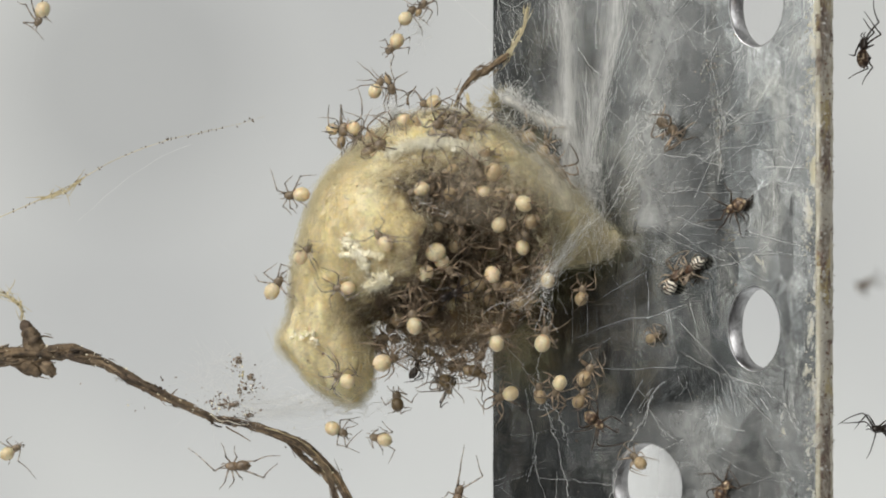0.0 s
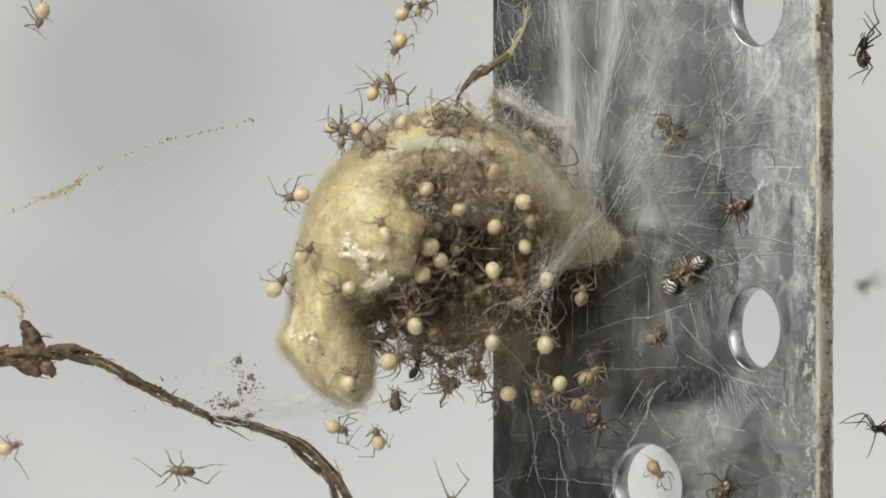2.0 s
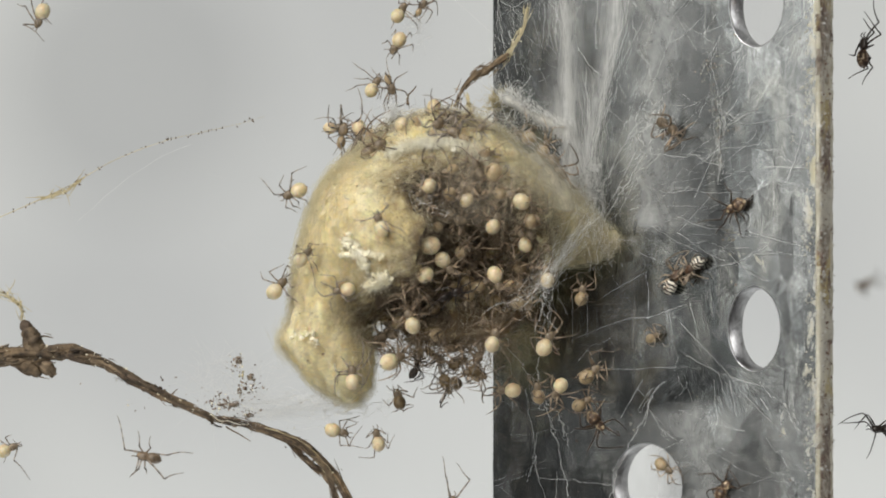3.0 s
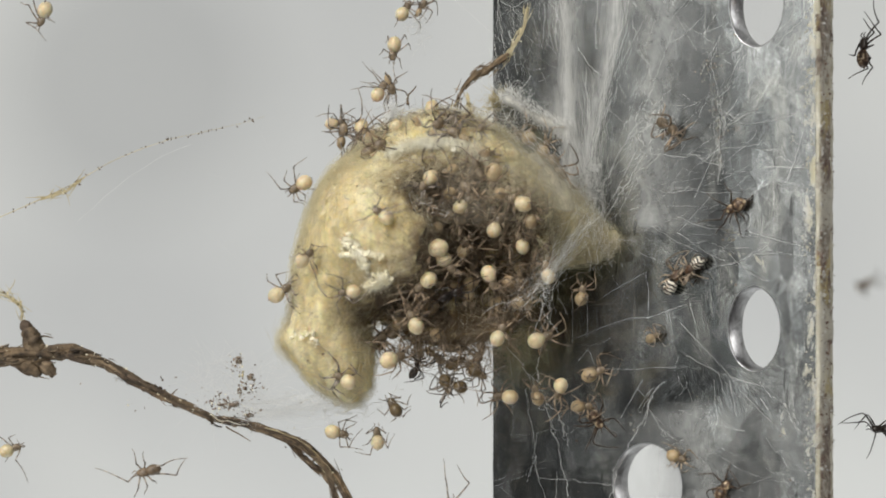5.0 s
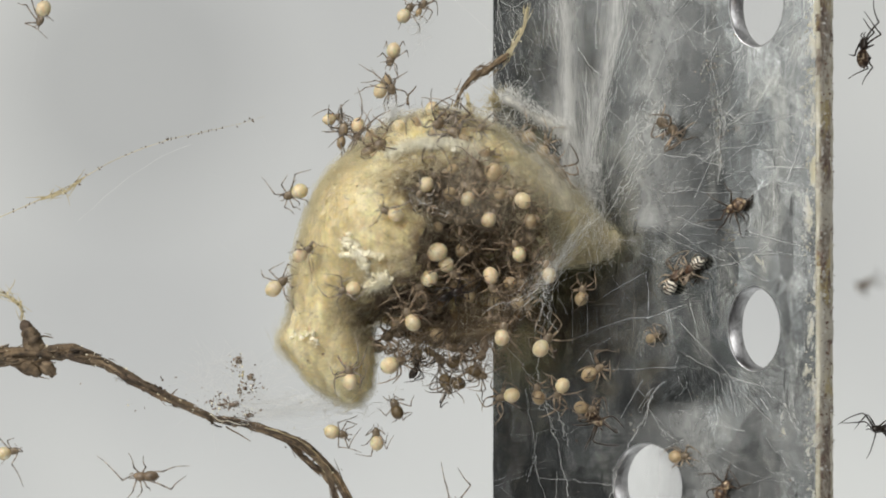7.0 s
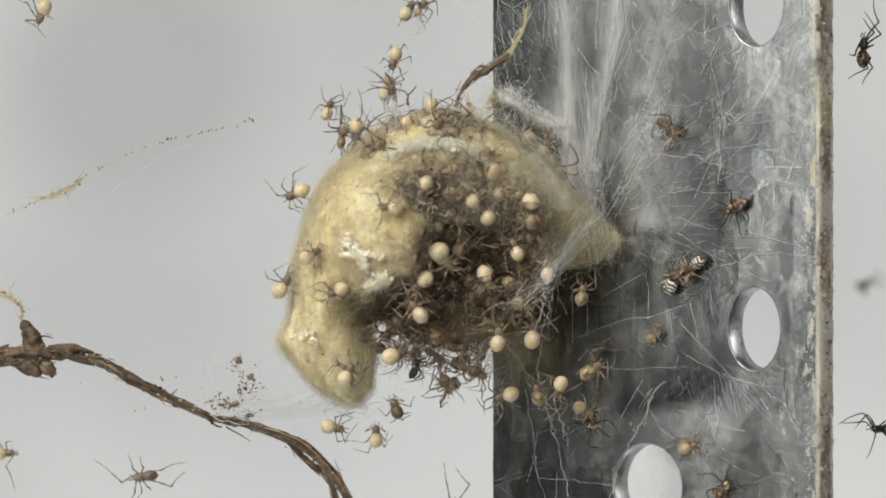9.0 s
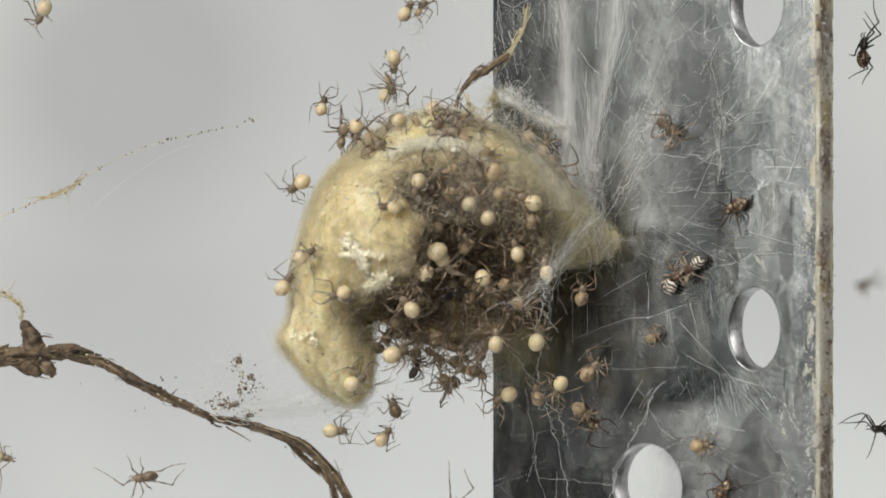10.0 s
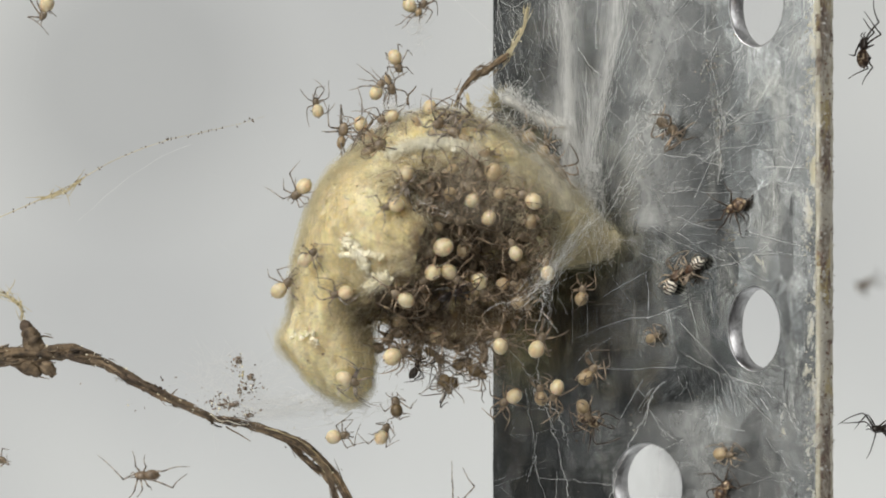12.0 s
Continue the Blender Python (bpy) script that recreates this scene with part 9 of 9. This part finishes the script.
    crawl("c11", [
         (0, 0.65, -2.80, 0.45, 80, 0, 0), (0.5, 0.69, -2.80, 0.45, 77, 0, 0), (1, 0.79, -2.80, 0.39, 80, 0, 0), (1.5, 0.82, -2.80, 0.41, 76, 0, 0),
         (2, 0.73, -2.80, 0.27, 81, 0, 0), (2.5, 0.86, -2.80, 0.23, 74, 0, 0), (3, 0.98, -2.80, 0.10, 83, 0, 0), (5, 1.11, -2.80, 0.15, 77, 0, 0),
         (5.5, 0.93, -2.80, 0.06, 85, 0, 0), (6, 0.96, -2.80, 0.10, 79, 0, 0), (6.5, 1.01, -2.80, 0.24, 78, 0, 0), (7, 1.00, -2.80, 0.20, 81, 0, 0),
         (9, 0.88, -2.80, 0.24, 79, 0, 0), (9.5, 1.01, -2.80, 0.33, 80, 0, 0), (10, 1.14, -2.80, 0.38, 88, 0, 0), (10.5, 1.17, -2.80, 0.29, 82, 0, 0),
         (11, 1.26, -2.80, 0.24, 82, 0, 0), (11.5, 1.32, -2.80, 0.18, 72, 0, 0), (12, 1.06, -2.80, 0.20, 85, 0, 0)])
    crawl("c12", [
         (0, 0.70, -2.20, 0.80, -120, 0, 0), (0.5, 0.80, -2.20, 0.84, -117, 0, 0), (1, 0.83, -2.20, 0.85, -121, 0, 0), (1.5, 0.81, -2.20, 0.91, -125, 0, 0),
         (2, 0.76, -2.20, 0.87, -126, 0, 0), (2.5, 0.82, -2.20, 0.95, -123, 0, 0), (3, 0.83, -2.20, 0.89, -120, 0, 0), (5, 0.70, -2.20, 0.85, -119, 0, 0),
         (5.5, 0.70, -2.20, 0.85, -119, 0, 0), (6, 0.75, -2.20, 0.85, -119, 0, 0), (6.5, 0.74, -2.20, 0.85, -120, 0, 0), (7, 0.69, -2.20, 0.85, -121, 0, 0),
         (9, 0.67, -2.20, 0.86, -125, 0, 0), (9.5, 0.70, -2.20, 0.83, -111, 0, 0), (10, 0.72, -2.20, 0.84, -116, 0, 0), (10.5, 0.72, -2.20, 0.84, -116, 0, 0),
         (11, 0.74, -2.20, 0.89, -120, 0, 0), (11.5, 0.72, -2.20, 0.86, -125, 0, 0), (12, 0.77, -2.20, 0.83, -114, 0, 0)])
    crawl("c13", [
         (0, 5.37, -3.39, -1.32, 100, 0, 0), (0.5, 5.38, -3.39, -1.31, 97, 0, 0), (1, 5.31, -3.33, -1.22, 94, 0, 0), (1.5, 5.31, -3.36, -1.27, 103, 0, 0),
         (2, 5.29, -3.36, -1.28, 106, 0, 0), (2.5, 5.33, -3.36, -1.27, 99, 0, 0), (3, 5.36, -3.39, -1.32, 100, 0, 0), (5, 5.39, -3.41, -1.10, 103, 0, 0),
         (5.5, 5.45, -3.44, -1.09, 101, 0, 0), (6, 5.36, -3.39, -1.05, 100, 0, 0), (6.5, 5.39, -3.41, -1.05, 103, 0, 0), (7, 5.43, -3.44, -1.05, 103, 0, 0),
         (9, 5.38, -3.39, -1.04, 98, 0, 0), (9.5, 5.36, -3.39, -1.00, 100, 0, 0), (10, 5.31, -3.36, -0.96, 102, 0, 0), (10.5, 5.30, -3.36, -0.96, 104, 0, 0),
         (11, 5.36, -3.39, -0.96, 101, 0, 0), (11.5, 5.33, -3.36, -0.91, 99, 0, 0), (12, 5.36, -3.39, -0.96, 101, 0, 0)])
    crawl("c14", [
         (0, 3.65, -2.20, -1.98, 0, 0, 0), (0.5, 3.71, -2.20, -1.97, -4, 0, 0), (1, 3.74, -2.20, -1.86, -0, 0, 0), (1.5, 3.80, -2.20, -1.80, 5, 0, 0),
         (2, 3.80, -2.20, -1.80, 1, 0, 0), (2.5, 3.74, -2.20, -1.85, 1, 0, 0), (3, 3.74, -2.20, -1.91, 2, 0, 0), (5, 3.71, -2.20, -1.71, 0, 0, 0),
         (5.5, 3.74, -2.20, -1.79, -4, 0, 0), (6, 3.71, -2.20, -1.79, -3, 0, 0), (6.5, 3.74, -2.20, -1.69, 4, 0, 0), (7, 3.80, -2.20, -1.77, -1, 0, 0),
         (9, 3.71, -2.20, -1.80, -6, 0, 0), (9.5, 3.56, -2.20, -1.77, 6, 0, 0), (10, 3.50, -2.20, -1.87, -2, 0, 0), (10.5, 3.50, -2.20, -1.83, -5, 0, 0),
         (11, 3.53, -2.20, -1.78, 8, 0, 0), (11.5, 3.45, -2.20, -1.73, 3, 0, 0), (12, 3.42, -2.20, -1.83, 0, 0, 0)])
    crawl("a46", [
         (0, 0.14, -1.50, -6.95, 170, 30, 0), (0.5, 0.09, -1.50, -6.95, 173, 30, 0), (1, 0.23, -1.50, -7.04, 173, 30, 0), (1.5, 0.23, -1.50, -7.04, 168, 30, 0),
         (2, 0.36, -1.50, -7.04, 173, 30, 0), (2.5, 0.36, -1.50, -7.04, 168, 30, 0), (3, 0.45, -1.50, -7.04, 167, 30, 0), (5, 0.73, -1.50, -7.22, 164, 30, 0),
         (5.5, 0.63, -1.50, -7.18, 171, 30, 0), (6, 0.68, -1.50, -7.04, 179, 30, 0), (6.5, 0.91, -1.50, -7.04, 166, 30, 0), (7, 0.63, -1.50, -7.04, 167, 30, 0),
         (9, 0.36, -1.50, -7.09, 173, 30, 0), (9.5, 0.27, -1.50, -6.99, 178, 30, 0), (10, 0.36, -1.50, -6.99, 170, 30, 0), (10.5, 0.45, -1.50, -6.95, 171, 30, 0),
         (11, 0.36, -1.50, -6.91, 169, 30, 0), (11.5, 0.36, -1.50, -7.18, 169, 30, 0), (12, 0.27, -1.50, -7.04, 174, 30, 0)])
    crawl("a48", [
         (0, 1.09, -2.00, -6.26, 160, 0, 0), (0.5, 1.39, -2.00, -6.40, 158, 0, 0), (1, 1.56, -2.00, -6.50, 164, 0, 0), (1.5, 1.65, -2.00, -6.40, 164, 0, 0),
         (2, 1.62, -2.00, -6.53, 159, 0, 0), (2.5, 1.58, -2.00, -6.61, 156, 0, 0), (3, 1.49, -2.00, -6.53, 160, 0, 0), (5, 1.50, -2.00, -6.15, 156, 0, 0),
         (5.5, 1.58, -2.00, -6.34, 157, 0, 0), (6, 1.48, -2.00, -6.36, 161, 0, 0), (6.5, 1.44, -2.00, -6.40, 161, 0, 0), (7, 1.57, -2.00, -6.44, 160, 0, 0),
         (9, 1.32, -2.00, -6.31, 152, 0, 0), (9.5, 1.31, -2.00, -6.35, 159, 0, 0), (10, 1.25, -2.00, -6.32, 162, 0, 0), (10.5, 1.39, -2.00, -6.38, 164, 0, 0),
         (11, 1.39, -2.00, -6.46, 163, 0, 0), (11.5, 1.51, -2.00, -6.40, 152, 0, 0), (12, 1.63, -2.00, -6.33, 156, 0, 0)])
    crawl("a49", [
         (0, 0.73, -1.60, -6.04, 20, 20, 0), (0.5, 0.77, -1.60, -6.04, 18, 20, 0), (1, 0.73, -1.60, -6.08, 15, 20, 0), (1.5, 0.68, -1.60, -5.90, 13, 20, 0),
         (2, 0.68, -1.60, -5.95, 15, 20, 0), (2.5, 0.68, -1.60, -5.95, 22, 20, 0), (3, 0.77, -1.60, -5.95, 19, 20, 0), (5, 0.63, -1.60, -5.95, 22, 20, 0),
         (5.5, 0.63, -1.60, -5.90, 21, 20, 0), (6, 0.63, -1.60, -5.95, 28, 20, 0), (6.5, 0.63, -1.60, -5.90, 21, 20, 0), (7, 0.68, -1.60, -5.85, 25, 20, 0),
         (9, 0.91, -1.60, -5.90, 19, 20, 0), (9.5, 0.91, -1.60, -5.90, 20, 20, 0), (10, 0.82, -1.60, -5.85, 14, 20, 0), (10.5, 0.82, -1.60, -5.90, 18, 20, 0),
         (11, 0.77, -1.60, -5.90, 17, 20, 0), (11.5, 0.77, -1.60, -5.95, 23, 20, 0), (12, 1.00, -1.60, -5.99, 19, 20, 0)])

motions()
